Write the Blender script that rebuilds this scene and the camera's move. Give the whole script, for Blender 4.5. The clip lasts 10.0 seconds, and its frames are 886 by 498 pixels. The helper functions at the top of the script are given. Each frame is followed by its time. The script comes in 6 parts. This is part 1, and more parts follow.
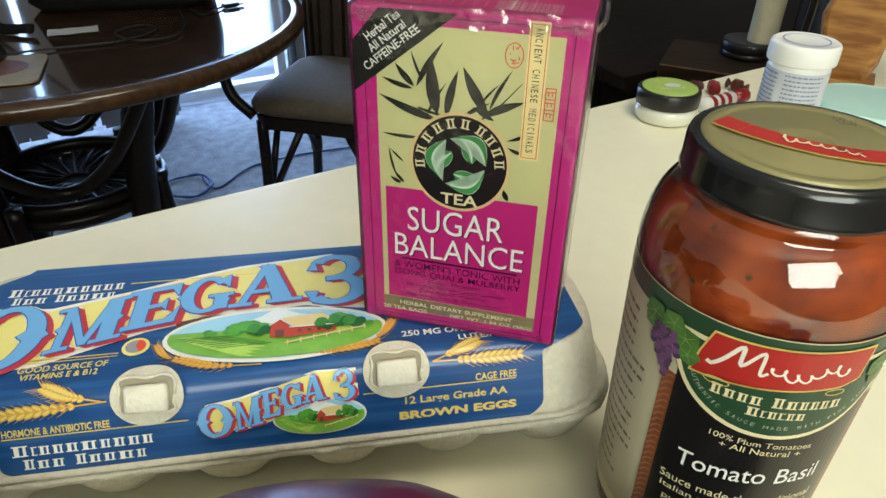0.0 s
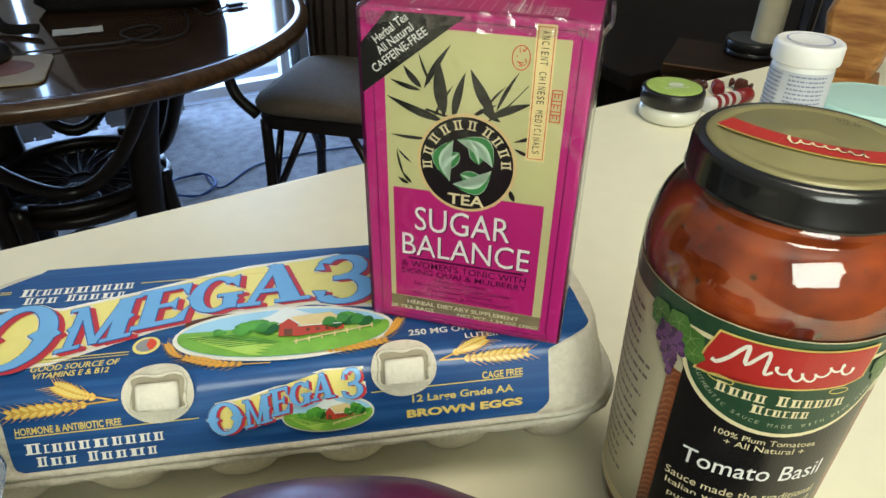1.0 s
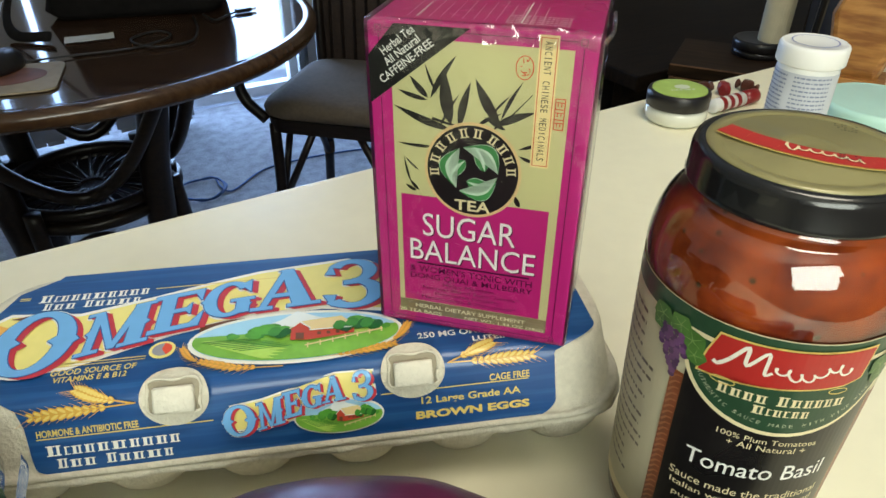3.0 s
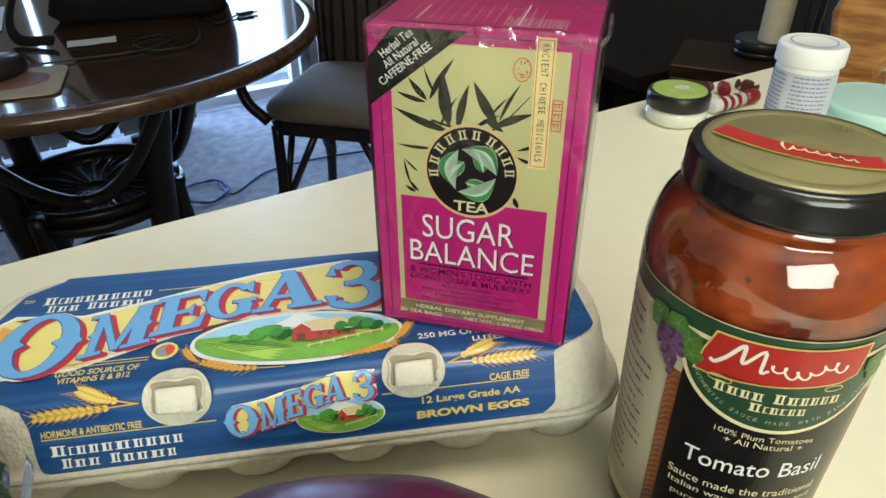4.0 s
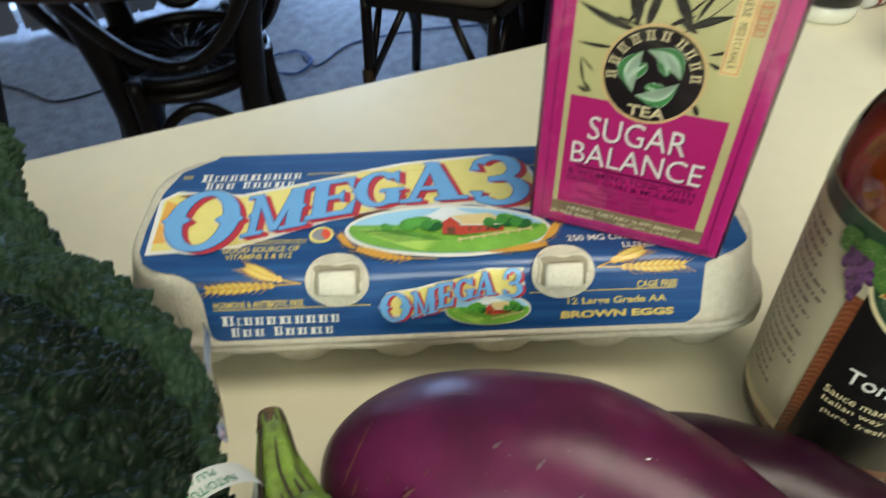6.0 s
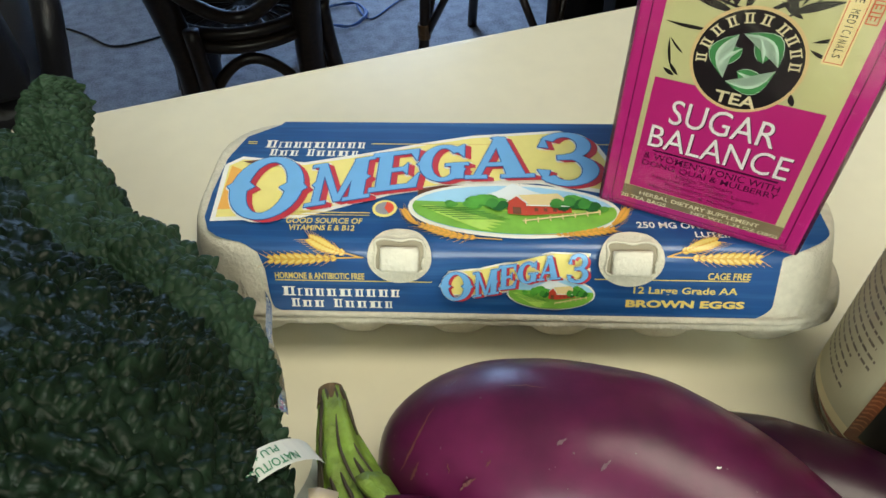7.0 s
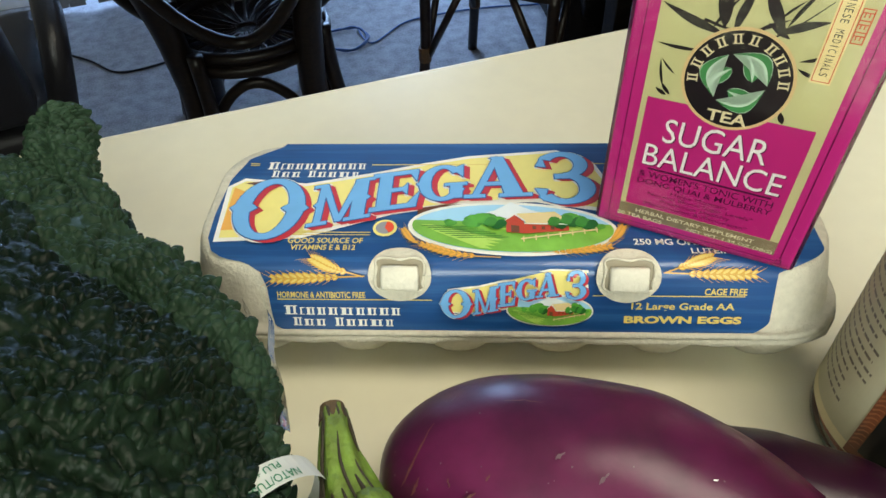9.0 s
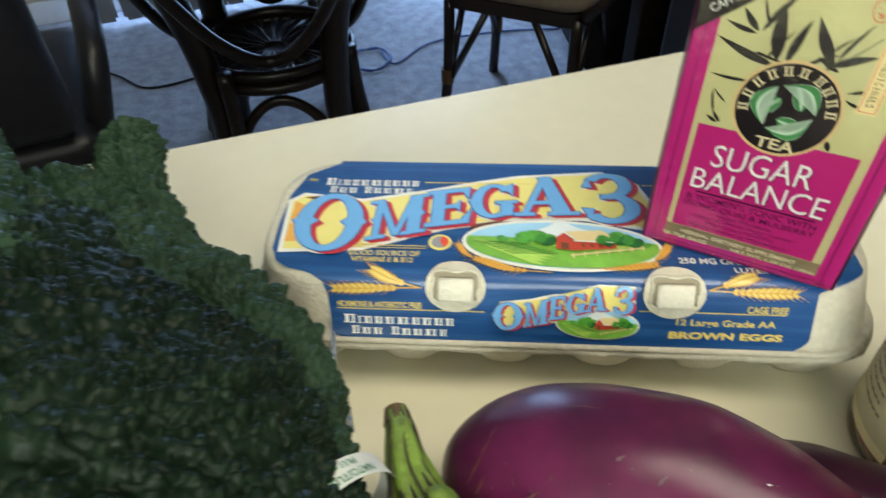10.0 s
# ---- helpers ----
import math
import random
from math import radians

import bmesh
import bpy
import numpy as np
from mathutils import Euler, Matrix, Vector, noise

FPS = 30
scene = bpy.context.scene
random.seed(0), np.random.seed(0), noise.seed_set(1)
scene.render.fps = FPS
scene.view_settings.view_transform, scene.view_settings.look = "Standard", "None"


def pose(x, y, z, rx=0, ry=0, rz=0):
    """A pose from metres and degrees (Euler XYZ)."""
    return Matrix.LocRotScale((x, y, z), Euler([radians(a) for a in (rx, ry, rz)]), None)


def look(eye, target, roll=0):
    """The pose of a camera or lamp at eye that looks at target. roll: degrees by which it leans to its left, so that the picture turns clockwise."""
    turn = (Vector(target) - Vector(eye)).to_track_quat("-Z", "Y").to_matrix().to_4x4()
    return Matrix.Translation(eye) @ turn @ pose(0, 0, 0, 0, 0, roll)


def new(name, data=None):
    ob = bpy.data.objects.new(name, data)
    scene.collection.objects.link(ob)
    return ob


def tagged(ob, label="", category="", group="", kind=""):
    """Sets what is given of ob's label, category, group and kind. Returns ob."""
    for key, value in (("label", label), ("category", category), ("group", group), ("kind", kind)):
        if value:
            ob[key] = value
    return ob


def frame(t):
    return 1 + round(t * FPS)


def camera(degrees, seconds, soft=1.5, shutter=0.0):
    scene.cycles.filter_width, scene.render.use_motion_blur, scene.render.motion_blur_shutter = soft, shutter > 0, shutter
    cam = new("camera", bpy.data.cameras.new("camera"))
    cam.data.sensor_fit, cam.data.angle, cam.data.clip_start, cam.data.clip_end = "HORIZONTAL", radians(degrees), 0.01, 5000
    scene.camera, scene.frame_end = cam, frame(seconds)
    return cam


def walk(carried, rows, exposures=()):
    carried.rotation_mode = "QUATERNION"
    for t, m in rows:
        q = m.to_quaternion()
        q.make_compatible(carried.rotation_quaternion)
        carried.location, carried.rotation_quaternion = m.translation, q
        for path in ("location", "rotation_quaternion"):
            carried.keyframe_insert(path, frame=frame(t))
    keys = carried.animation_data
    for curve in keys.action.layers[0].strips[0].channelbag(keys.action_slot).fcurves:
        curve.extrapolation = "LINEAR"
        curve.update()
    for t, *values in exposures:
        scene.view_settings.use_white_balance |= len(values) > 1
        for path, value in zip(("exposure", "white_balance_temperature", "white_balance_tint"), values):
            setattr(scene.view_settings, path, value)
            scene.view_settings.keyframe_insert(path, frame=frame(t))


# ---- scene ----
cam = camera(66.4, 10.0, shutter=0.4)
PATH = [
    (0, (-0.008, 0.112, 1.166), (0.236, 1.766, 0.068), 1.2),
    (0.5, (-0.009, 0.111, 1.168), (0.233, 1.762, 0.065), 1.2),
    (1, (-0.01, 0.11, 1.168), (0.225, 1.763, 0.067), 1.0),
    (1.5, (-0.01, 0.109, 1.171), (0.216, 1.761, 0.066), 0.8),
    (2, (-0.01, 0.108, 1.171), (0.213, 1.76, 0.066), 0.6),
    (2.5, (-0.01, 0.107, 1.172), (0.206, 1.762, 0.07), 0.4),
    (4, (-0.009, 0.103, 1.174), (0.193, 1.764, 0.08), -0.3),
    (4.5, (-0.007, 0.103, 1.175), (0.195, 1.764, 0.079), -0.3),
    (5, (-0.007, 0.103, 1.176), (0.189, 1.763, 0.079), -0.4),
    (5.25, (-0.008, 0.103, 1.176), (0.187, 1.763, 0.079), -0.4),
    (5.5, (-0.018, 0.098, 1.179), (0.128, 1.738, 0.045), -0.4),
    (6, (-0.049, 0.111, 1.18), (-0.053, 1.572, -0.186), -0.9),
    (6.2, (-0.056, 0.116, 1.179), (-0.09, 1.522, -0.244), -0.4),
    (7.3, (-0.059, 0.122, 1.185), (-0.199, 1.49, -0.267), -2.0),
    (7.5, (-0.059, 0.122, 1.186), (-0.196, 1.502, -0.255), -1.8),
    (8, (-0.059, 0.121, 1.186), (-0.193, 1.515, -0.242), -1.9),
    (8.5, (-0.059, 0.119, 1.186), (-0.195, 1.527, -0.227), -1.9),
    (9, (-0.057, 0.118, 1.185), (-0.196, 1.531, -0.223), -2.3),
    (9.5, (-0.058, 0.116, 1.186), (-0.197, 1.535, -0.216), -2.4),
    (9.75, (-0.06, 0.115, 1.187), (-0.199, 1.536, -0.214), -2.4),
    (10, (-0.076, 0.103, 1.195), (-0.251, 1.553, -0.171), -1.9),
]
walk(cam, [(t, look(eye, target, roll)) for t, eye, target, roll in PATH], exposures=((0.0, -0.02), (5.3, -0.02), (6.1, -0.05), (7.3, 0.10), (10.0, 0.13)))

# ---- light ----
ROOM = 23.5                      # degrees by which the room is turned against the egg carton
COUNTER = 0.90
_c, _s = math.cos(radians(ROOM)), math.sin(radians(ROOM))


def rm(a, b, z=0.0):
    """A place from room metres: a along the counter's edge, b across it."""
    return Vector((a * _c - b * _s, a * _s + b * _c, z))


def room_pose(a, b, z=0.0, rz=0.0):
    p = rm(a, b, z)
    return pose(p.x, p.y, p.z, 0, 0, ROOM + rz)


world = bpy.data.worlds.new("world")
scene.world = world
world.use_nodes = True
wn = world.node_tree
sky = wn.nodes.new("ShaderNodeTexSky")
sky.sky_type, sky.sun_disc, sky.sun_elevation, sky.sun_rotation = "NISHITA", False, radians(40), radians(200)
wn.links.new(sky.outputs[0], wn.nodes["Background"].inputs[0])
wn.nodes["Background"].inputs[1].default_value = 0.12


def area_lamp(name, m, sx, sy, power, colour):
    lamp = bpy.data.lights.new(name, "AREA")
    lamp.shape, lamp.size, lamp.size_y, lamp.energy, lamp.color = "RECTANGLE", sx, sy, power, colour
    ob = new(name, lamp)
    ob.matrix_world = m
    return ob


def facing(eye, to):
    return look(eye, eye + to)


sun = new("sun", bpy.data.lights.new("sun", "SUN"))
sun.data.energy, sun.data.angle, sun.data.color = 3.6, radians(0.5), (0.62, 0.79, 1.0)
sun.matrix_world = look(rm(2, 6, 6), rm(0.5, 6.8, 0))
# daylight through the kitchen window behind the camera and through the patio door
area_lamp("kitchen_window_light", facing(rm(-0.55, -1.46, 1.62), rm(0.05, 1, -0.18)), 1.45, 1.28, 50, (0.925, 0.98, 0.84))
area_lamp("patio_door_light", facing(rm(0.3, 3.32, 1.05), rm(0, -1, -0.1)), 1.7, 2.0, 125, (0.38, 0.59, 1.0))
# unseen overhead fill lamp, added to brighten the peninsula from above
area_lamp("overhead_fill_light", look((0.42, 0.16, 2.36), (0.42, 0.161, 0)), 0.6, 0.6, 13, (1.0, 0.92, 0.74))

# ---- materials ----
MATS = {}


def mat(name, col, rough=0.5, metal=0.0, var=0.12, scale=40.0, bump=0.0, bscale=300.0, coat=0.0, spec=0.5, trans=0.0, ior=1.45, big=None, emit=0.0):
    """A procedural surface: colour varied at two scales, fine relief, gloss."""
    if name in MATS:
        return MATS[name]
    m = bpy.data.materials.new(name)
    m.use_nodes = True
    nt = m.node_tree
    n, ln = nt.nodes, nt.links
    p = n["Principled BSDF"]
    p.inputs["Roughness"].default_value = rough
    p.inputs["Metallic"].default_value = metal
    p.inputs["Coat Weight"].default_value = coat
    p.inputs["Specular IOR Level"].default_value = spec
    p.inputs["Transmission Weight"].default_value = trans
    p.inputs["IOR"].default_value = ior
    p.inputs["Base Color"].default_value = (*col, 1)
    if emit:
        p.inputs["Emission Color"].default_value = (*col, 1)
        p.inputs["Emission Strength"].default_value = emit
    co = n.new("ShaderNodeTexCoord")
    if var:
        a, b = n.new("ShaderNodeTexNoise"), n.new("ShaderNodeTexNoise")
        a.inputs["Scale"].default_value, b.inputs["Scale"].default_value = scale, scale / 7
        a.inputs["Detail"].default_value = 5
        for t in (a, b):
            ln.new(co.outputs["Object"], t.inputs["Vector"])
        add = n.new("ShaderNodeMath")
        add.operation = "ADD"
        ln.new(a.outputs["Fac"], add.inputs[0])
        ln.new(b.outputs["Fac"], add.inputs[1])
        ramp = n.new("ShaderNodeMapRange")
        ramp.inputs["From Min"].default_value, ramp.inputs["From Max"].default_value = 0.65, 1.35
        ln.new(add.outputs[0], ramp.inputs["Value"])
        mix = n.new("ShaderNodeMix")
        mix.data_type = "RGBA"
        dark = big if big else tuple(c * (1 - var) for c in col)
        lite = tuple(min(1, c * (1 + var)) for c in col)
        mix.inputs["A"].default_value, mix.inputs["B"].default_value = (*dark, 1), (*lite, 1)
        ln.new(ramp.outputs["Result"], mix.inputs["Factor"])
        ln.new(mix.outputs["Result"], p.inputs["Base Color"])
        rr = n.new("ShaderNodeMapRange")
        rr.inputs["To Min"].default_value, rr.inputs["To Max"].default_value = max(0.02, rough - 0.08), min(1, rough + 0.08)
        ln.new(b.outputs["Fac"], rr.inputs["Value"])
        ln.new(rr.outputs["Result"], p.inputs["Roughness"])
    if bump:
        t, bp = n.new("ShaderNodeTexNoise"), n.new("ShaderNodeBump")
        t.inputs["Scale"].default_value, t.inputs["Detail"].default_value = bscale, 4
        bp.inputs["Strength"].default_value, bp.inputs["Distance"].default_value = min(1, bump), 0.002 if bscale > 60 else 0.01
        ln.new(co.outputs["Object"], t.inputs["Vector"])
        ln.new(t.outputs["Fac"], bp.inputs["Height"])
        ln.new(bp.outputs["Normal"], p.inputs["Normal"])
    MATS[name] = m
    return m


def wood(name, c1, c2, rough=0.35, scale=9.0, coat=0.3):
    m = mat(name, c1, rough, var=0, coat=coat)
    nt = m.node_tree
    n, ln = nt.nodes, nt.links
    co, w, mp = n.new("ShaderNodeTexCoord"), n.new("ShaderNodeTexNoise"), n.new("ShaderNodeMapping")
    mp.inputs["Scale"].default_value = (1, 12, 6)
    w.inputs["Scale"].default_value, w.inputs["Detail"].default_value = scale, 8
    ramp = n.new("ShaderNodeValToRGB")
    ramp.color_ramp.elements[0].position, ramp.color_ramp.elements[1].position = 0.35, 0.68
    ramp.color_ramp.elements[0].color, ramp.color_ramp.elements[1].color = (*c1, 1), (*c2, 1)
    ln.new(co.outputs["Object"], mp.inputs["Vector"])
    ln.new(mp.outputs["Vector"], w.inputs["Vector"])
    ln.new(w.outputs["Fac"], ramp.inputs["Fac"])
    ln.new(ramp.outputs["Color"], n["Principled BSDF"].inputs["Base Color"])
    return m


def film_mat(name, tint=(1, 1, 1), gloss=0.07, rough=0.05, bump=0.0):
    """A thin clear film: sees through, with a sheen."""
    m = bpy.data.materials.new(name)
    m.use_nodes = True
    nt = m.node_tree
    n, ln = nt.nodes, nt.links
    n.remove(n["Principled BSDF"])
    tr, gl, mx, lw = n.new("ShaderNodeBsdfTransparent"), n.new("ShaderNodeBsdfGlossy"), n.new("ShaderNodeMixShader"), n.new("ShaderNodeFresnel")
    tr.inputs["Color"].default_value = (*tint, 1)
    gl.inputs["Roughness"].default_value = rough
    lw.inputs["IOR"].default_value = 1.45
    mul = n.new("ShaderNodeMath")
    mul.operation = "MULTIPLY_ADD"
    mul.inputs[1].default_value, mul.inputs[2].default_value = 0.9, gloss - 0.035
    ln.new(lw.outputs[0], mul.inputs[0])
    ln.new(mul.outputs[0], mx.inputs["Fac"])
    ln.new(tr.outputs[0], mx.inputs[1])
    ln.new(gl.outputs[0], mx.inputs[2])
    if bump:
        co, t, bp = n.new("ShaderNodeTexCoord"), n.new("ShaderNodeTexNoise"), n.new("ShaderNodeBump")
        t.inputs["Scale"].default_value = 70
        bp.inputs["Strength"].default_value, bp.inputs["Distance"].default_value = bump, 0.004
        ln.new(co.outputs["Object"], t.inputs["Vector"])
        ln.new(t.outputs["Fac"], bp.inputs["Height"])
        ln.new(bp.outputs["Normal"], gl.inputs["Normal"])
    ln.new(mx.outputs[0], n["Material Output"].inputs["Surface"])
    MATS[name] = m
    return m


LAMINATE = mat("cream_laminate", (0.81, 0.77, 0.58), 0.36, var=0.03, scale=60, bump=0.04, bscale=900)
WALL = mat("wall_paint", (0.46, 0.42, 0.35), 0.9, var=0.04, scale=6, bump=0.1, bscale=150)
CEIL = mat("ceiling_paint", (0.60, 0.58, 0.53), 0.95, var=0.03, scale=8, bump=0.3, bscale=90)
CARPET = mat("carpet", (0.33, 0.335, 0.35), 0.95, var=0.35, scale=160, bump=1.0, bscale=420, spec=0.1)
VINYL = mat("kitchen_vinyl", (0.5, 0.44, 0.34), 0.5, var=0.1, scale=12)
PULP = mat("egg_pulp", (0.60, 0.57, 0.47), 0.92, var=0.12, scale=260, bump=0.5, bscale=500, spec=0.2)
PULPW = mat("egg_pulp_pale", (0.66, 0.635, 0.54), 0.9, var=0.08, scale=260, bump=0.4, bscale=500, spec=0.2)
# darkened pulp tone: shade inside the tab slots, put into the colour
SLOT_SHADE = mat("slot_shade", (0.30, 0.27, 0.20), 0.9, var=0.1)
BLUE = mat("label_blue", (0.008, 0.066, 0.235), 0.32, var=0.16, scale=55, coat=0.25)

nt = BLUE.node_tree
n, ln = nt.nodes, nt.links
co, mp, st, cr, mx = n.new("ShaderNodeTexCoord"), n.new("ShaderNodeMapping"), n.new("ShaderNodeTexNoise"), n.new("ShaderNodeValToRGB"), n.new("ShaderNodeMix")
mp.inputs["Scale"].default_value = (14, 330, 330)
st.inputs["Scale"].default_value, st.inputs["Detail"].default_value = 1.0, 3
cr.color_ramp.elements[0].position, cr.color_ramp.elements[1].position = 0.48, 0.78
mx.data_type = "RGBA"
mx.inputs["B"].default_value = (0.026, 0.115, 0.32, 1)
ln.new(co.outputs["Object"], mp.inputs["Vector"])
ln.new(mp.outputs["Vector"], st.inputs["Vector"])
ln.new(st.outputs["Fac"], cr.inputs["Fac"])
ln.new(cr.outputs["Color"], mx.inputs["Factor"])
base_ = n["Principled BSDF"].inputs["Base Color"]
ln.new(base_.links[0].from_socket, mx.inputs["A"])
ln.new(mx.outputs["Result"], base_)


def ink(name, col, rough=0.34, coat=0.2, var=0.05):
    return mat("ink_" + name, col, rough, var=var, scale=120, coat=coat)


WHITE, YELLOW, GOLD = ink("white", (0.82, 0.82, 0.78)), ink("yellow", (0.83, 0.74, 0.24)), ink("gold", (0.72, 0.56, 0.16))
SKYB, RED, BARN = ink("sky_blue", (0.16, 0.42, 0.78)), ink("red", (0.5, 0.035, 0.05)), ink("barn", (0.5, 0.06, 0.03))
BROWN, ORANGE = ink("brown", (0.16, 0.06, 0.025), var=0.4), ink("orange", (0.82, 0.42, 0.08))
GREEN1, GREEN2, GREEN3 = ink("meadow", (0.2, 0.46, 0.06), var=0.25), ink("tree", (0.05, 0.24, 0.03), var=0.4), ink("lime", (0.42, 0.66, 0.12), var=0.2)
ROOFC, PALESKY, SNOW = ink("roof", (0.75, 0.6, 0.3)), ink("pale_sky", (0.36, 0.66, 0.90)), ink("snow", (0.8, 0.87, 0.9))
WHEATD = ink("wheat_dark", (0.62, 0.36, 0.06))
MAGENTA = ink("magenta", (0.52, 0.022, 0.21), 0.3, 0.3)
MAGENTA2 = ink("magenta_panel", (0.50, 0.02, 0.19), 0.3, 0.3)
PALEGOLD = mat("pale_gold_print", (0.57, 0.55, 0.28), 0.3, metal=0.0, var=0.1, scale=30, coat=0.3)
STRIP = ink("cream_strip", (0.82, 0.68, 0.34))
BLACK, PLUM = ink("black", (0.008, 0.008, 0.008), 0.3), ink("plum", (0.09, 0.006, 0.05))
LEAFG, LEAFL = ink("leaf_green", (0.06, 0.26, 0.08), var=0.3), ink("leaf_pale", (0.6, 0.75, 0.6))
SEALR = ink("seal_red", (0.62, 0.1, 0.04))
GREY = ink("grey", (0.3, 0.3, 0.32))

# ---- mesh tools ----


def done(name, bm, material, parent=None, smooth=False, label=""):
    me = bpy.data.meshes.new(name)
    bmesh.ops.recalc_face_normals(bm, faces=bm.faces[:])
    bm.to_mesh(me)
    bm.free()
    if smooth:
        me.shade_smooth()
    me.materials.append(material)
    ob = new(name, me)
    if parent:
        ob.parent = parent
    if label:
        ob["label"] = label
    return ob


def part(name, bm, material, parent, label="", smooth=False):
    return done(name, bm, material, parent, smooth, label)


def thing(name, m, label, category, group=""):
    ob = new(name)
    ob.empty_display_size = 0.02
    ob.matrix_world = m
    return tagged(ob, label, category, group)


def box(bm, x0, x1, y0, y1, z0, z1, bev=0.0, seg=2):
    vs = [bm.verts.new((x, y, z)) for z in (z0, z1) for y in (y0, y1) for x in (x0, x1)]
    fs = [bm.faces.new([vs[i] for i in f]) for f in ((0, 2, 3, 1), (4, 5, 7, 6), (0, 1, 5, 4), (2, 6, 7, 3), (0, 4, 6, 2), (1, 3, 7, 5))]
    if bev:
        es = list({e for f in fs for e in f.edges})
        bmesh.ops.bevel(bm, geom=es, offset=bev, segments=seg, profile=0.6, affect="EDGES")
    return bm


def newbox(*a, **k):
    return box(bmesh.new(), *a, **k)


def loft(bm, rings, cap0=True, cap1=True, closed=True):
    """Joins rings of equally many points into a skin."""
    vv = [[bm.verts.new(p) for p in r] for r in rings]
    n = len(vv[0])
    for a, b in zip(vv, vv[1:]):
        for i in range(n if closed else n - 1):
            j = (i + 1) % n
            bm.faces.new((a[i], a[j], b[j], b[i]))
    if cap0:
        bm.faces.new(vv[0])
    if cap1:
        bm.faces.new(vv[-1])
    return bm


def lathe(prof, n=48, cx=0.0, cy=0.0, cap0=True, cap1=True, bm=None):
    bm = bm or bmesh.new()
    return loft(bm, [[(cx + r * math.cos(2 * math.pi * i / n), cy + r * math.sin(2 * math.pi * i / n), z) for i in range(n)] for r, z in prof], cap0, cap1)


def smooth_path(pts, k=6):
    """A Catmull-Rom line through the points."""
    P = [Vector(p) for p in pts]
    P = [2 * P[0] - P[1]] + P + [2 * P[-1] - P[-2]]
    out = []
    for i in range(1, len(P) - 2):
        a, b, c, d = P[i - 1:i + 3]
        for j in range(k):
            t = j / k
            out.append(0.5 * (2 * b + (c - a) * t + (2 * a - 5 * b + 4 * c - d) * t * t + (3 * b - a - 3 * c + d) * t ** 3))
    return out + [P[-2]]


def tube(pts, r, n=10, bm=None, k=6, squash=1.0):
    """A round bar along a smooth line; r may be a function of 0..1."""
    bm = bm or bmesh.new()
    P = smooth_path(pts, k) if k else [Vector(p) for p in pts]
    rings, up = [], None
    for i, p in enumerate(P):
        d = (P[min(i + 1, len(P) - 1)] - P[max(i - 1, 0)]).normalized()
        if up is None:
            up = d.orthogonal().normalized()
        up = (up - d * up.dot(d)).normalized()
        side = d.cross(up)
        rr = r(i / (len(P) - 1)) if callable(r) else r
        rings.append([p + (math.cos(2 * math.pi * j / n) * up * squash + math.sin(2 * math.pi * j / n) * side) * rr for j in range(n)])
    return loft(bm, rings)


def rrect(hx, hy, r, z, n=6, cx=0.0, cy=0.0):
    out = []
    for qx, qy, a0 in ((1, 1, 0), (-1, 1, 90), (-1, -1, 180), (1, -1, 270)):
        for i in range(n + 1):
            a = radians(a0 + 90 * i / n)
            out.append((cx + qx * (hx - r) + r * math.cos(a), cy + qy * (hy - r) + r * math.sin(a), z))
    return out


# ---- print: flat shapes laid on a surface ----


def letters(body, u0, v0, u1, v1, fat=0.0, slope=0.0, spin=0.0, spacing=1.0, res=3):
    """Lettering in Blender's own font, fitted into a box; slope lifts it along u."""
    cu = bpy.data.curves.new("t", "FONT")
    cu.body, cu.fill_mode, cu.offset, cu.resolution_u, cu.align_x, cu.space_character = body, "FRONT", fat, res, "CENTER", spacing
    ob = new("t", cu)
    bpy.context.view_layer.update()
    me = bpy.data.meshes.new_from_object(ob.evaluated_get(bpy.context.evaluated_depsgraph_get()))
    vs = [(v.co.x, v.co.y) for v in me.vertices]
    fs = [tuple(p.vertices) for p in me.polygons]
    bpy.data.objects.remove(ob)
    bpy.data.meshes.remove(me)
    bpy.data.curves.remove(cu)
    x0, x1 = min(v[0] for v in vs), max(v[0] for v in vs)
    y0, y1 = min(v[1] for v in vs), max(v[1] for v in vs)
    um, vm = (u0 + u1) / 2, (v0 + v1) / 2
    cs, sn = math.cos(radians(spin)), math.sin(radians(spin))
    out = []
    for x, y in vs:
        u = (x - x0) / (x1 - x0) * (u1 - u0) + u0 - um
        v = (y - y0) / (y1 - y0) * (v1 - v0) + v0 - vm + slope * u
        out.append((um + u * cs - v * sn, vm + u * sn + v * cs))
    return out, fs


def bars(u0, v0, u1, v1, sizes, slope=0.0, gap=0.34):
    """Plain upright bars in a row, standing in for words; 0 in sizes is a space."""
    tot = sum(s if s else 0.6 for s in sizes)
    u, out = u0, []
    for s in sizes:
        w = (u1 - u0) * (s if s else 0.6) / tot
        if s:
            n_ = 2 if s > 0.6 else 1
            for k in range(n_):
                a, b = u + w * k / n_, u + w * (k + 1 - gap) / n_
                lift = slope * ((a + b) / 2 - u0)
                out.append([(a, v0 + lift), (b, v0 + lift), (b, v1 + lift), (a, v1 + lift)])
        u += w
    return out


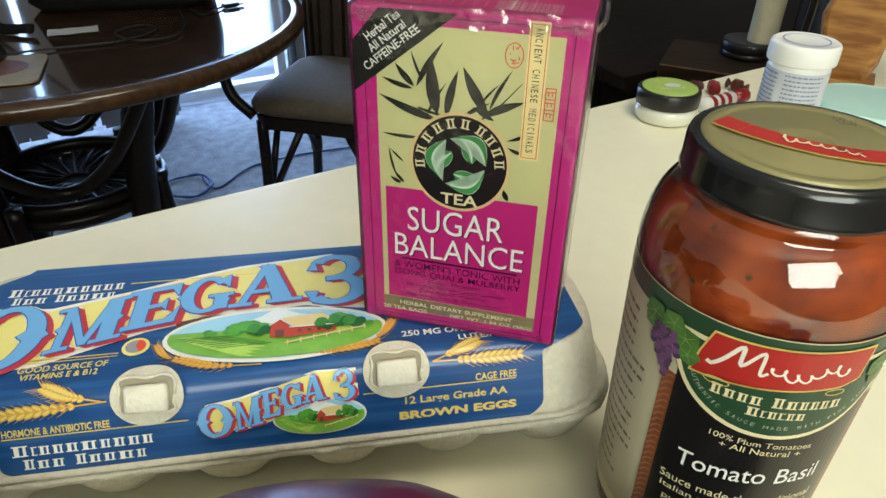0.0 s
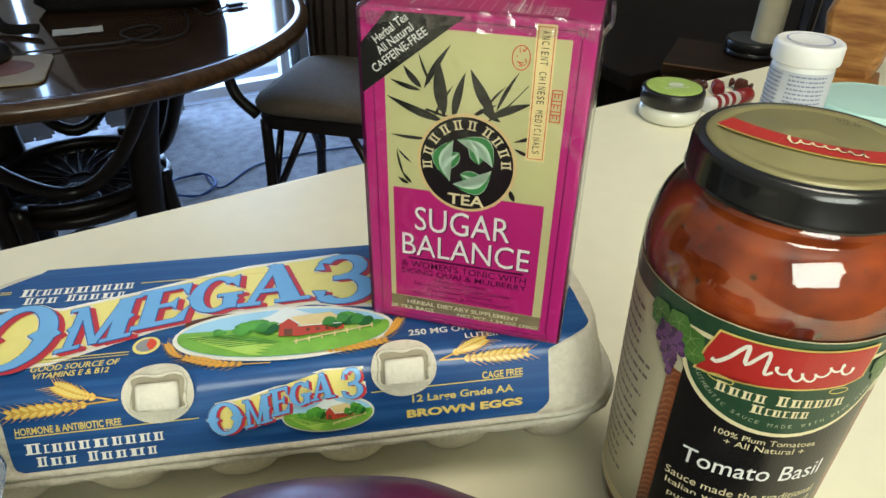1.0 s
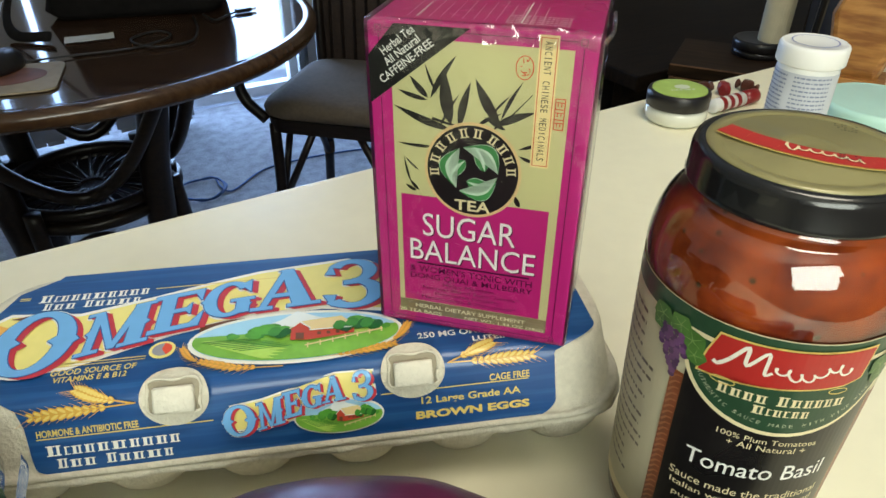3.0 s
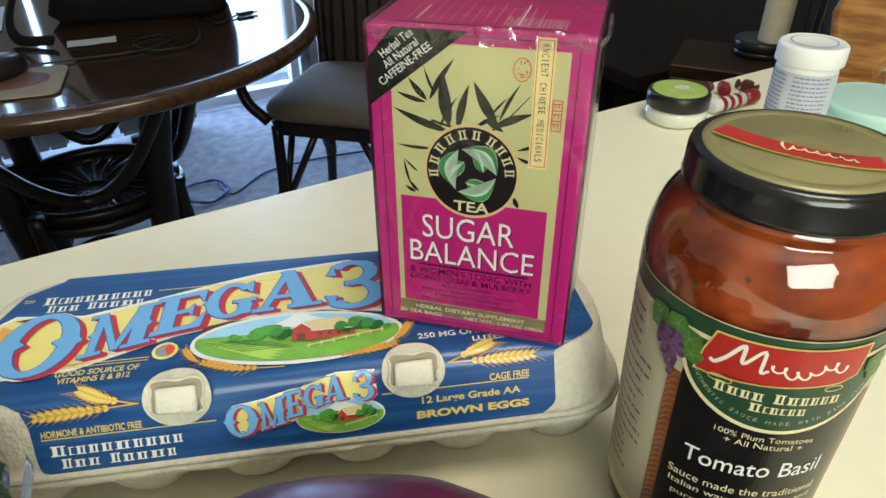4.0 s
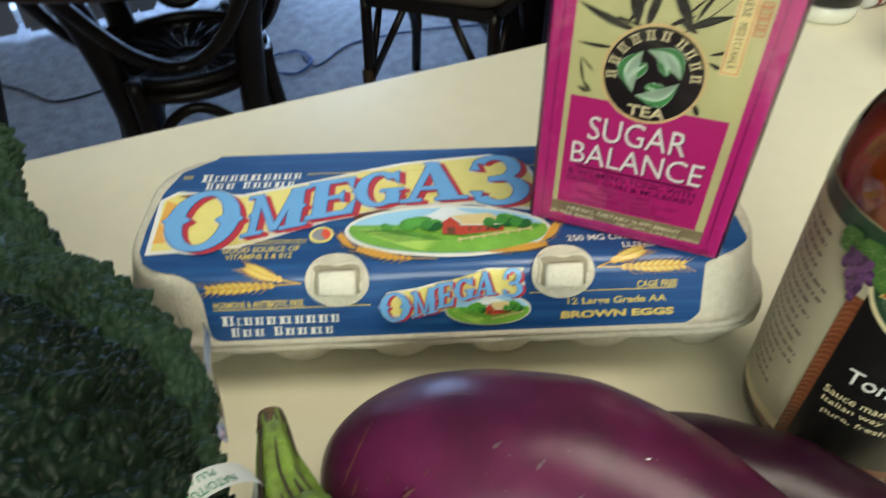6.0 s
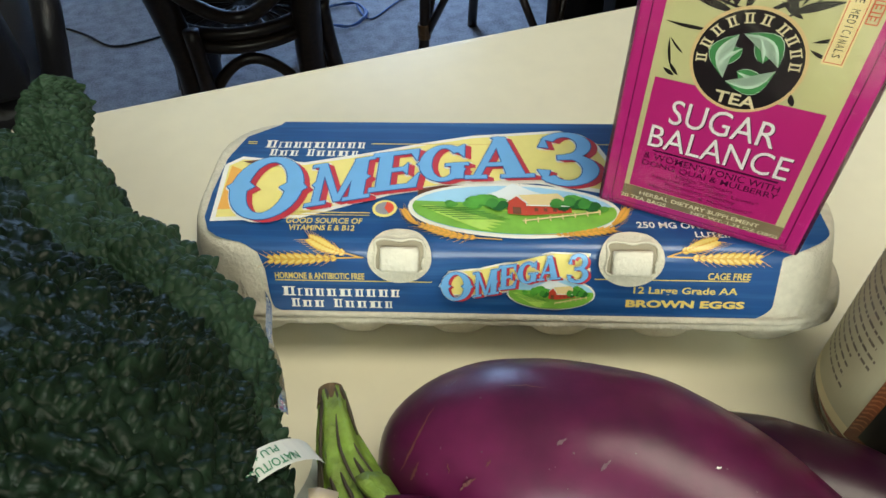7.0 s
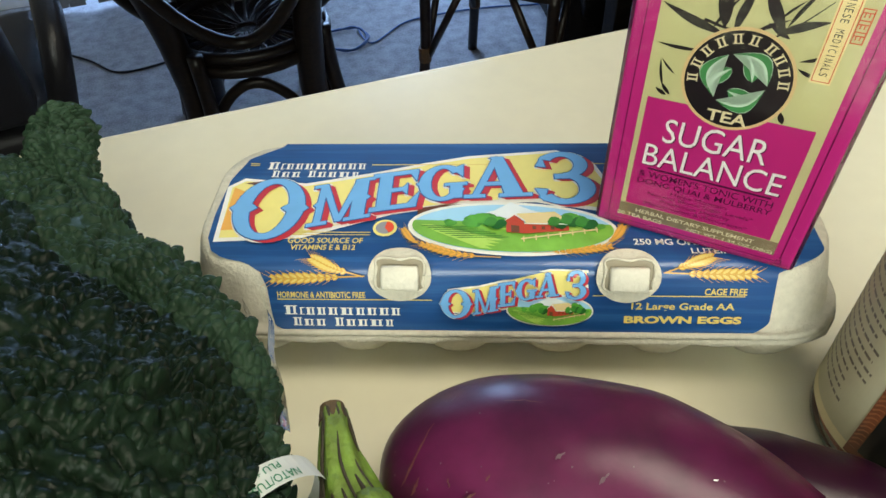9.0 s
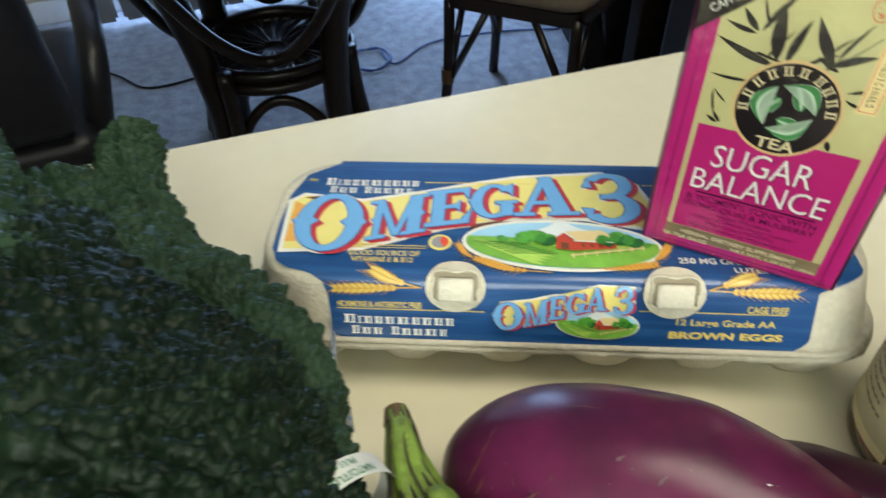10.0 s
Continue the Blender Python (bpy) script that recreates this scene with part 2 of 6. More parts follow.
def serif_bars(u0, v0, u1, v1, sizes, caps=(0,)):
    """A row of plain upright strokes with small feet, standing in for a name; 0 is a space, caps stand taller."""
    tot = sum(s if s else 0.6 for s in sizes)
    u, out = u0, []
    for i, s in enumerate(sizes):
        w = (u1 - u0) * (s if s else 0.6) / tot
        if s:
            h = (v1 - v0) * (1.0 if i in caps else 0.80)
            f, a, b = h * 0.11, u + w * 0.06, u + w * 0.88
            out.append(rect(a + w * 0.10, v0, a + w * 0.36, v0 + h))
            if s > 0.6:
                out.append(rect(b - w * 0.26, v0, b - w * 0.10, v0 + h))
            out.append(rect(a, v0, b, v0 + f))
            out.append(rect(a, v0 + h - f, b, v0 + h))
        u += w
    return out


def rect(u0, v0, u1, v1):
    return [(u0, v0), (u1, v0), (u1, v1), (u0, v1)]


def ellipse(u, v, ru, rv, n=28, a0=0, a1=360, spin=0):
    cs, sn = math.cos(radians(spin)), math.sin(radians(spin))
    pts = []
    for i in range(n if a1 - a0 == 360 else n + 1):
        a = radians(a0 + (a1 - a0) * i / n)
        x, y = ru * math.cos(a), rv * math.sin(a)
        pts.append((u + x * cs - y * sn, v + x * sn + y * cs))
    return pts


def ring(u, v, ru, rv, w, n=36, a0=0, a1=360):
    """An outline of an ellipse, of width w, as short quads."""
    out = []
    for i in range(n):
        a, b = radians(a0 + (a1 - a0) * i / n), radians(a0 + (a1 - a0) * (i + 1) / n)
        out.append([(u + (ru - s) * math.cos(t), v + (rv - s) * math.sin(t)) for t, s in ((a, 0), (b, 0), (b, w), (a, w))])
    return out


def stroke(pts, w0, w1=None, k=5):
    """A brush stroke that tapers from w0 to w1."""
    P = smooth_path([(x, y, 0) for x, y in pts], k)
    w1 = w0 if w1 is None else w1
    L, R = [], []
    for i, p in enumerate(P):
        d = (P[min(i + 1, len(P) - 1)] - P[max(i - 1, 0)]).normalized()
        w = (w0 + (w1 - w0) * i / (len(P) - 1)) / 2
        L.append((p.x - d.y * w, p.y + d.x * w))
        R.append((p.x + d.y * w, p.y - d.x * w))
    return [[L[i], L[i + 1], R[i + 1], R[i]] for i in range(len(L) - 1)]


def blade(p, q, w, bend=0.0):
    """A pointed leaf from p to q, widest before its middle."""
    P, Q = Vector(p), Vector(q)
    d = Q - P
    nrm = Vector((-d.y, d.x)).normalized()
    L, R = [], []
    for i in range(9):
        t = i / 8
        c = P + d * t + nrm * bend * math.sin(math.pi * t) * d.length
        h = w / 2 * math.sin(math.pi * t ** 0.8)
        L.append(c + nrm * h)
        R.append(c - nrm * h)
    return [(v.x, v.y) for v in R + L[::-1][1:-1]]


def grow(poly, d):
    """The polygon with its edges moved outwards by d."""
    n, out = len(poly), []
    area = sum(poly[i][0] * poly[(i + 1) % n][1] - poly[(i + 1) % n][0] * poly[i][1] for i in range(n))
    s = 1 if area > 0 else -1
    for i in range(n):
        a, b, c = Vector(poly[i - 1]), Vector(poly[i]), Vector(poly[(i + 1) % n])
        e, f = (b - a).normalized(), (c - b).normalized()
        m = Vector((e.y, -e.x)) + Vector((f.y, -f.x))
        m = m / max(0.5, m.length_squared / 2)
        out.append(tuple(b + m * d * s))
    return out


def lay(name, shapes, material, parent, F, h, label="", du=0.0, dv=0.0):
    """Lays flat shapes, polygons or lettering, on the surface F(u, v, h)."""
    bm = bmesh.new()
    many = sum(1 for sh in shapes if not isinstance(sh, tuple))
    for k, sh in enumerate(shapes):
        if isinstance(sh, tuple):
            lv = sh[2] if len(sh) > 2 else 0
            vs = [bm.verts.new((u, v, lv)) for u, v in sh[0]]
            for f in sh[1]:
                if len(set(f)) > 2:
                    try:
                        bm.faces.new([vs[i] for i in f])
                    except ValueError:
                        pass
        else:
            bm.faces.new([bm.verts.new((u, v, k % 5 if many > 1 else 0)) for u, v in sh])
    big = [f for f in bm.faces if len(f.verts) > 4]
    if big:
        bmesh.ops.triangulate(bm, faces=big, ngon_method="EAR_CLIP")
    for axis, step in ((0, du), (1, dv)):
        if step:
            lo, hi = min(v.co[axis] for v in bm.verts), max(v.co[axis] for v in bm.verts)
            for i in range(math.ceil(lo / step), math.floor(hi / step) + 1):
                no = (1, 0, 0) if axis == 0 else (0, 1, 0)
                bmesh.ops.bisect_plane(bm, geom=bm.verts[:] + bm.edges[:] + bm.faces[:], plane_co=tuple(i * step * c for c in no), plane_no=no)
    for v in bm.verts:
        v.co = F(v.co.x, v.co.y, h + 0.000016 * v.co.z)
    me = bpy.data.meshes.new(name)
    bm.to_mesh(me)
    bm.free()
    me.materials.append(material)
    ob = new(name, me)
    ob.parent = parent
    if label:
        ob["label"] = label
    if many > 1:
        ob["kind"] = "stuff"
    return ob

# ---- structure ----


def slab(name, a0, a1, b0, b1, z0, z1, material, bev=0.0, label="", category="", kind="structure"):
    ob = done(name, newbox(a0, a1, b0, b1, z0, z1, bev=bev), material)
    ob.matrix_world = room_pose(0, 0)
    return tagged(ob, label, category, "", kind)


A0, A1, B0, B1, TOP = -2.2, 3.2, -1.5, 3.2, 2.44
slab("floor", A0, A1, B0, B1, -0.1, 0.0, CARPET, label="grey cut-pile carpet of the dining area", category="floor")
slab("ceiling", A0, A1, B0, B1, TOP, TOP + 0.1, CEIL, label="off-white textured ceiling", category="ceiling")
slab("wall_west", A0 - 0.1, A0, B0 - 0.1, B1 + 0.1, 0, TOP, WALL, label="cream painted wall", category="wall")
slab("wall_east", A1, A1 + 0.1, B0 - 0.1, B1 + 0.1, 0, TOP, WALL, label="cream painted wall", category="wall")
DA0, DA1, DZ = -0.62, 1.08, 2.05


def wall_with_opening(name, b0, b1, a0, a1, z0, z1):
    bm = bmesh.new()
    box(bm, A0, a0, b0, b1, 0, TOP)
    box(bm, a1, A1, b0, b1, 0, TOP)
    box(bm, a0, a1, b0, b1, z1, TOP)
    if z0 > 0:
        box(bm, a0, a1, b0, b1, 0, z0)
    ob = done(name, bm, WALL)
    ob.matrix_world = room_pose(0, 0)
    tagged(ob, "cream painted wall with an opening", "wall", "", "structure")


wall_with_opening("wall_north", B1, B1 + 0.12, DA0, DA1, 0, DZ)
wall_with_opening("wall_south", B0 - 0.12, B0, -1.15, 0.05, 1.1, 2.15)
FRAME = mat("white_frame", (0.75, 0.76, 0.76), 0.4, var=0.05)
GLASS = film_mat("pane_glass", (0.97, 0.99, 1.0), 0.06, 0.02)
FOILMAT = mat("kick_dark", (0.05, 0.04, 0.035), 0.8)


def glazed(name, a0, a1, b, z0, z1, panes, label):
    t = thing(name, room_pose(0, b), label, "window")
    t["kind"] = "structure"
    w = 0.05
    part("frame_rail", newbox(a0, a1, -0.03, 0.03, z0, z0 + w, bev=0.004), FRAME, t)
    part("frame_rail", newbox(a0, a1, -0.03, 0.03, z1 - w, z1, bev=0.004), FRAME, t)
    for i in range(panes + 1):
        c = a0 + w / 2 + (a1 - a0 - w) * i / panes
        part("frame_stile", newbox(c - w / 2, c + w / 2, -0.028, 0.028, z0 + w, z1 - w, bev=0.004), FRAME, t)
    for i in range(panes):
        c0, c1 = (a0 + w + (a1 - a0 - w) * (i + k) / panes - (0 if k == 0 else w) for k in (0, 1))
        ob = part("pane", newbox(c0, c1, -0.004, 0.004, z0 + w, z1 - w), GLASS, t)
        ob.visible_shadow = False


glazed("door_1", DA0, DA1, B1 + 0.06, 0.0, DZ, 2, "white-framed sliding glass patio door")
glazed("window_1", -1.15, 0.05, B0 - 0.06, 1.1, 2.15, 2, "white-framed kitchen window over the sink")
# ground and bright sky beyond the door
PATIO = mat("patio_concrete", (0.6, 0.62, 0.66), 0.9, var=0.1, scale=5)
slab("ground", -60, 60, -60, 60, -0.3, -0.14, PATIO, label="pale concrete and yard outside", category="ground")
slab("patio", -3, 4, B1 + 0.13, 7.0, -0.139, -0.03, PATIO, label="sunlit pale concrete patio slab", category="patio")
BLIND = mat("blind_vinyl", (0.30, 0.29, 0.28), 0.6, var=0.06, scale=20)
blinds = thing("vertical_blinds", room_pose(0, 3.06), "grey-beige vinyl vertical blinds half drawn over the patio door", "blinds")
part("headrail", newbox(DA0, DA1, -0.03, 0.03, 2.04, 2.09, bev=0.005), FRAME, blinds)
for i in range(14):
    a = -0.60 + (i // 2) * 0.170 + (i % 2) * 0.064
    turn = 4 if i % 2 else 9
    sl = part("slat", newbox(-0.042, 0.042, -0.0008, 0.0008, 0.035, 2.04), BLIND, blinds)
    sl.matrix_local = pose(a, 0, 0, 0, 0, turn)
    part("weight", newbox(-0.03, 0.03, -0.002, 0.002, 0.02, 0.036), BLIND, sl)
for i in range(5):
    sl = part("slat", newbox(-0.042, 0.042, -0.0008, 0.0008, 0.035, 2.04), BLIND, blinds)
    sl.matrix_local = pose(1.02 + i * 0.011, 0, 0, 0, 0, 78)
# baseboards
for nm, a0, a1 in (("baseboard_1", A0, DA0 - 0.04), ("baseboard_2", DA1 + 0.04, A1)):
    slab(nm, a0, a1, B1 - 0.015, B1 - 0.001, 0.001, 0.09, FRAME, 0.003, "white painted baseboard", "baseboard")

# ---- counter ----
counter = thing("countertop", room_pose(0, 0, COUNTER), "cream laminate peninsula countertop with a rounded edge", "countertop")
part("top", newbox(-1.3, 2.2, -0.157, 0.6020, -0.038, 0.0, bev=0.002, seg=2), LAMINATE, counter)
for b_ in (-0.1585, 0.6040):
    part("edge_strip", newbox(-1.3, 2.2, b_ - 0.0019, b_ + 0.0019, -0.038, -0.0006, bev=0.0015, seg=2), LAMINATE, counter, "laminate edge strip")
CAB = wood("cabinet_oak", (0.3, 0.18, 0.08), (0.42, 0.27, 0.13))
cab = thing("base_cabinet", room_pose(0, 0, 0), "oak base cabinet under the counter", "cabinet")
part("body", newbox(-1.25, 2.15, -0.10, 0.36, 0.1, 0.861, bev=0.003), CAB, cab)
part("plinth", newbox(-1.25, 2.15, -0.04, 0.33, 0.0, 0.1), FOILMAT, cab)

# ---- egg carton ----
CX, CY, CYAW = -0.05, 0.3295, 2.0
carton = thing("egg_carton", pose(CX, CY, COUNTER, 0, 0, CYAW), "grey paper-pulp egg carton with a printed blue label, closed", "egg carton")
LZ = 0.065
SL = Vector((-0.387, -0.922))


def prof(v):
    """The lid's outline from front to back: v < 0 runs down the front, v > 0 back over the top."""
    f = 0.006
    if v >= f:
        return Vector((v, LZ)), Vector((0, 1))
    if v <= -f:
        return Vector((0, LZ)) + SL * -v, Vector((-0.922, 0.387))
    p, c, q = Vector((0, LZ)) + SL * f, Vector((0, LZ)), Vector((f, LZ))
    t = (v + f) / (2 * f)
    pt = (1 - t) ** 2 * p + 2 * t * (1 - t) * c + t * t * q
    d = (2 * (1 - t) * (c - p) + 2 * t * (q - c)).normalized()
    return pt, Vector((-d.y, d.x))


def FC(u, v, h):
    p, n = prof(v)
    p = p + n * h
    return Vector((u, p.x, p.y))


LCX = 0.0022


def lid_rings():
    rings = []
    for v in (-0.0335, -0.028, -0.02, -0.012, -0.006, -0.004, -0.002, 0.0, 0.002, 0.004, 0.006):
        p, _ = prof(v)
        rings.append(rrect(0.1490 - 0.45 * p.x, 0.0462 - p.x, 0.030 - 0.2 * p.x, p.y, 7, LCX, 0.0462))
    return rings


rg = lid_rings()
low = rg[0][0][2]
flange = [rrect(0.1585, 0.0612, 0.034, low - 0.0018, 7, LCX, 0.0462), rrect(0.1592, 0.0619, 0.034, low - 0.0002, 7, LCX, 0.0462), rrect(0.1572, 0.0600, 0.033, low + 0.0012, 7, LCX, 0.0462)]
bm = loft(bmesh.new(), flange + rg)
for v in bm.verts:
    if v.co.z < low + 0.004:
        v.co += Vector((noise.noise(v.co * 60) * 0.0009, noise.noise(v.co * 70 + Vector((5, 0, 0))) * 0.0009, noise.noise(v.co * 45) * 0.0007))
part("lid", bm, PULP, carton, smooth=True)
bm = loft(bmesh.new(), [rrect(0.1575, 0.0600, 0.034, low - 0.0062, 9, LCX, 0.0462), rrect(0.1600, 0.0628, 0.034, low - 0.0048, 9, LCX, 0.0462), rrect(0.1590, 0.0618, 0.034, low - 0.0024, 9, LCX, 0.0462)])
bmesh.ops.subdivide_edges(bm, edges=[e for e in bm.edges if e.calc_length() > 0.02], cuts=30)
for v in bm.verts:
    v.co += Vector((0, noise.noise(v.co * 90) * 0.0011, noise.noise(v.co * 65 + Vector((3, 1, 0))) * 0.0009))
part("tray_rim", bm, PULP, carton, smooth=True)
for i in range(6):
    for j in range(2):
        x, y = -0.1225 + i * 0.0505, 0.0150 + j * 0.064
        bm = bmesh.new()
        loft(bm, [rrect(r, r, r * q, z, 5, x, y) for r, q, z in ((0.0105, 0.9, 0.0), (0.0150, 0.9, 0.0012), (0.0178, 0.85, 0.005), (0.0212, 0.75, 0.014), (0.0228, 0.6, low - 0.005))])
        part("egg_cup", bm, PULP, carton, smooth=True)


def vz(z):
    return -(0.065 - z) / 0.922


# printed label wrapped over lid and front


def label_left(v):
    tab = ((-0.0332, -0.1040), (-0.0315, -0.1075), (-0.026, -0.1085), (-0.012, -0.1095), (-0.004, -0.112), (0.001, -0.119), (0.0035, -0.130), (0.008, -0.1365), (0.017, -0.1405), (0.034, -0.1415), (0.060, -0.1405), (0.078, -0.1345), (0.0835, -0.1265), (0.0885, -0.119), (0.0915, -0.117))
    for (a, x), (b, y) in zip(tab, tab[1:]):
        if v <= b:
            t = (v - a) / (b - a)
            return x + (y - x) * t
    return tab[-1][1]


bm = bmesh.new()
vs = [-0.0332 + 0.1247 * i / 90 for i in range(91)]


def label_right(v):
    """The label's other end reaches farther down the front."""
    if v < -0.003:
        return 0.1205 - 0.0065 * max(0.0, (-0.0262 - v) / 0.007) ** 2
    t = min(1.0, (v + 0.003) / 0.016)
    return 0.1205 + 0.0235 * math.sin(t * math.pi / 2) - 0.022 * max(0.0, (v - 0.07) / 0.0215) ** 2


rows = [[FC(label_left(v) + (label_right(v) - label_left(v)) * k / 12, v, 0.0004) for k in range(13)] for v in vs]
loft(bm, rows, False, False, closed=False)
lab = part("label", bm, BLUE, carton, "glossy printed paper label in deep blue", smooth=True)


def onto(x, y):
    """Label place of a point on the lid's top, from counter metres."""
    X = x - CX
    return X, y - CY - 0.035 * X


def top_poly(pts):
    return [onto(x, y) for x, y in pts]


H1 = 0.0007


def lid_print(name, shapes, m, k, label=""):
    return lay(name, shapes, m, lab, FC, H1 + 0.0002 * k, label, dv=0.0)


banner = top_poly([(-0.1850, 0.341), (-0.1880, 0.378), (-0.182, 0.3835), (-0.150, 0.3805), (-0.116, 0.3905), (-0.090, 0.3995), (-0.066, 0.4065), (-0.021, 0.413), (-0.004, 0.404), (0.0025, 0.386), (0.0, 0.369), (-0.034, 0.375), (-0.068, 0.3725), (-0.105, 0.363), (-0.146, 0.345)])
lid_print("banner_glow", [grow(banner, 0.0024)], WHITE, 0)
lid_print("banner", [banner], YELLOW, 1)
lid_print("banner_shade", [top_poly([(-0.1855, 0.346), (-0.1865, 0.378), (-0.1745, 0.372), (-0.177, 0.347)])], ORANGE, 2)
# big curved lettering: halo, red shadow, dark edge, blue face
BIGS = (("O", -0.1825, 0.3395, -0.1475, 0.3850, 0.0, 0), ("M", -0.1440, 0.3530, -0.1160, 0.3840, 0.26, 2), ("E", -0.1150, 0.3635, -0.0915, 0.3930, 0.20, 0), ("G", -0.0920, 0.3705, -0.0680, 0.3990, 0.1, 0), ("A", -0.0680, 0.3745, -0.0365, 0.4070, 0.06, 2), ("3", -0.0320, 0.3705, -0.0030, 0.4125, 0.04, 0))


def arc_band(cx, cy, rx, ry, ix, iy, a0, a1, n=18):
    """Quads of a ring or an arc whose stroke swells from ry - iy to rx - ix."""
    A = [radians(a0 + (a1 - a0) * i / n) for i in range(n + 1)]
    o = [(cx + rx * math.cos(a), cy + ry * math.sin(a)) for a in A]
    q = [(cx + ix * math.cos(a), cy + iy * math.sin(a)) for a in A]
    return [[o[i], o[i + 1], q[i + 1], q[i]] for i in range(n)]


GLYPHS = {
    "O": arc_band(0.5, 0.5, 0.5, 0.5, 0.27, 0.41, 0, 360, 32) + [[(-0.06, 0.5), (0.03, 0.42), (0.03, 0.58)], [(1.06, 0.5), (0.97, 0.58), (0.97, 0.42)], [(0.33, 0.5), (0.22, 0.58), (0.22, 0.42)], [(0.67, 0.5), (0.78, 0.42), (0.78, 0.58)]],
    "M": [[(0.09, 0.0), (0.21, 0.0), (0.21, 1.0), (0.09, 1.0)], [(0.21, 1.0), (0.09, 1.0), (0.46, 0.02), (0.56, 0.02)], [(0.46, 0.02), (0.56, 0.02), (0.86, 1.0), (0.72, 1.0)], [(0.70, 0.0), (0.94, 0.0), (0.94, 1.0), (0.70, 1.0)], rect(-0.02, 0.0, 0.32, 0.08), rect(0.60, 0.0, 1.05, 0.08), rect(-0.03, 0.92, 0.2, 1.0), rect(0.80, 0.92, 1.05, 1.0), [(0.03, 0.5), (0.10, 0.42), (0.10, 0.58)], [(1.01, 0.5), (0.93, 0.58), (0.93, 0.42)]],
    "E": [rect(0.12, 0.0, 0.40, 1.0), rect(-0.02, 0.89, 0.95, 1.0), rect(-0.02, 0.0, 0.95, 0.11), [(0.95, 0.95), (0.78, 0.90), (0.93, 0.66)], [(0.95, 0.05), (1.0, 0.38), (0.74, 0.09)], rect(0.38, 0.45, 0.70, 0.55), [(0.60, 0.5), (0.74, 0.34), (0.74, 0.66)]],
    "G": arc_band(0.5, 0.5, 0.5, 0.5, 0.25, 0.40, 38, 338, 28) + [rect(0.66, 0.06, 0.92, 0.44), rect(0.54, 0.40, 1.02, 0.48), [(0.93, 1.0), (0.70, 0.88), (0.93, 0.62)], [(-0.06, 0.5), (0.03, 0.42), (0.03, 0.58)]],
    "A": [[(0.07, 0.0), (0.18, 0.0), (0.56, 1.0), (0.44, 1.0)], [(0.62, 0.0), (0.92, 0.0), (0.60, 1.0), (0.40, 1.0)], rect(0.26, 0.28, 0.72, 0.37), rect(-0.04, 0.0, 0.30, 0.08), rect(0.52, 0.0, 1.04, 0.08), [(0.36, 0.98), (0.50, 0.90), (0.50, 1.02)]],
    "3": arc_band(0.45, 0.74, 0.46, 0.26, 0.22, 0.17, -88, 150, 18) + arc_band(0.45, 0.29, 0.53, 0.29, 0.26, 0.20, -150, 88, 20) + [rect(0.30, 0.47, 0.55, 0.56), [(-0.02, 0.72), (0.16, 0.70), (0.10, 0.92)], [(-0.06, 0.30), (0.08, 0.06), (0.16, 0.28)]],
}


def big_letters(conv, items, tag, k, sc=1.0):
    """Swelling letters with small spurs: pale glow, red shadow, dark edge, blue face."""
    halo, shadow, edge, face = [], [], [], []
    for nth, (ch, x0, y0, x1, y1, sl, feet) in enumerate(items):
        (u0, v0), (u1, v1) = conv(x0, y0), conv(x1, y1)
        um, vc = (u0 + u1) / 2, (v0 + v1) / 2
        v0, v1 = vc - abs(y1 - y0) / 2, vc + abs(y1 - y0) / 2

        def glyph(out, du, dv, lv):
            for g, poly in enumerate(GLYPHS[ch]):
                pts = [(u0 + a * (u1 - u0) + du, v0 + b * (v1 - v0) + sl * (a - 0.5) * (u1 - u0) + dv) for a, b in poly]
                out.append((pts, [tuple(range(len(pts)))], lv * 0.5 + 0.13 * nth + 0.017 * g))
        for i in range(10):
            w = 2 * math.pi * i / 10
            glyph(halo, (0.0013 * math.cos(w) + 0.0005) * sc, (0.0013 * math.sin(w) - 0.0003) * sc, i)
        for i in range(5):
            glyph(shadow, (0.0010 + 0.0006 * i) * sc, -(0.0005 + 0.0003 * i) * sc, i)
        for i in range(8):
            w = 2 * math.pi * i / 8
            glyph(edge, 0.0005 * sc * math.cos(w), 0.0005 * sc * math.sin(w), i)
        glyph(face, 0, 0, 0)
    lid_print("lettering_glow", halo, WHITE, k)
    lid_print("lettering_shadow", shadow, RED, k + 1)
    lid_print("lettering_edge", edge, EDGEB, k + 2)
    lid_print("lettering", face, SKYB, k + 3, tag)


EDGEB = ink("edge_blue", (0.03, 0.10, 0.34))
big_letters(onto, BIGS, "large blue and red lettering", 3)


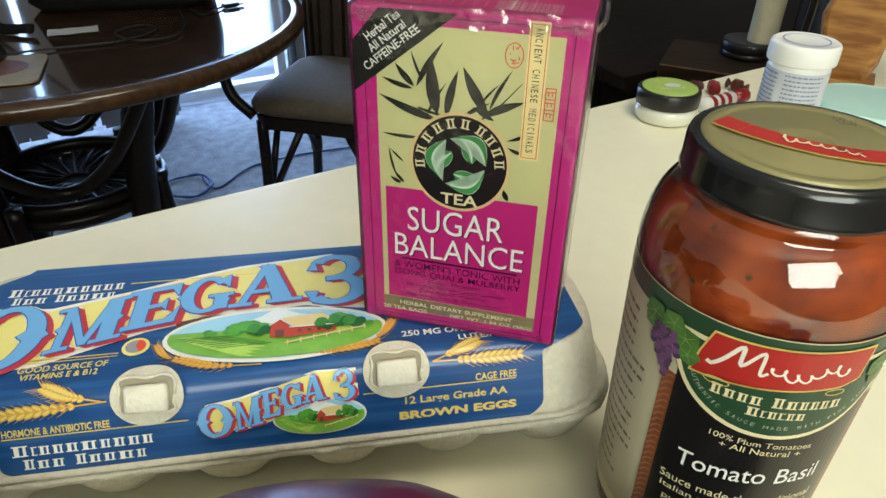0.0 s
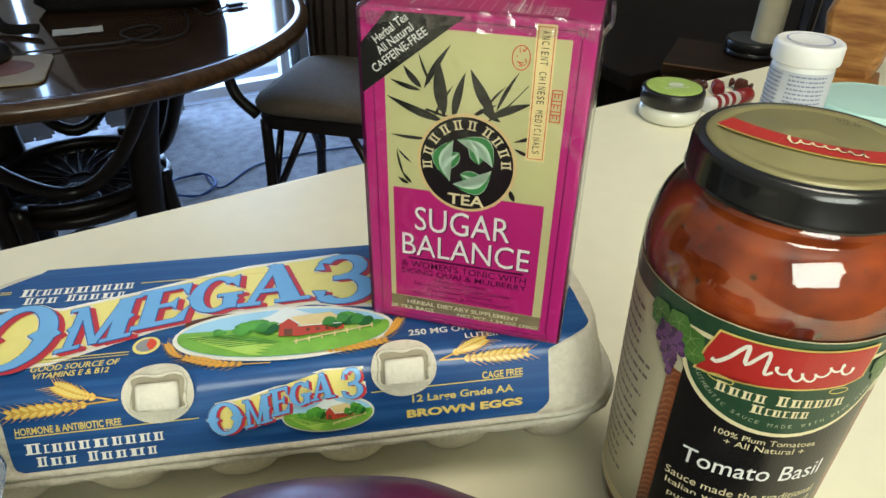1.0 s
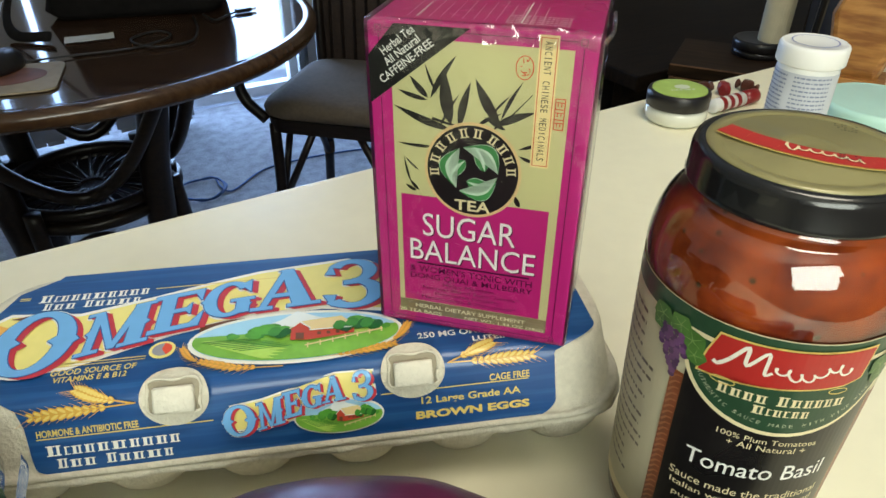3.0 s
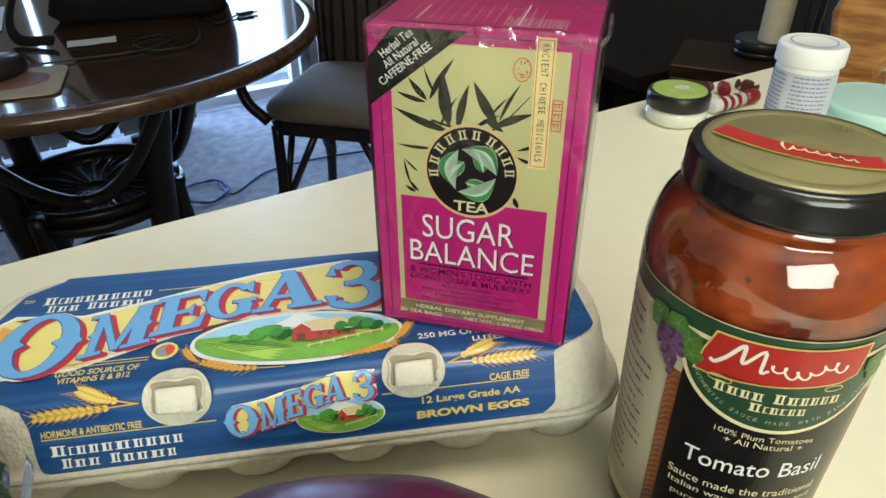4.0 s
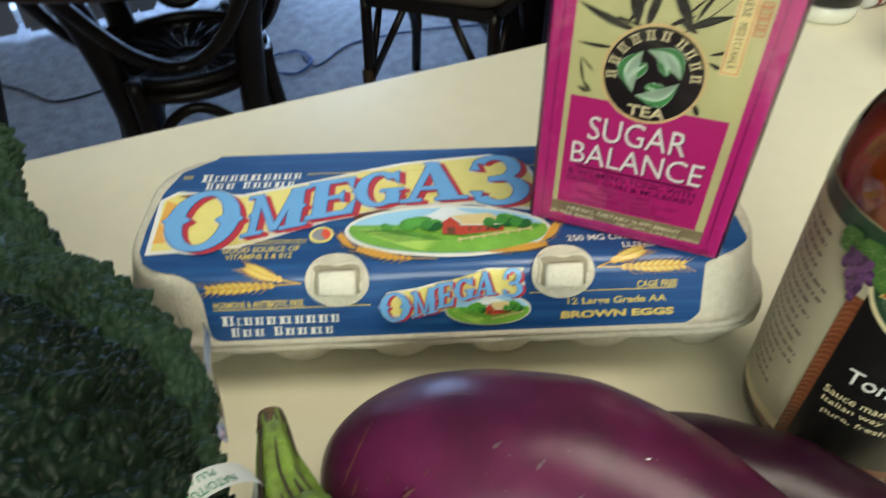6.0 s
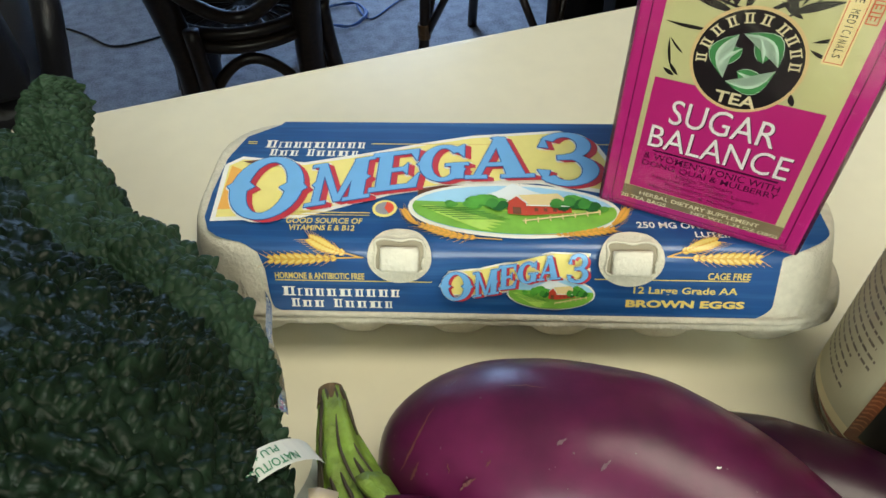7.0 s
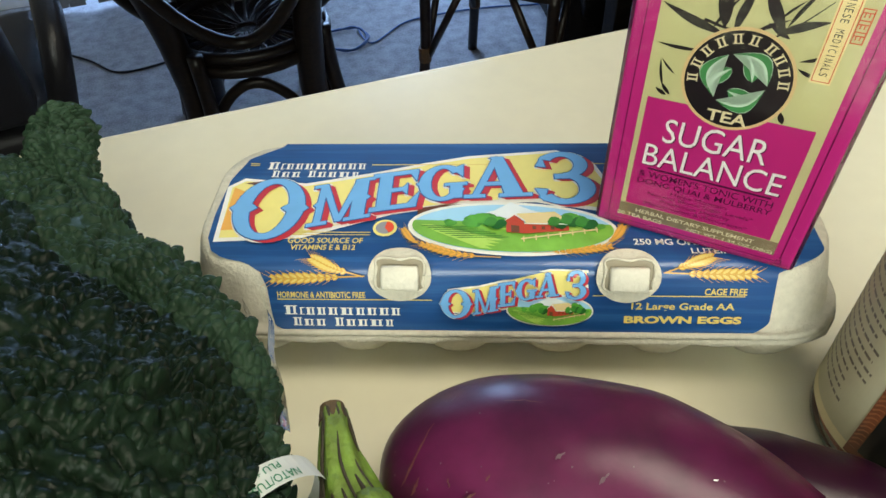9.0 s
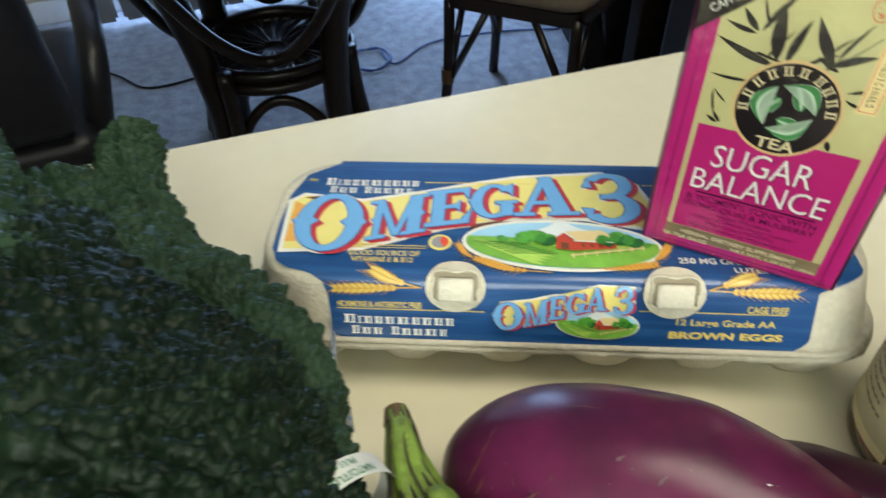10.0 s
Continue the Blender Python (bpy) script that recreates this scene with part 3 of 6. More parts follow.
def farm(conv, x0, x1, y0, y1, k):
    """A little farm picture in an oval: sky, mountain, fields, barn, trees, fence."""
    w, h = x1 - x0, y1 - y0

    def P(pts):
        return [conv(x0 + a * w, y0 + b * h) for a, b in pts]
    oval = [(0.5 + 0.5 * math.cos(t) * (1 if math.sin(t) < 0.55 else 1.0), 0.46 + 0.46 * math.sin(t)) for t in [2 * math.pi * i / 40 for i in range(40)]]
    oval = [(a, min(b, 0.92)) for a, b in oval]
    lid_print("picture_glow", [grow(P(oval), 0.022 * w)], WHITE, k)
    lid_print("picture_sky", [P([p for p in oval])], PALESKY, k + 1)
    lid_print("picture_mountain", [P([(0.28, 0.62), (0.42, 0.80), (0.50, 0.97), (0.60, 0.82), (0.72, 0.72), (0.88, 0.6)])], SNOW, k + 2)
    field = [(0.5 + 0.5 * math.cos(t), 0.46 + 0.46 * math.sin(t)) for t in [radians(168 + 204 * i / 30) for i in range(31)]]
    lid_print("picture_field", [P(field)], GREEN1, k + 3)
    lid_print("picture_furrow", [P([(0.04 + 0.012 * i, 0.46 - 0.02 * i), (0.10 + 0.02 * i, 0.47 - 0.02 * i), (0.46 - 0.01 * i, 0.20 - 0.028 * i), (0.40 - 0.01 * i, 0.19 - 0.024 * i)]) for i in range(0, 7, 2)], GREEN3, k + 4)
    lid_print("picture_path", [P([(0.42, 0.42), (0.7, 0.36), (0.97, 0.5), (0.6, 0.46)])], GREEN3, k + 4)
    rnd = random.Random(4)
    trees = []
    for cx, cy, r in ((0.36, 0.60, 0.09), (0.30, 0.54, 0.06), (0.44, 0.58, 0.06), (0.80, 0.60, 0.09), (0.88, 0.55, 0.06), (0.74, 0.56, 0.05), (0.2, 0.5, 0.04), (0.93, 0.5, 0.04)):
        for _ in range(7):
            a, q = rnd.random() * 6.28, rnd.random() * r * 0.6
            trees.append(P(ellipse(cx + q * math.cos(a), cy + q * math.sin(a) * 2.0, r * 0.55, r * 1.1, 9)))
    lid_print("picture_tree", trees[::2], GREEN2, k + 5)
    DARKT = MATS.get("dark_tree") or ink("dark_tree", (0.012, 0.11, 0.015), var=0.5)
    front_trees = [P(ellipse(cx + 0.03 * math.cos(2.4 * i), cy + 0.05 * math.sin(2.4 * i), 0.026 + 0.004 * (i % 3), 0.075, 9)) for cx, cy in ((0.735, 0.54), (0.80, 0.58), (0.87, 0.54), (0.42, 0.50)) for i in range(6)]
    lid_print("picture_near_tree", front_trees[::2], DARKT, k + 9)
    lid_print("picture_near_leaves", front_trees[1::3], GREEN2, k + 10)
    lid_print("picture_foliage", trees[1::2], MATS.get("bright_leaf") or ink("bright_leaf", (0.09, 0.34, 0.04), var=0.4), k + 6)
    lid_print("barn_wall", [P([(0.47, 0.34), (0.56, 0.32), (0.56, 0.55), (0.515, 0.68), (0.47, 0.56)]), P([(0.56, 0.32), (0.78, 0.40), (0.78, 0.5), (0.56, 0.5)])], BARN, k + 7)
    lid_print("barn_roof", [P([(0.525, 0.70), (0.72, 0.76), (0.80, 0.52), (0.575, 0.50)])], ROOFC, k + 8)
    lid_print("silo", [P([(0.80, 0.60), (0.845, 0.60), (0.845, 0.72), (0.8225, 0.77), (0.80, 0.72)])], SNOW, k + 4)
    lid_print("barn_trim", [P([(0.468, 0.555), (0.515, 0.675), (0.515, 0.70), (0.462, 0.56)]), P([(0.515, 0.675), (0.562, 0.545), (0.57, 0.55), (0.515, 0.70)]), P([(0.56, 0.49), (0.785, 0.50), (0.785, 0.52), (0.56, 0.51)])], WHITE, k + 9)
    lid_print("barn_window", [P([(0.60 + 0.045 * i, 0.40), (0.618 + 0.045 * i, 0.40), (0.618 + 0.045 * i, 0.46), (0.60 + 0.045 * i, 0.46)]) for i in range(4)], BROWN, k + 8)
    lid_print("crop_row", [P([(0.05 + 0.03 * i, 0.44 - 0.035 * i), (0.30 + 0.03 * i, 0.44 - 0.03 * i), (0.30 + 0.03 * i, 0.43 - 0.03 * i), (0.05 + 0.03 * i, 0.425 - 0.035 * i)]) for i in range(7)], GREEN2, k + 5)
    lid_print("barn_door", [P([(0.495, 0.34), (0.535, 0.33), (0.535, 0.46), (0.495, 0.47)])], BROWN, k + 8)
    lid_print("fence", [P([(0.55 + 0.06 * i, 0.16 + 0.035 * i), (0.557 + 0.06 * i, 0.16 + 0.035 * i), (0.557 + 0.06 * i, 0.26 + 0.035 * i), (0.55 + 0.06 * i, 0.26 + 0.035 * i)]) for i in range(7)] + [P([(0.54, 0.2), (0.92, 0.42), (0.92, 0.445), (0.54, 0.225)])], ROOFC, k + 8)


farm(onto, -0.0935, 0.001, 0.3365, 0.372, 3)
lid_print("egg_window", [top_poly([(-0.0915, 0.3585), (-0.0675, 0.3585), (-0.0675, 0.3695), (-0.080, 0.3685), (-0.0915, 0.3655)]), top_poly([(-0.182, 0.3815), (-0.170, 0.3785), (-0.158, 0.3805), (-0.170, 0.3842)])], BROWN, 2)


def word(body, conv, x0, y0, x1, y1, m, k, fat=0.02, slope=0.0):
    (u0, v0), (u1, v1) = conv(x0, y0), conv(x1, y1)
    v = (v0 + v1) / 2
    hh = abs(y1 - y0) / 2
    lid_print("lettering", [letters(body, u0, v - hh, u1, v + hh, fat, slope)], m, k)


def nameplate(conv, x0, y0, x1, y1, sizes, m, k):
    (u0, v0), (u1, v1) = conv(x0, y0), conv(x1, y1)
    v, hh = (v0 + v1) / 2, abs(y1 - y0) / 2
    lid_print("name_bar", serif_bars(u0, v - hh, u1, v + hh, sizes, (0, 4) if 0 in sizes else (0,)), m, k)


def front(x, z):
    X = x - CX
    return X, vz(z - COUNTER - 0.0245 * X)


nameplate(onto, -0.1735, 0.3945, -0.1205, 0.4005, (1.3, 0.5, 0.9, 0.9, 1, 1.3, 0.9, 1, 1, 0.9), WHITE, 1)
nameplate(onto, -0.170, 0.3880, -0.1235, 0.3933, (0.9, 1, 1, 0, 0.9, 1, 1, 1.3, 0.8), WHITE, 1)
lid_print("rule", [top_poly([(-0.183, 0.3985), (-0.178, 0.3985), (-0.178, 0.3978), (-0.183, 0.3978)]), top_poly([(-0.183, 0.3970), (-0.178, 0.3970), (-0.178, 0.3964), (-0.183, 0.3964)]), top_poly([(-0.118, 0.3996), (-0.05, 0.4022), (-0.05, 0.4016), (-0.118, 0.3989)]), top_poly([(-0.003, 0.4045), (0.03, 0.4055), (0.03, 0.4048), (-0.003, 0.4038)])], GOLD, 1)
lid_print("rule", [top_poly([(-0.156, 0.3465), (-0.113, 0.3480), (-0.113, 0.3474), (-0.156, 0.3459)]), top_poly([(-0.154, 0.3447), (-0.113, 0.3462), (-0.113, 0.3457), (-0.154, 0.3442)])], GOLD, 1)
word("GOOD SOURCE OF", onto, -0.1515, 0.3395, -0.1160, 0.3432, GOLD, 1)
word("VITAMINS E & B12", onto, -0.1495, 0.3350, -0.1190, 0.3385, GOLD, 1)
word("250 MG OMEGA-3", onto, 0.009, 0.3450, 0.052, 0.3490, WHITE, 1)
word("LUTEIN", onto, 0.034, 0.3400, 0.052, 0.3435, WHITE, 1)
word("EGG", onto, 0.078, 0.3620, 0.087, 0.3660, WHITE, 1)
sx, sy = onto(-0.1065, 0.351)
lid_print("seal", [ellipse(sx, sy, 0.0058, 0.0058)], YELLOW, 1)
lid_print("seal_disc", [ellipse(sx, sy, 0.0044, 0.0042)], GREY, 2)
lid_print("seal_wedge", [ellipse(sx, sy, 0.0044, 0.0042, 12, -60, 80) + [(sx, sy)]], ink("seal_wedge", (0.75, 0.08, 0.03)), 3)


def wheat(pts, r, k, m=GOLD):
    """An ear of wheat: slim grains in two rows along a line, with fine awns."""
    P = smooth_path([(x, y, 0) for x, y in pts], 10)
    grains, husks, awns = [], [], []
    n = 10
    for i in range(n):
        x = i * (len(P) - 2) / (n - 1) * 0.72
        p, q = P[int(x)].lerp(P[int(x) + 1], x - int(x)), P[int(x) + 1]
        ang = math.degrees(math.atan2(q.y - p.y, q.x - p.x))
        taper = 0.55 + 0.45 * math.sin(math.pi * min(1, (i + 1) / n * 1.1))
        for s in (-1, 1):
            nx, ny = -math.sin(radians(ang)) * s, math.cos(radians(ang)) * s
            c = (p.x + nx * r * 0.42 * taper, p.y + ny * r * 0.42 * taper)
            husks.append(ellipse(c[0], c[1], r * 0.86 * taper, r * 0.42 * taper, 9, spin=ang - s * 30 + 180))
            grains.append(ellipse(c[0] - 0.0001, c[1] + 0.0001, r * 0.62 * taper, r * 0.22 * taper, 8, spin=ang - s * 30 + 180))
            awns += stroke([(p.x, p.y), (p.x + nx * r * 1.3 - r * 2.2 * math.cos(radians(ang)), p.y + ny * r * 1.3 - r * 2.2 * math.sin(radians(ang)))], r * 0.13, 0.0001, 2)
    lid_print("wheat_awn", awns, ORANGE, k)
    lid_print("wheat_stalk", stroke([(p.x, p.y) for p in P[::4]], r * 0.3, r * 0.2, 2), WHEATD, k)
    lid_print("wheat_husk", husks, WHEATD, k + 1)
    lid_print("wheat_grain", grains, m if m is not WHEATD else ORANGE, k + 2)


wheat([front(-0.1560, 0.9560), front(-0.135, 0.9572), front(-0.114, 0.9585)], 0.0030, 1)
wheat([front(-0.1380, 0.9655), front(-0.128, 0.9615), front(-0.1145, 0.9585)], 0.0030, 4)
wheat([front(0.0600, 0.9645), front(0.040, 0.9640), front(0.0205, 0.9640)], 0.0030, 1)
wheat([front(0.0420, 0.9715), front(0.032, 0.9680), front(0.0205, 0.9640)], 0.0030, 4)
wheat([onto(-0.0975, 0.350), onto(-0.093, 0.343), onto(-0.086, 0.3385)], 0.0018, 3, WHEATD)
wheat([onto(-0.088, 0.340), onto(-0.072, 0.3345), onto(-0.052, 0.3335)], 0.0026, 3, WHEATD)
wheat([onto(-0.002, 0.342), onto(-0.02, 0.3385), onto(-0.038, 0.3370)], 0.0026, 3, WHEATD)
wheat([onto(0.006, 0.356), onto(0.001, 0.348), onto(-0.006, 0.342)], 0.0022, 3, WHEATD)
word("HORMONE & ANTIBIOTIC FREE", front, -0.1550, 0.9476, -0.1140, 0.9508, GOLD, 1)
word("CAGE FREE", front, 0.0394, 0.9546, 0.0582, 0.9580, GOLD, 1)
word("12 Large Grade AA", front, 0.0075, 0.9463, 0.0537, 0.9508, GOLD, 1)
word("BROWN EGGS", front, 0.0047, 0.9408, 0.0577, 0.9446, GOLD, 1, 0.045)
nameplate(front, -0.1528, 0.9398, -0.0975, 0.9445, (1.3, 0.5, 0.9, 0.9, 1, 1.3, 0.9, 1, 1, 0.9), WHITE, 1)
nameplate(front, -0.1490, 0.9345, -0.1010, 0.9388, (0.9, 1, 1, 0, 0.9, 1, 1, 1.3, 0.8), WHITE, 1)
(ra, rb), (rc, rd) = front(-0.1553, 0.9463), front(-0.0833, 0.9490)
lid_print("rule", [rect(ra, rb, rc, rb + 0.0005)], GOLD, 1)
(ra, rb), (rc, rd) = front(-0.0103, 0.9525), front(0.0576, 0.9545)
lid_print("rule", [rect(ra, rb, rc, rb + 0.0005)], GOLD, 1)
small = [front(x, z) for x, z in ((-0.0765, 0.942), (-0.0765, 0.9540), (-0.062, 0.956), (-0.03, 0.9645), (-0.0125, 0.9645), (-0.0118, 0.9525), (-0.03, 0.949), (-0.0600, 0.942))]
lid_print("banner_glow", [grow(small, -0.0004)], WHITE, 0)
lid_print("banner", [grow(small, -0.0012)], YELLOW, 1)
farm(front, -0.0485, -0.0103, 0.9385, 0.9535, 2)
big_letters(front, (("O", -0.0790, 0.9405, -0.0655, 0.9550, 0.0, 0), ("M", -0.0643, 0.9435, -0.0535, 0.9560, 0.2, 2), ("E", -0.0530, 0.9470, -0.0452, 0.9590, 0.16, 0), ("G", -0.0448, 0.9500, -0.0360, 0.9605, 0.1, 0), ("A", -0.0358, 0.9520, -0.0262, 0.9630, 0.1, 2), ("3", -0.0225, 0.9510, -0.0135, 0.9645, 0.05, 0)), "small blue and red lettering", 8, 0.42)

# closing tabs showing through round holes in the label
for cx in (-0.0475, 0.0545):
    cv = -0.0045
    lay("tab_disc", [ellipse(cx, cv, 0.0143, 0.0120, 36)], PULP, carton, FC, 0.0036, "", du=0.004, dv=0.002)
    # flat patch painted dark for the shade around the tab
    lay("tab_slot_shade", [rect(cx - 0.0104, cv - 0.0058, cx + 0.0106, cv + 0.0062)], SLOT_SHADE, carton, FC, 0.0039, "", dv=0.002)
    bm = bmesh.new()
    rr = []
    for hgt, g in ((0.0036, 0.0004), (0.0064, 0.0004), (0.0076, -0.0006), (0.008, -0.0018)):
        rr.append([FC(cx + a * (0.0086 + g) * (0.94 if b > 0 else 1.0), cv - 0.0008 + b * (0.0040 + g), hgt) for a, b in ((-1, -1), (1, -1), (1, 1), (-1, 1))])
    loft(bm, rr)
    bmesh.ops.bevel(bm, geom=bm.edges[:], offset=0.0005, segments=2, affect="EDGES")
    for v in bm.verts:
        v.co += Vector((1, 1, 1)) * 0.0006 * noise.noise(v.co * 190)
    part("closing_tab", bm, PULPW, carton, "pale pulp closing tab", smooth=True)
    lip = [FC(cx + 0.0109 * max(-1, min(1, 1.35 * math.cos(t))) + 0.0005 * math.sin(5 * t), cv + 0.0002 + 0.0063 * max(-1, min(1, 1.35 * math.sin(t))) + 0.0004 * math.sin(7 * t), 0.0042) for t in [2 * math.pi * i / 40 for i in range(41)]]
    part("slot_lip", tube(lip, lambda t: 0.0005 + 0.0003 * math.sin(31 * t) ** 2, 6, k=0), PULP, carton, "torn pulp lip", smooth=True)

# ---- tea box ----
TZ = 0.9662
tea = thing("tea_box", pose(-0.002, 0.361, TZ, 0, 0, -22.0), "magenta and gold cardboard tea box in clear shrink wrap", "tea box")
W0, W1, TD, TH = -0.0047, 0.0812, 0.060, 0.1400
part("carton", newbox(W0, W1, 0, TD, 0, TH, bev=0.0012), MAGENTA, tea)


def FT(u, v, h):
    return Vector((u, -h, v - TZ))


def tea_print(name, shapes, m, k, label=""):
    return lay(name, shapes, m, tea, FT, 0.0002 + 0.0001 * k, label)


def tw(body, u0, v0, u1, v1, m, k=4, fat=0.015, spin=0.0, slope=0.0):
    tea_print("lettering", [letters(body, u0, v0, u1, v1, fat, slope, spin)], m, k)


tea_print("gold_panel", [rect(0.0045, 0.9725, 0.0728, 1.1010)], PALEGOLD, 1)
line = 0.0003
fr0, fr1, fz0, fz1 = -0.0002, 0.0757, 0.9693, 1.1040
tea_print("frame_line", [rect(fr0, fz0 + 0.002, fr0 + line, fz1 - 0.002), rect(fr1, fz0 + 0.002, fr1 + line, fz1 - 0.002), rect(fr0 + 0.002, fz1, fr1 - 0.002, fz1 + line), rect(fr0 + 0.002, fz0, fr1 - 0.002, fz0 + line)], PLUM, 1)
for cu_, cv_ in ((fr0, fz0), (fr0, fz1), (fr1, fz0), (fr1, fz1)):
    q = 0.0012
    tea_print("frame_corner", [rect(cu_ - q, cv_ - q, cu_ + q, cv_ - q + line), rect(cu_ - q, cv_ + q - line, cu_ + q, cv_ + q), rect(cu_ - q, cv_ - q, cu_ - q + line, cv_ + q), rect(cu_ + q - line, cv_ - q, cu_ + q, cv_ + q)], PLUM, 1)
# brown reflection on the gold panel's foot, painted as a tan strip
tea_print("foot_reflection", [rect(0.0045, 0.9727, 0.0728, 0.9797)], ink("foot_tan", (0.24, 0.19, 0.11), var=0.25), 2)
# bamboo brush drawing fanning out above the emblem, and stray leaves round the panel
cx, cz = 0.0372, 1.0495
fan = []


def brush(*leaves):
    """Pointed leaves in millimetres from the emblem's middle: root, tip, width."""
    for x0, y0, x1, y1, w in leaves:
        fan.append(blade((cx + x0 / 1000, cz + y0 / 1000), (cx + x1 / 1000, cz + y1 / 1000), w / 1000, 0.03))


brush((-17.3, 29.2, -7.1, 46.6, 2.4), (-9.2, 18.9, -11.8, 41.5, 5.2), (-5.8, 18.2, -1.5, 37.0, 3.3), (10.0, 21.1, 0.2, 38.4, 4.3), (-18.6, 28.3, -30.6, 31.6, 2.0), (-18.2, 29.2, -25.4, 37.4, 2.6), (-8.8, 16.7, -32.3, 25.1, 3.3), (8.3, 20.3, 23.7, 27.4, 3.3))
brush((10.5, 22.9, 18.2, 38.8, 1.5), (1.1, 19.6, 10.9, 25.8, 1.7), (12.6, 19.1, 4.1, 23.8, 2.0), (10.9, 20.7, 6.2, 27.0, 1.7), (-15.6, 9.0, -31.4, 9.4, 1.5), (24.1, 6.8, 18.2, 9.0, 1.5), (25.9, 15.0, 17.7, 11.6, 1.5), (-25.9, -8.2, -28.6, 3.4, 1.1))
brush((-22.4, -2.3, -28.4, 3.4, 0.9), (-22.4, -11.5, -26.7, -6.5, 1.5), (-23.7, -11.8, -28.4, -9.3, 1.7), (19.9, -13.7, 17.7, -8.6, 2.2), (-25.0, -20.0, -30.6, -18.6, 2.2), (-25.9, -25.3, -30.1, -24.3, 2.0), (-25.4, -35.8, -30.6, -31.4, 1.7), (-25.9, -46.4, -28.4, -40.0, 1.7))
brush((32.3, -22.9, 28.0, -21.5, 2.2), (-7.9, -59.6, -9.2, -53.9, 2.0), (-13.9, -60.9, -15.2, -55.7, 1.7), (-27.6, -61.4, -25.9, -55.1, 1.5), (-13.5, 17.7, -5.8, 31.8, 1.3), (-14.7, 31.2, -19.4, 42.7, 1.1), (7.1, 24.8, 13.9, 33.2, 0.9))
tea_print("bamboo_drawing", fan, BLACK, 2)
tea_print("bamboo_stalk", stroke([(0.0205, 1.0705), (0.0300, 1.0685), (0.0390, 1.0695)], 0.0012, 0.0005) + stroke([(0.044, 1.0675), (0.0515, 1.0745), (0.0590, 1.0835)], 0.0008, 0.0003), BLACK, 2)
tea_print("title_panel", [rect(0.0068, 0.9800, 0.0692, 1.0355)], MAGENTA2, 3)
tea_print("emblem_rim", [ellipse(cx, cz, 0.0199, 0.0211, 48)], ink("emblem_tan", (0.72, 0.52, 0.26)), 4)
tea_print("emblem_disc", [ellipse(cx, cz, 0.0187, 0.0198, 48)], BLACK, 5)
lv, ve = [], []


def emb(r, a):
    return (cx + r * math.cos(radians(a)), cz + 0.0004 + 1.03 * r * math.sin(radians(a)))


ol = []
for i in range(3):
    g = 120 * i + 66
    for r0, a0, r1, a1, wd, bd0 in ((0.0106, -66, 0.0104, 46, 0.0060, -0.27), (0.0052, -62, 0.0108, 22, 0.0062, -0.10)):
        p_, q_ = emb(r0, g + a0), emb(r1, g + a1)
        ol.append(blade(p_, q_, wd + 0.0005, bd0))
        lv.append(blade(p_, q_, wd, bd0))
        ve.append(blade(p_, q_, 0.0009, bd0))
tea_print("emblem_leaf_edge", ol, LEAFL, 7)
tea_print("emblem_leaf", lv, LEAFG, 8)
tea_print("emblem_vein", ve, LEAFL, 9)
# name round the emblem as plain bars
arc = []
for a in [186 - 20.6 * i for i in range(6)] + [60 - 18.0 * i for i in range(4)]:
    ca, sa = math.cos(radians(a)), math.sin(radians(a))
    q = Vector((cx + 0.0158 * ca, cz + 0.0167 * sa))
    t, n_ = Vector((sa, -ca)), Vector((ca, sa))
    for bar_ in (rect(-0.0013, -0.0019, -0.0005, 0.0019), rect(0.0005, -0.0019, 0.0012, 0.0019), rect(-0.0018, 0.0015, 0.0018, 0.0019), rect(-0.0018, -0.0019, 0.0018, -0.0015)):
        arc.append([tuple(q + t * x + n_ * y) for x, y in bar_])
CREAM = ink("cream", (0.78, 0.68, 0.42))
tea_print("emblem_bar", arc, CREAM, 6)
tw("TEA", 0.0300, 1.0312, 0.0452, 1.0362, CREAM, 6, 0.02)
tw("SUGAR", 0.0160, 1.0160, 0.0565, 1.0275, WHITE, 5, 0.0, 0, 0.0)
tea_print("lettering_shadow", [letters("SUGAR", 0.0165, 1.0156, 0.0570, 1.0271, 0.0)], PLUM, 4)
tw("BALANCE", 0.0102, 1.0030, 0.0655, 1.0140, WHITE, 5, 0.0)
tea_print("lettering_shadow", [letters("BALANCE", 0.0107, 1.0026, 0.0660, 1.0136, 0.0)], PLUM, 4)
tea_print("rule", [rect(0.013, 1.0008, 0.0635, 1.0018)], PLUM, 4)
tw("& WOMEN'S TONIC WITH", 0.0098, 0.9965, 0.0650, 1.0000, PLUM, 4, 0.01)
tw("DONG QUAI & MULBERRY", 0.0098, 0.9922, 0.0655, 0.9957, PLUM, 4, 0.01)
tw("Helps Maintain", 0.0250, 0.9890, 0.0485, 0.9918, PLUM, 4, 0.0)
tw("Normal Blood Sugar Levels*", 0.0155, 0.9865, 0.0600, 0.9891, PLUM, 4, 0.0)
tw("Promotes Healthy", 0.0215, 0.9837, 0.0512, 0.9863, PLUM, 4, 0.0)
tw("Menstruation & Menopause*", 0.0150, 0.9810, 0.0590, 0.9836, PLUM, 4, 0.0)
PAPERG = ink("pale_text", (0.74, 0.68, 0.44))
tw("HERBAL DIETARY SUPPLEMENT", 0.0120, 0.9758, 0.0635, 0.9780, PAPERG, 4, 0.02)
tw("20 TEA BAGS", 0.0040, 0.9725, 0.0245, 0.9746, PAPERG, 4, 0.02)
tw("NET WT. 1.34 OZ (38G)", 0.0355, 0.9725, 0.0720, 0.9746, PAPERG, 4, 0.02)
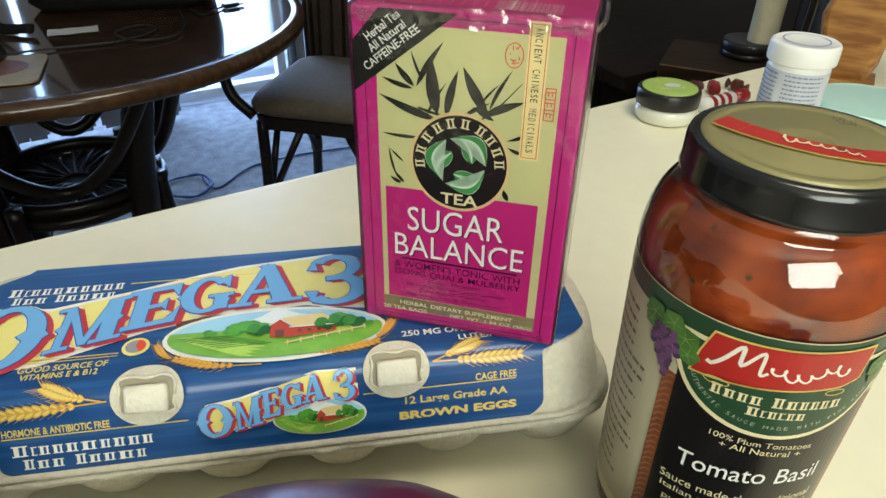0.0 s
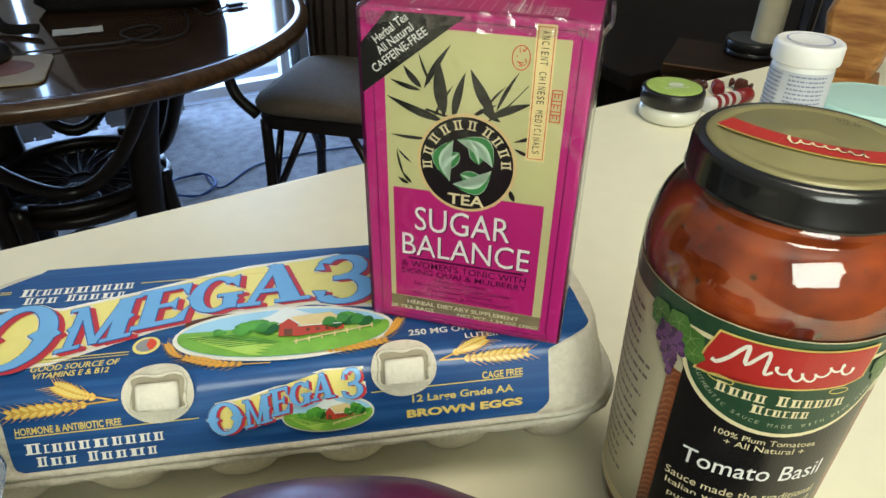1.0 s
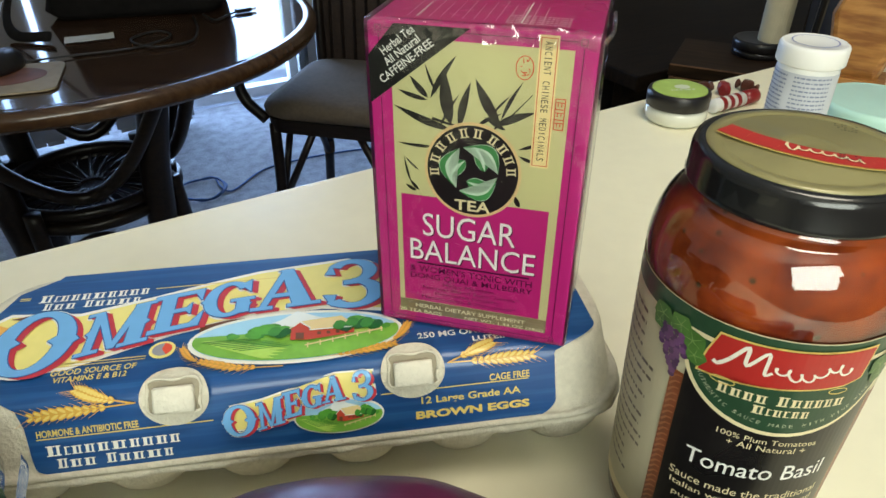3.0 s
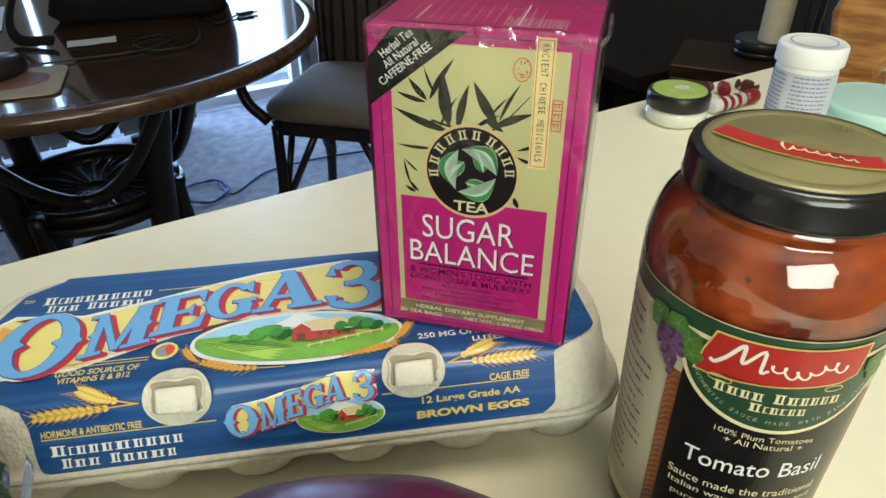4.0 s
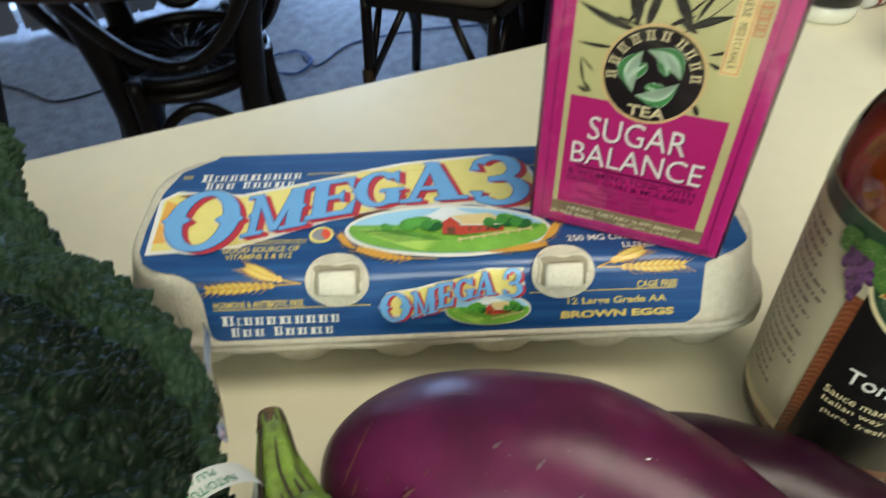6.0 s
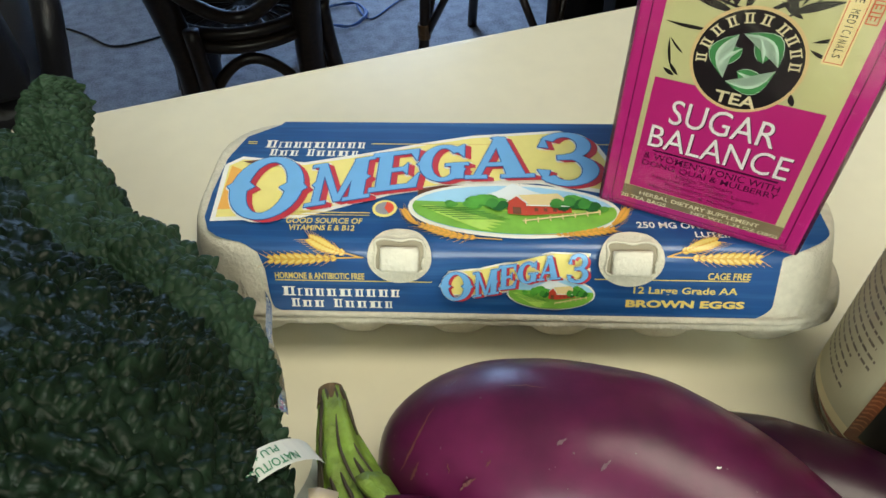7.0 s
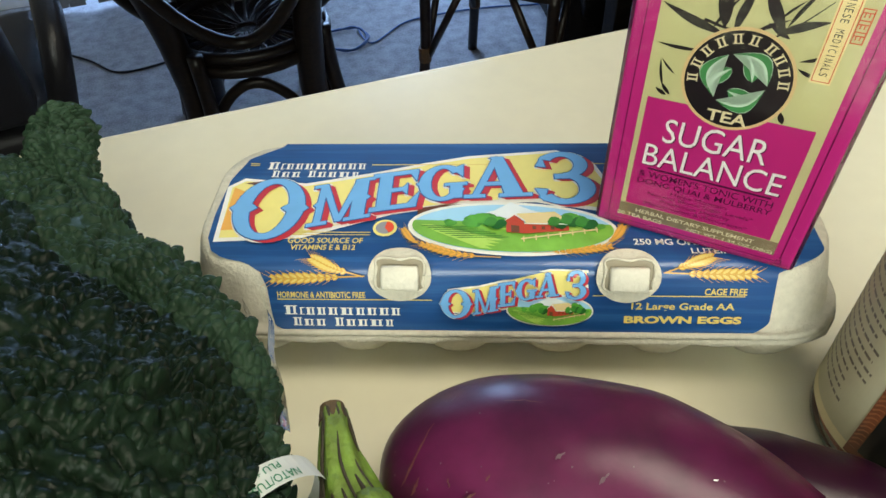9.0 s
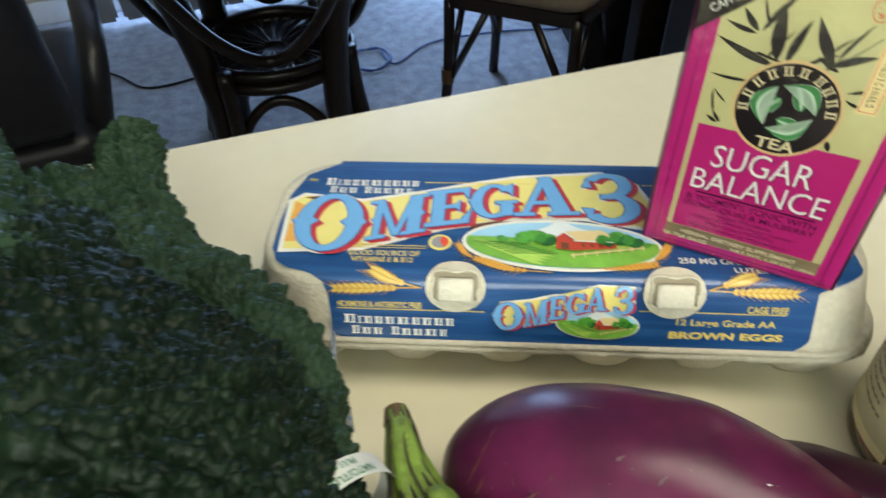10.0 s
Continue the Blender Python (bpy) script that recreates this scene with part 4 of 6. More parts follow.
# black corner flash
tea_print("corner_flash", [[(W0 + 0.0002, 1.0745), (W0 + 0.0002, 1.0935), (0.0060, 1.1060), (0.0350, 1.1060)]], BLACK, 3)
for body, u, v, ln_ in (("Herbal Tea", 0.0072, 1.1000, 0.0160), ("All Natural", 0.0088, 1.0962, 0.0170), ("CAFFEINE-FREE", 0.0104, 1.0922, 0.0262)):
    tw(body, u - ln_ / 2, v - 0.0016, u + ln_ / 2, v + 0.0016, WHITE, 4, 0.01, 38.5)
# cream strip and red seals
tea_print("strip", [rect(0.0600, 1.0545, 0.0672, 1.1058)], STRIP, 3)
tea_print("strip_line", [rect(0.0606, 1.0553, 0.0609, 1.1050), rect(0.0663, 1.0553, 0.0666, 1.1050), rect(0.0609, 1.0553, 0.0663, 1.0556), rect(0.0609, 1.1047, 0.0663, 1.1050)], SEALR, 4)
for i, ch in enumerate("ANCIENT CHINESE MEDICINALS"):
    if ch != " ":
        v = 1.1030 - i * 0.00179
        w = 0.00015 if ch == "I" else 0.00062
        tw(ch, 0.0636 - w, v - 0.0013, 0.0636 + w, v + 0.0013, BLACK, 4, 0.0, -90)
rs = random.Random(3)
sealm = ring(0.0555, 1.0935, 0.0034, 0.0046, 0.0004, 24)
for i in range(9):
    a, b = rs.uniform(-0.0022, 0.0022), rs.uniform(-0.003, 0.003)
    sealm += stroke([(0.0555 + a, 1.0935 + b), (0.0555 + a + rs.uniform(-0.002, 0.002), 1.0935 + b + rs.uniform(-0.002, 0.002))], 0.0004, 0.0004, 2)
sx0, sx1, sz0, sz1 = 0.0675, 0.0714, 1.0708, 1.0832
sealm += [rect(sx0, sz0, sx0 + 0.0004, sz1), rect(sx1 - 0.0004, sz0, sx1, sz1)]
for i in range(10):
    v = sz0 + (sz1 - sz0) * i / 9.3
    sealm += [rect(sx0 + 0.0004, v, sx1 - 0.0004, v + 0.0004)] if i % 3 != 1 else [rect(sx0 + 0.001, v, sx0 + 0.0014, v + 0.0014), rect(sx1 - 0.0016, v, sx1 - 0.0012, v + 0.0014)]
tea_print("red_seal", sealm, SEALR, 3)
# top face: pale fine print


def FTOP(u, v, h):
    return Vector((u, v, TH + h))


lay("top_panel", [rect(0.004, 0.006, 0.073, 0.052)], MAGENTA2, tea, FTOP, 0.0003)
lay("top_rule_print", [rect(0.0085 + 0.0042 * i, 0.009, 0.0088 + 0.0042 * i, 0.034 + 0.003 * (i % 3)) for i in range(13)] + [b for i in range(5) for b in bars(0.046, 0.008 + 0.0026 * i, 0.070, 0.0092 + 0.0026 * i, (1, 2, 1, 3, 1, 2, 2, 1, 2))], ink("pale_pink", (0.8, 0.5, 0.62)), tea, FTOP, 0.0005)
lay("top_bar", [rect(0.012, 0.0085, 0.0126, 0.032), rect(0.0515, 0.0085, 0.0522, 0.040)], WHITE, tea, FTOP, 0.0006)
# shrink wrap: a slightly puckered clear skin
WRAP = film_mat("shrink_wrap", (1, 1, 1), 0.055, 0.09, 0.35)
WRAPC = film_mat("shrink_wrap_fold", (0.96, 0.96, 0.97), 0.16, 0.16, 0.8)
bm = newbox(W0 - 0.0012, W1 + 0.0014, -0.0014, TD + 0.0014, 0.0004, TH + 0.0016, bev=0.0022, seg=2)
wr = part("shrink_wrap", bm, WRAP, tea, "clear glossy shrink wrap")
rs = random.Random(8)
bm = bmesh.new()
for i in range(34):
    u = W0 + (W1 - W0) * i / 33
    z = TH + 0.0017 + 0.0007 * math.sin(i * 1.9) + rs.uniform(0, 0.0006)
    y = -0.0012 + rs.uniform(-0.0005, 0.0004)
    if i:
        bm.faces.new([bm.verts.new(p) for p in ((pu, py, pz), (u, y, z), (u, y - 0.0006, TH - 0.004 - 0.0012 * math.sin(i * 0.8)), (pu, py - 0.0006, TH - 0.004 - 0.0012 * math.sin(i * 0.8 - 0.8)))])
    pu, py, pz = u, y, z
part("seam", bm, WRAPC, tea)
part("corner_fold", tube([(W1 + 0.0012, -0.0012, TH - 0.002), (W1 + 0.0034, 0.0016, TH + 0.001), (W1 + 0.0036, 0.01, TH + 0.0014), (W1 + 0.0030, 0.03, TH + 0.0012)], 0.0008, 6), WRAPC, tea)

# ---- sauce jar ----
JX, JY, JR = 0.1352, 0.2934, 0.0447
jar = thing("sauce_jar", pose(JX, JY, COUNTER), "glass jar of tomato sauce with printed label and black-rimmed lid", "jar")
SAUCE = mat("tomato_sauce", (0.40, 0.045, 0.008), 0.5, var=0.0, spec=0.2)
nt = SAUCE.node_tree
n, ln = nt.nodes, nt.links
co, t1, t2, cr, cr2, mx = n.new("ShaderNodeTexCoord"), n.new("ShaderNodeTexNoise"), n.new("ShaderNodeTexVoronoi"), n.new("ShaderNodeValToRGB"), n.new("ShaderNodeValToRGB"), n.new("ShaderNodeMix")
t1.inputs["Scale"].default_value, t1.inputs["Detail"].default_value = 60, 6
t2.inputs["Scale"].default_value = 130
cr.color_ramp.elements[0].color, cr.color_ramp.elements[1].color = (0.13, 0.015, 0.003, 1), (0.42, 0.080, 0.012, 1)
cr.color_ramp.elements[0].position, cr.color_ramp.elements[1].position = 0.35, 0.65
cr2.color_ramp.elements[0].color, cr2.color_ramp.elements[1].color = (1, 1, 1, 1), (0, 0, 0, 1)
cr2.color_ramp.elements[0].position, cr2.color_ramp.elements[1].position = 0.10, 0.2
mx.data_type = "RGBA"
mx.inputs["B"].default_value = (0.06, 0.03, 0.008, 1)
for t in (t1, t2):
    ln.new(co.outputs["Object"], t.inputs["Vector"])
ln.new(t1.outputs["Fac"], cr.inputs["Fac"])
ln.new(t2.outputs["Distance"], cr2.inputs["Fac"])
ln.new(cr.outputs["Color"], mx.inputs["A"])
mul = n.new("ShaderNodeMath")
mul.operation = "MULTIPLY"
thin = n.new("ShaderNodeValToRGB")
thin.color_ramp.elements[0].position, thin.color_ramp.elements[1].position = 0.47, 0.54
t3 = n.new("ShaderNodeTexNoise")
t3.inputs["Scale"].default_value = 45
ln.new(co.outputs["Object"], t3.inputs["Vector"])
ln.new(t3.outputs["Fac"], thin.inputs["Fac"])
ln.new(cr2.outputs["Color"], mul.inputs[0])
ln.new(thin.outputs["Color"], mul.inputs[1])
ln.new(mul.outputs[0], mx.inputs["Factor"])
ln.new(mx.outputs["Result"], n["Principled BSDF"].inputs["Base Color"])


def body_r(z):
    """The jar narrows slightly towards its foot."""
    return 0.0424 + (JR - 0.0424) * min(1.0, max(0.0, (z - 0.01) / 0.11))


shoulder = [(0.0365, 0.0), (0.0400, 0.0012), (0.0418, 0.0045)] + [(body_r(z), z) for z in (0.010, 0.03, 0.06, 0.09, 0.12, 0.1335)] + [(0.0335 + 0.0117 * math.sqrt(1 - s * s), 0.1345 + 0.0275 * s) for s in (0.08, 0.2, 0.32, 0.44, 0.55, 0.66, 0.76, 0.85, 0.92, 0.97, 0.995)] + [(0.0335, 0.1635), (0.0330, 0.1662)]
part("sauce", lathe([(max(0.01, r - 0.0022), z + (0.003 if z < 0.02 else 0)) for r, z in shoulder], 64), SAUCE, jar, "chunky orange-red tomato sauce", smooth=True)
JARGLASS = film_mat("jar_glass", (0.98, 0.99, 0.98), 0.13, 0.012)
gl = part("glass", lathe(shoulder, 64, cap1=False), JARGLASS, jar, "clear jar glass", smooth=True)
gl.visible_shadow = False
LIDBLK = mat("lid_black", (0.008, 0.008, 0.009), 0.22, var=0.1, scale=90, coat=0.5)
LIDOL = mat("lid_olive", (0.25, 0.225, 0.10), 0.34, metal=0.12, var=0.12, scale=80, coat=0.3)
lid = part("lid", lathe([(0.0345, 0.1655), (0.0366, 0.1656), (0.0371, 0.1665), (0.0366, 0.1676), (0.0365, 0.1755), (0.0358, 0.1778), (0.0340, 0.1787), (0.0325, 0.1785)], 72), LIDBLK, jar, "glossy black metal lid rim", smooth=True)
part("lid_panel", lathe([(0.0326, 0.1782), (0.0322, 0.1789), (0.0285, 0.1792), (0.0275, 0.1786), (0.0268, 0.1790), (0.010, 0.1792), (0.0092, 0.1796), (0.0070, 0.1792)], 72), LIDOL, lid, "olive gold lid top", smooth=True)


def FLID(u, v, h):
    return Vector((u, v, 0.1797 + h))


DKGREEN = ink("label_green", (0.020, 0.062, 0.030), var=0.15)
LCREAM = mat("label_cream", (0.56, 0.52, 0.36), 0.5, var=0.1, scale=60)
LRED = ink("label_red", (0.42, 0.025, 0.02))
ROPE = ink("rope", (0.2, 0.055, 0.02), var=0.4)


def turned(poly, deg):
    c_, s_ = math.cos(radians(deg)), math.sin(radians(deg))
    return [(x * c_ - y * s_, x * s_ + y * c_) for x, y in poly]


bandline = [(-0.0215, 0.0165), (-0.0172, 0.0085), (-0.0108, 0.0000), (-0.0020, -0.0085), (0.0080, -0.0145), (0.0160, -0.0172)]
lay("lid_banner_edge", stroke(bandline, 0.0098, 0.0098), GOLD, lid, FLID, 0.0001)
lay("lid_banner", stroke(bandline, 0.0086, 0.0086), LRED, lid, FLID, 0.0004)
scrawl = [(-0.0110 + 0.0240 * i / 47 + 0.0007 * math.sin(i * 0.9 + 1.6), 0.0004 + 0.0014 * math.sin(i * 0.9) + (0.0016 if i < 8 else 0.0) * math.sin(i * 0.8)) for i in range(48)]
lay("lid_script", [[(x - 0.0015, y - 0.0075) for x, y in turned(q, -40)] for q in stroke(scrawl, 0.0008, 0.0008, 1)], CREAM, lid, FLID, 0.0007)
rs = random.Random(6)
code = [rect(0.006 + i * 0.0011, 0.0155 + j * 0.0016, 0.0067 + i * 0.0011, 0.0161 + j * 0.0016) for j in range(4) for i in range(7) if rs.random() < 0.75] + [rect(0.0085 + i * 0.0011, -0.0085 + j * 0.0015, 0.0092 + i * 0.0011, -0.0079 + j * 0.0015) for j in range(3) for i in range(6) if rs.random() < 0.75]
lay("stamped_code", [turned(q, -35) for q in code], BLACK, lid, FLID, 0.0009)


def FJ(u, v, h):
    th = u / JR + radians(-107)
    r = body_r(v - COUNTER) + 0.0003 + h
    return Vector((r * math.cos(th), r * math.sin(th), v - COUNTER))



def jar_print(name, shapes, m, k, label="", parent=None):
    return lay(name, shapes, m, parent or jl, FJ, 0.00012 * k, label, du=0.0022, dv=0.008)


def ju(th):
    return radians(th + 107) * JR


jl = lay("label", [rect(-0.125, 0.914, 0.125, 1.0325)], LCREAM, jar, FJ, 0.0, "cream, black and green printed paper label", du=0.0022, dv=0.008)
jar_print("label_band", [rect(-0.1249, 1.0238, 0.1249, 1.0324)], DKGREEN, 1)
jar_print("label_band_line", [rect(-0.1249, 1.0322, 0.1249, 1.0327), rect(-0.1249, 0.9143, 0.1249, 0.9200)], CREAM, 1)
jar_print("label_panel", [rect(-0.0322, 0.9145, 0.0352, 1.0230)], BLACK, 2)
jar_print("rope_border", [rect(-0.0374, 0.9205, -0.0322, 1.0040), rect(0.0352, 0.9205, 0.0404, 1.0040), rect(-0.0374, 0.9150, 0.0404, 0.9205)], ROPE, 2)
jar_print("rope_twist", [q for i in range(26) for q in stroke([(-0.0370, 0.9215 + i * 0.0031), (-0.0348, 0.9245 + i * 0.0031), (-0.0327, 0.9250 + i * 0.0031)], 0.0009, 0.0006, 2)], ink("rope_light", (0.34, 0.12, 0.05)), 3)
arch = [(-0.0335, 1.0235)] + [(0.0015 + 0.0345 * math.cos(a), 1.0185 + 0.0266 * math.sin(a)) for a in [math.pi * (1 + i / 24) for i in range(25)]] + [(0.0365, 1.0235)]
jar_print("arch_edge", [grow(arch, 0.0018)], CREAM, 3)
jar_print("arch", [arch], DKGREEN, 4)
red = [(-0.0280, 1.0105), (-0.020, 1.0126), (0.0, 1.0134), (0.018, 1.0148), (0.0235, 1.0170), (0.0250, 1.0296), (0.012, 1.0288), (-0.005, 1.0285), (-0.0235, 1.0285), (-0.0262, 1.0200)]
jar_print("banner_edge", [grow(red, 0.0007)], GOLD, 5)
jar_print("banner", [red], LRED, 6)
# maker's script and names as plain strokes and bars
SCRIPT = ink("script", (0.8, 0.76, 0.66))
jar_print("script_stroke", stroke([(-0.0240, 1.0172), (-0.0222, 1.0168), (-0.0190, 1.0205), (-0.0145, 1.0272), (-0.0140, 1.0195), (-0.0085, 1.0268), (-0.0082, 1.0180), (-0.0060, 1.0192)], 0.0016, 0.0010), SCRIPT, 7)
wave = []
for i in range(64):
    t = i / 63
    dip = 0.0026 * (math.exp(-((t - 0.30) / 0.06) ** 2) + math.exp(-((t - 0.46) / 0.06) ** 2))
    rise = 0.0022 * (math.exp(-((t - 0.70) / 0.05) ** 2) + math.exp(-((t - 0.80) / 0.05) ** 2))
    wave.append((-0.0062 + 0.0250 * t + 0.0010 * math.sin(2 * math.pi * 6.5 * t + 1.6), 1.0203 + 0.0008 * t + 0.0014 * math.sin(2 * math.pi * 6.5 * t) - dip + rise))
jar_print("script_wave", stroke(wave, 0.0008, 0.0008, 1), SCRIPT, 7)
jar_print("script_loop", ring(-0.0195, 1.0103, 0.0042, 0.0016, 0.0004) + ring(0.0165, 1.0125, 0.0034, 0.0014, 0.0004), GOLD, 7)
jar_print("name_bar", serif_bars(-0.0208, 1.0050, 0.0212, 1.0094, (1, 1, 0.9, 1, 0, 1, 1, 0.8, 0.8, 0.8, 1), (0, 5)), CREAM, 5)
jar_print("name_bar", serif_bars(-0.0085, 1.0000, 0.0105, 1.0038, (1.1, 0.5, 0.8, 0.6, 0.7, 0.8), (0,)), CREAM, 5)


def arc_word(body, a0, a1, ru, rv, size, m, k):
    sh = []
    for i, ch in enumerate(body):
        if ch == " ":
            continue
        a = radians(a0 + (a1 - a0) * i / (len(body) - 1))
        u, v = 0.0015 + ru * math.cos(a), 1.0185 + rv * math.sin(a)
        w = size * (0.14 if ch == "I" else 0.38 if ch != "W" and ch != "M" else 0.5)
        sh.append(letters(ch, u - w, v - size / 2, u + w, v + size / 2, 0.0, 0, math.degrees(math.atan2(rv * math.cos(a), -ru * math.sin(a)))))
    jar_print("lettering", sh, m, k)


arc_word("AUTHENTIC SAUCE MADE WITH FINE WINE", 203, 337, 0.0312, 0.0228, 0.0016, ink("sage", (0.4, 0.44, 0.3)), 5)


def jw(body, u0, v0, u1, v1, m, k=4, fat=0.0, slope=0.0):
    jar_print("lettering", [letters(body, u0, v0, u1, v1, fat, slope)], m, k)


jw("100% Plum Tomatoes", -0.0165, 0.9856, 0.0180, 0.9882, CREAM, 4, 0.0, -0.03)
jw("+ All Natural +", -0.0125, 0.9818, 0.0150, 0.9846, CREAM, 4, 0.0, -0.03)
jw("Tomato Basil", -0.0245, 0.9665, 0.0265, 0.9745, WHITE, 4, 0.004, 0.03)
jw("Sauce made the traditional", -0.0285, 0.9555, 0.0290, 0.9595, CREAM)
jw("Italian way using wine and", -0.0275, 0.9495, 0.0290, 0.9535, CREAM)
jw("pure, fresh ingredients", -0.0255, 0.9435, 0.0250, 0.9475, CREAM)
# side panel small print as bars
rs = random.Random(11)
sp = []
for i in range(17):
    v = 1.0150 - i * 0.0052
    u, end = -0.094, -0.0445 - (0.010 if i < 4 else rs.uniform(0, 0.012))
    while u < end:
        w = rs.uniform(0.0012, 0.0046)
        sp.append(rect(u, v, min(u + w, end), v + 0.0015))
        u += w + 0.0009
jar_print("small_print", sp, ink("small_print", (0.16, 0.13, 0.1)), 1)
# grapes and vine leaves
rs = random.Random(5)
lf = []
vein = []
for u, v, r in ((-0.0455, 1.0232, 0.0040), (-0.0372, 1.0238, 0.0040), (-0.0318, 1.0205, 0.0042), (-0.0300, 1.0150, 0.0036), (-0.0462, 1.0195, 0.0028), (-0.0405, 1.0200, 0.0030), (0.0310, 1.0200, 0.0040), (0.0325, 1.0150, 0.0034)):
    tilt = 60 * u / r
    lf.append([(u + r * (1 + 0.22 * math.cos(5 * a) + 0.10 * math.cos(15 * a + tilt)) * math.cos(a + tilt), v + 0.9 * r * (1 + 0.22 * math.cos(5 * a) + 0.10 * math.cos(15 * a + tilt)) * math.sin(a + tilt)) for a in [2 * math.pi * i / 45 for i in range(45)]])
    for q in range(5):
        w = 2 * math.pi * q / 5 + tilt
        vein += stroke([(u, v), (u + 0.85 * r * math.cos(w), v + 0.8 * r * math.sin(w))], 0.00035, 0.00015, 2)
jar_print("vine_leaf", lf, ink("vine", (0.06, 0.15, 0.03), var=0.6), 7)
jar_print("vine_vein", vein, ink("vine_vein", (0.20, 0.32, 0.10)), 8)
gr = []
for row in range(11):
    wide = max(1, 5 - abs(row - 3) // 2 - row // 5)
    for i in range(wide):
        gr.append((-0.0398 + (i - (wide - 1) / 2) * 0.0024 + 0.0003 * row + rs.uniform(-0.0004, 0.0004), 1.0195 - row * 0.0018))
jar_print("grape", [ellipse(u, v, 0.00145, 0.0014, 12) for u, v in gr[::2]], ink("grape", (0.07, 0.025, 0.09), var=0.4), 8)
jar_print("grape", [ellipse(u, v, 0.00145, 0.0014, 12) for u, v in gr[1::2]], ink("grape_light", (0.13, 0.05, 0.15), var=0.4), 9)

# ---- eggplants ----
EGG = mat("eggplant_skin", (0.088, 0.008, 0.043), 0.30, var=0.55, scale=34, coat=0.0, spec=0.36, big=(0.018, 0.003, 0.013), bump=0.08, bscale=160)
STEMG = mat("eggplant_stem", (0.18, 0.30, 0.04), 0.6, var=0.4, scale=120, bump=0.8, bscale=260, big=(0.085, 0.105, 0.020))
STEMB = mat("stem_scar", (0.10, 0.065, 0.03), 0.8, var=0.4, scale=200, bump=0.5)
PALE = mat("calyx_pale", (0.5, 0.42, 0.3), 0.5, var=0.3, scale=80)


EGGD = mat("eggplant_skin_dark", (0.024, 0.003, 0.014), 0.3, var=0.5, scale=34, spec=0.35, big=(0.013, 0.002, 0.010), bump=0.08, bscale=160)


def eggplant(name_label, pts, radius, seed=1, skin=EGG):
    P0 = Vector(pts[0])
    t = thing("eggplant", pose(P0.x, P0.y, COUNTER), name_label, "eggplant", "eggplants on the counter")
    loc = [Vector(p) - Vector((P0.x, P0.y, COUNTER)) for p in pts]
    bm = tube(loc, radius, 40, k=10)
    for v in bm.verts:
        v.co += Vector((1, 1, 1)) * 0.0011 * noise.noise(v.co * 38 + Vector((seed, 0, 0)))
    part("body", bm, skin, t, smooth=True)
    return t, P0


def bulb(t):
    """Round blossom end, full belly, slow taper to the neck."""
    end = math.sqrt(max(0.0, 1 - (1 - min(1, t / 0.27)) ** 2.0))
    tail = math.sqrt(max(0.0, 1 - max(0, (t - 0.93) / 0.07) ** 2))
    return max(0.0008, end * tail * (0.0390 - 0.014 * max(0, t - 0.35)))


A_AXIS = [(-0.0930, 0.2225, 0.9440), (-0.067, 0.2365, 0.9470), (-0.035, 0.2375, 0.9480), (-0.006, 0.2325, 0.9480), (0.018, 0.2205, 0.9470), (0.039, 0.2030, 0.9450), (0.057, 0.1800, 0.9420), (0.069, 0.1500, 0.9380), (0.076, 0.1150, 0.9350), (0.079, 0.080, 0.9340)]
ea, eo = eggplant("long glossy purple eggplant with pale scuffs", A_AXIS, bulb)


def slim(t):
    return max(0.0008, math.sqrt(max(0, 1 - (1 - min(1, t / 0.14)) ** 2)) * math.sqrt(max(0, 1 - max(0, (t - 0.9) / 0.1) ** 2)) * 0.0265)


eb, bo = eggplant("slim dark purple eggplant lying behind another", [(0.005, 0.252, 0.927), (0.030, 0.2465, 0.927), (0.054, 0.2430, 0.927), (0.079, 0.2340, 0.927), (0.104, 0.2130, 0.927), (0.122, 0.183, 0.927), (0.131, 0.145, 0.927), (0.134, 0.11, 0.927)], slim, 4, EGGD)

part("blossom_scar", tube([(-0.0004, 0.0001, 0.0272), (0.0016, -0.0004, 0.0272)], lambda t: 0.0042 - 0.001 * t, 14, k=2), STEMB, eb, "small brown blossom scar")


def stout(t):
    return max(0.0008, (0.023 + 0.015 * min(1, t / 0.3) ** 0.7) * math.sqrt(max(0, 1 - max(0, (t - 0.8) / 0.2) ** 2)))


ec, o = eggplant("purple eggplant with a curved green stem and calyx", [(-0.0915, 0.2135, 0.948), (-0.085, 0.186, 0.946), (-0.070, 0.155, 0.940), (-0.052, 0.118, 0.938), (-0.038, 0.075, 0.938)], stout, 7)
base = Vector((o.x, o.y, COUNTER))
stem = [Vector(p) - base for p in ((-0.1155, 0.255, 0.958), (-0.1125, 0.246, 0.960), (-0.1080, 0.233, 0.958), (-0.1015, 0.219, 0.954), (-0.096, 0.208, 0.951))]
bm = tube(stem, lambda t: 0.0050 + 0.0137 * t ** 2.2, 40, k=10)
for i, v in enumerate(bm.verts):
    c_ = stem[min(4, (i // 40) // 10)].lerp(stem[min(4, (i // 40) // 10 + 1)], (i // 40) % 10 / 10)
    v.co = c_ + (v.co - c_) * (1 + 0.10 * math.sin((i % 40) / 40 * 2 * math.pi * 6) + 0.10 * noise.noise(v.co * 160))
st = part("stem", bm, STEMG, ec, "ribbed bright green stem", smooth=True)
part("stem_end", tube([stem[0] + Vector((-0.0008, 0.0022, 0.0006)), stem[0] + Vector((0.0012, -0.0045, 0.0004))], lambda t: 0.0047 + 0.0012 * t, 16, k=2), STEMB, st, "dry brown cut end")
STREAK = mat("stem_streak", (0.045, 0.035, 0.02), 0.7, var=0.4, scale=200)
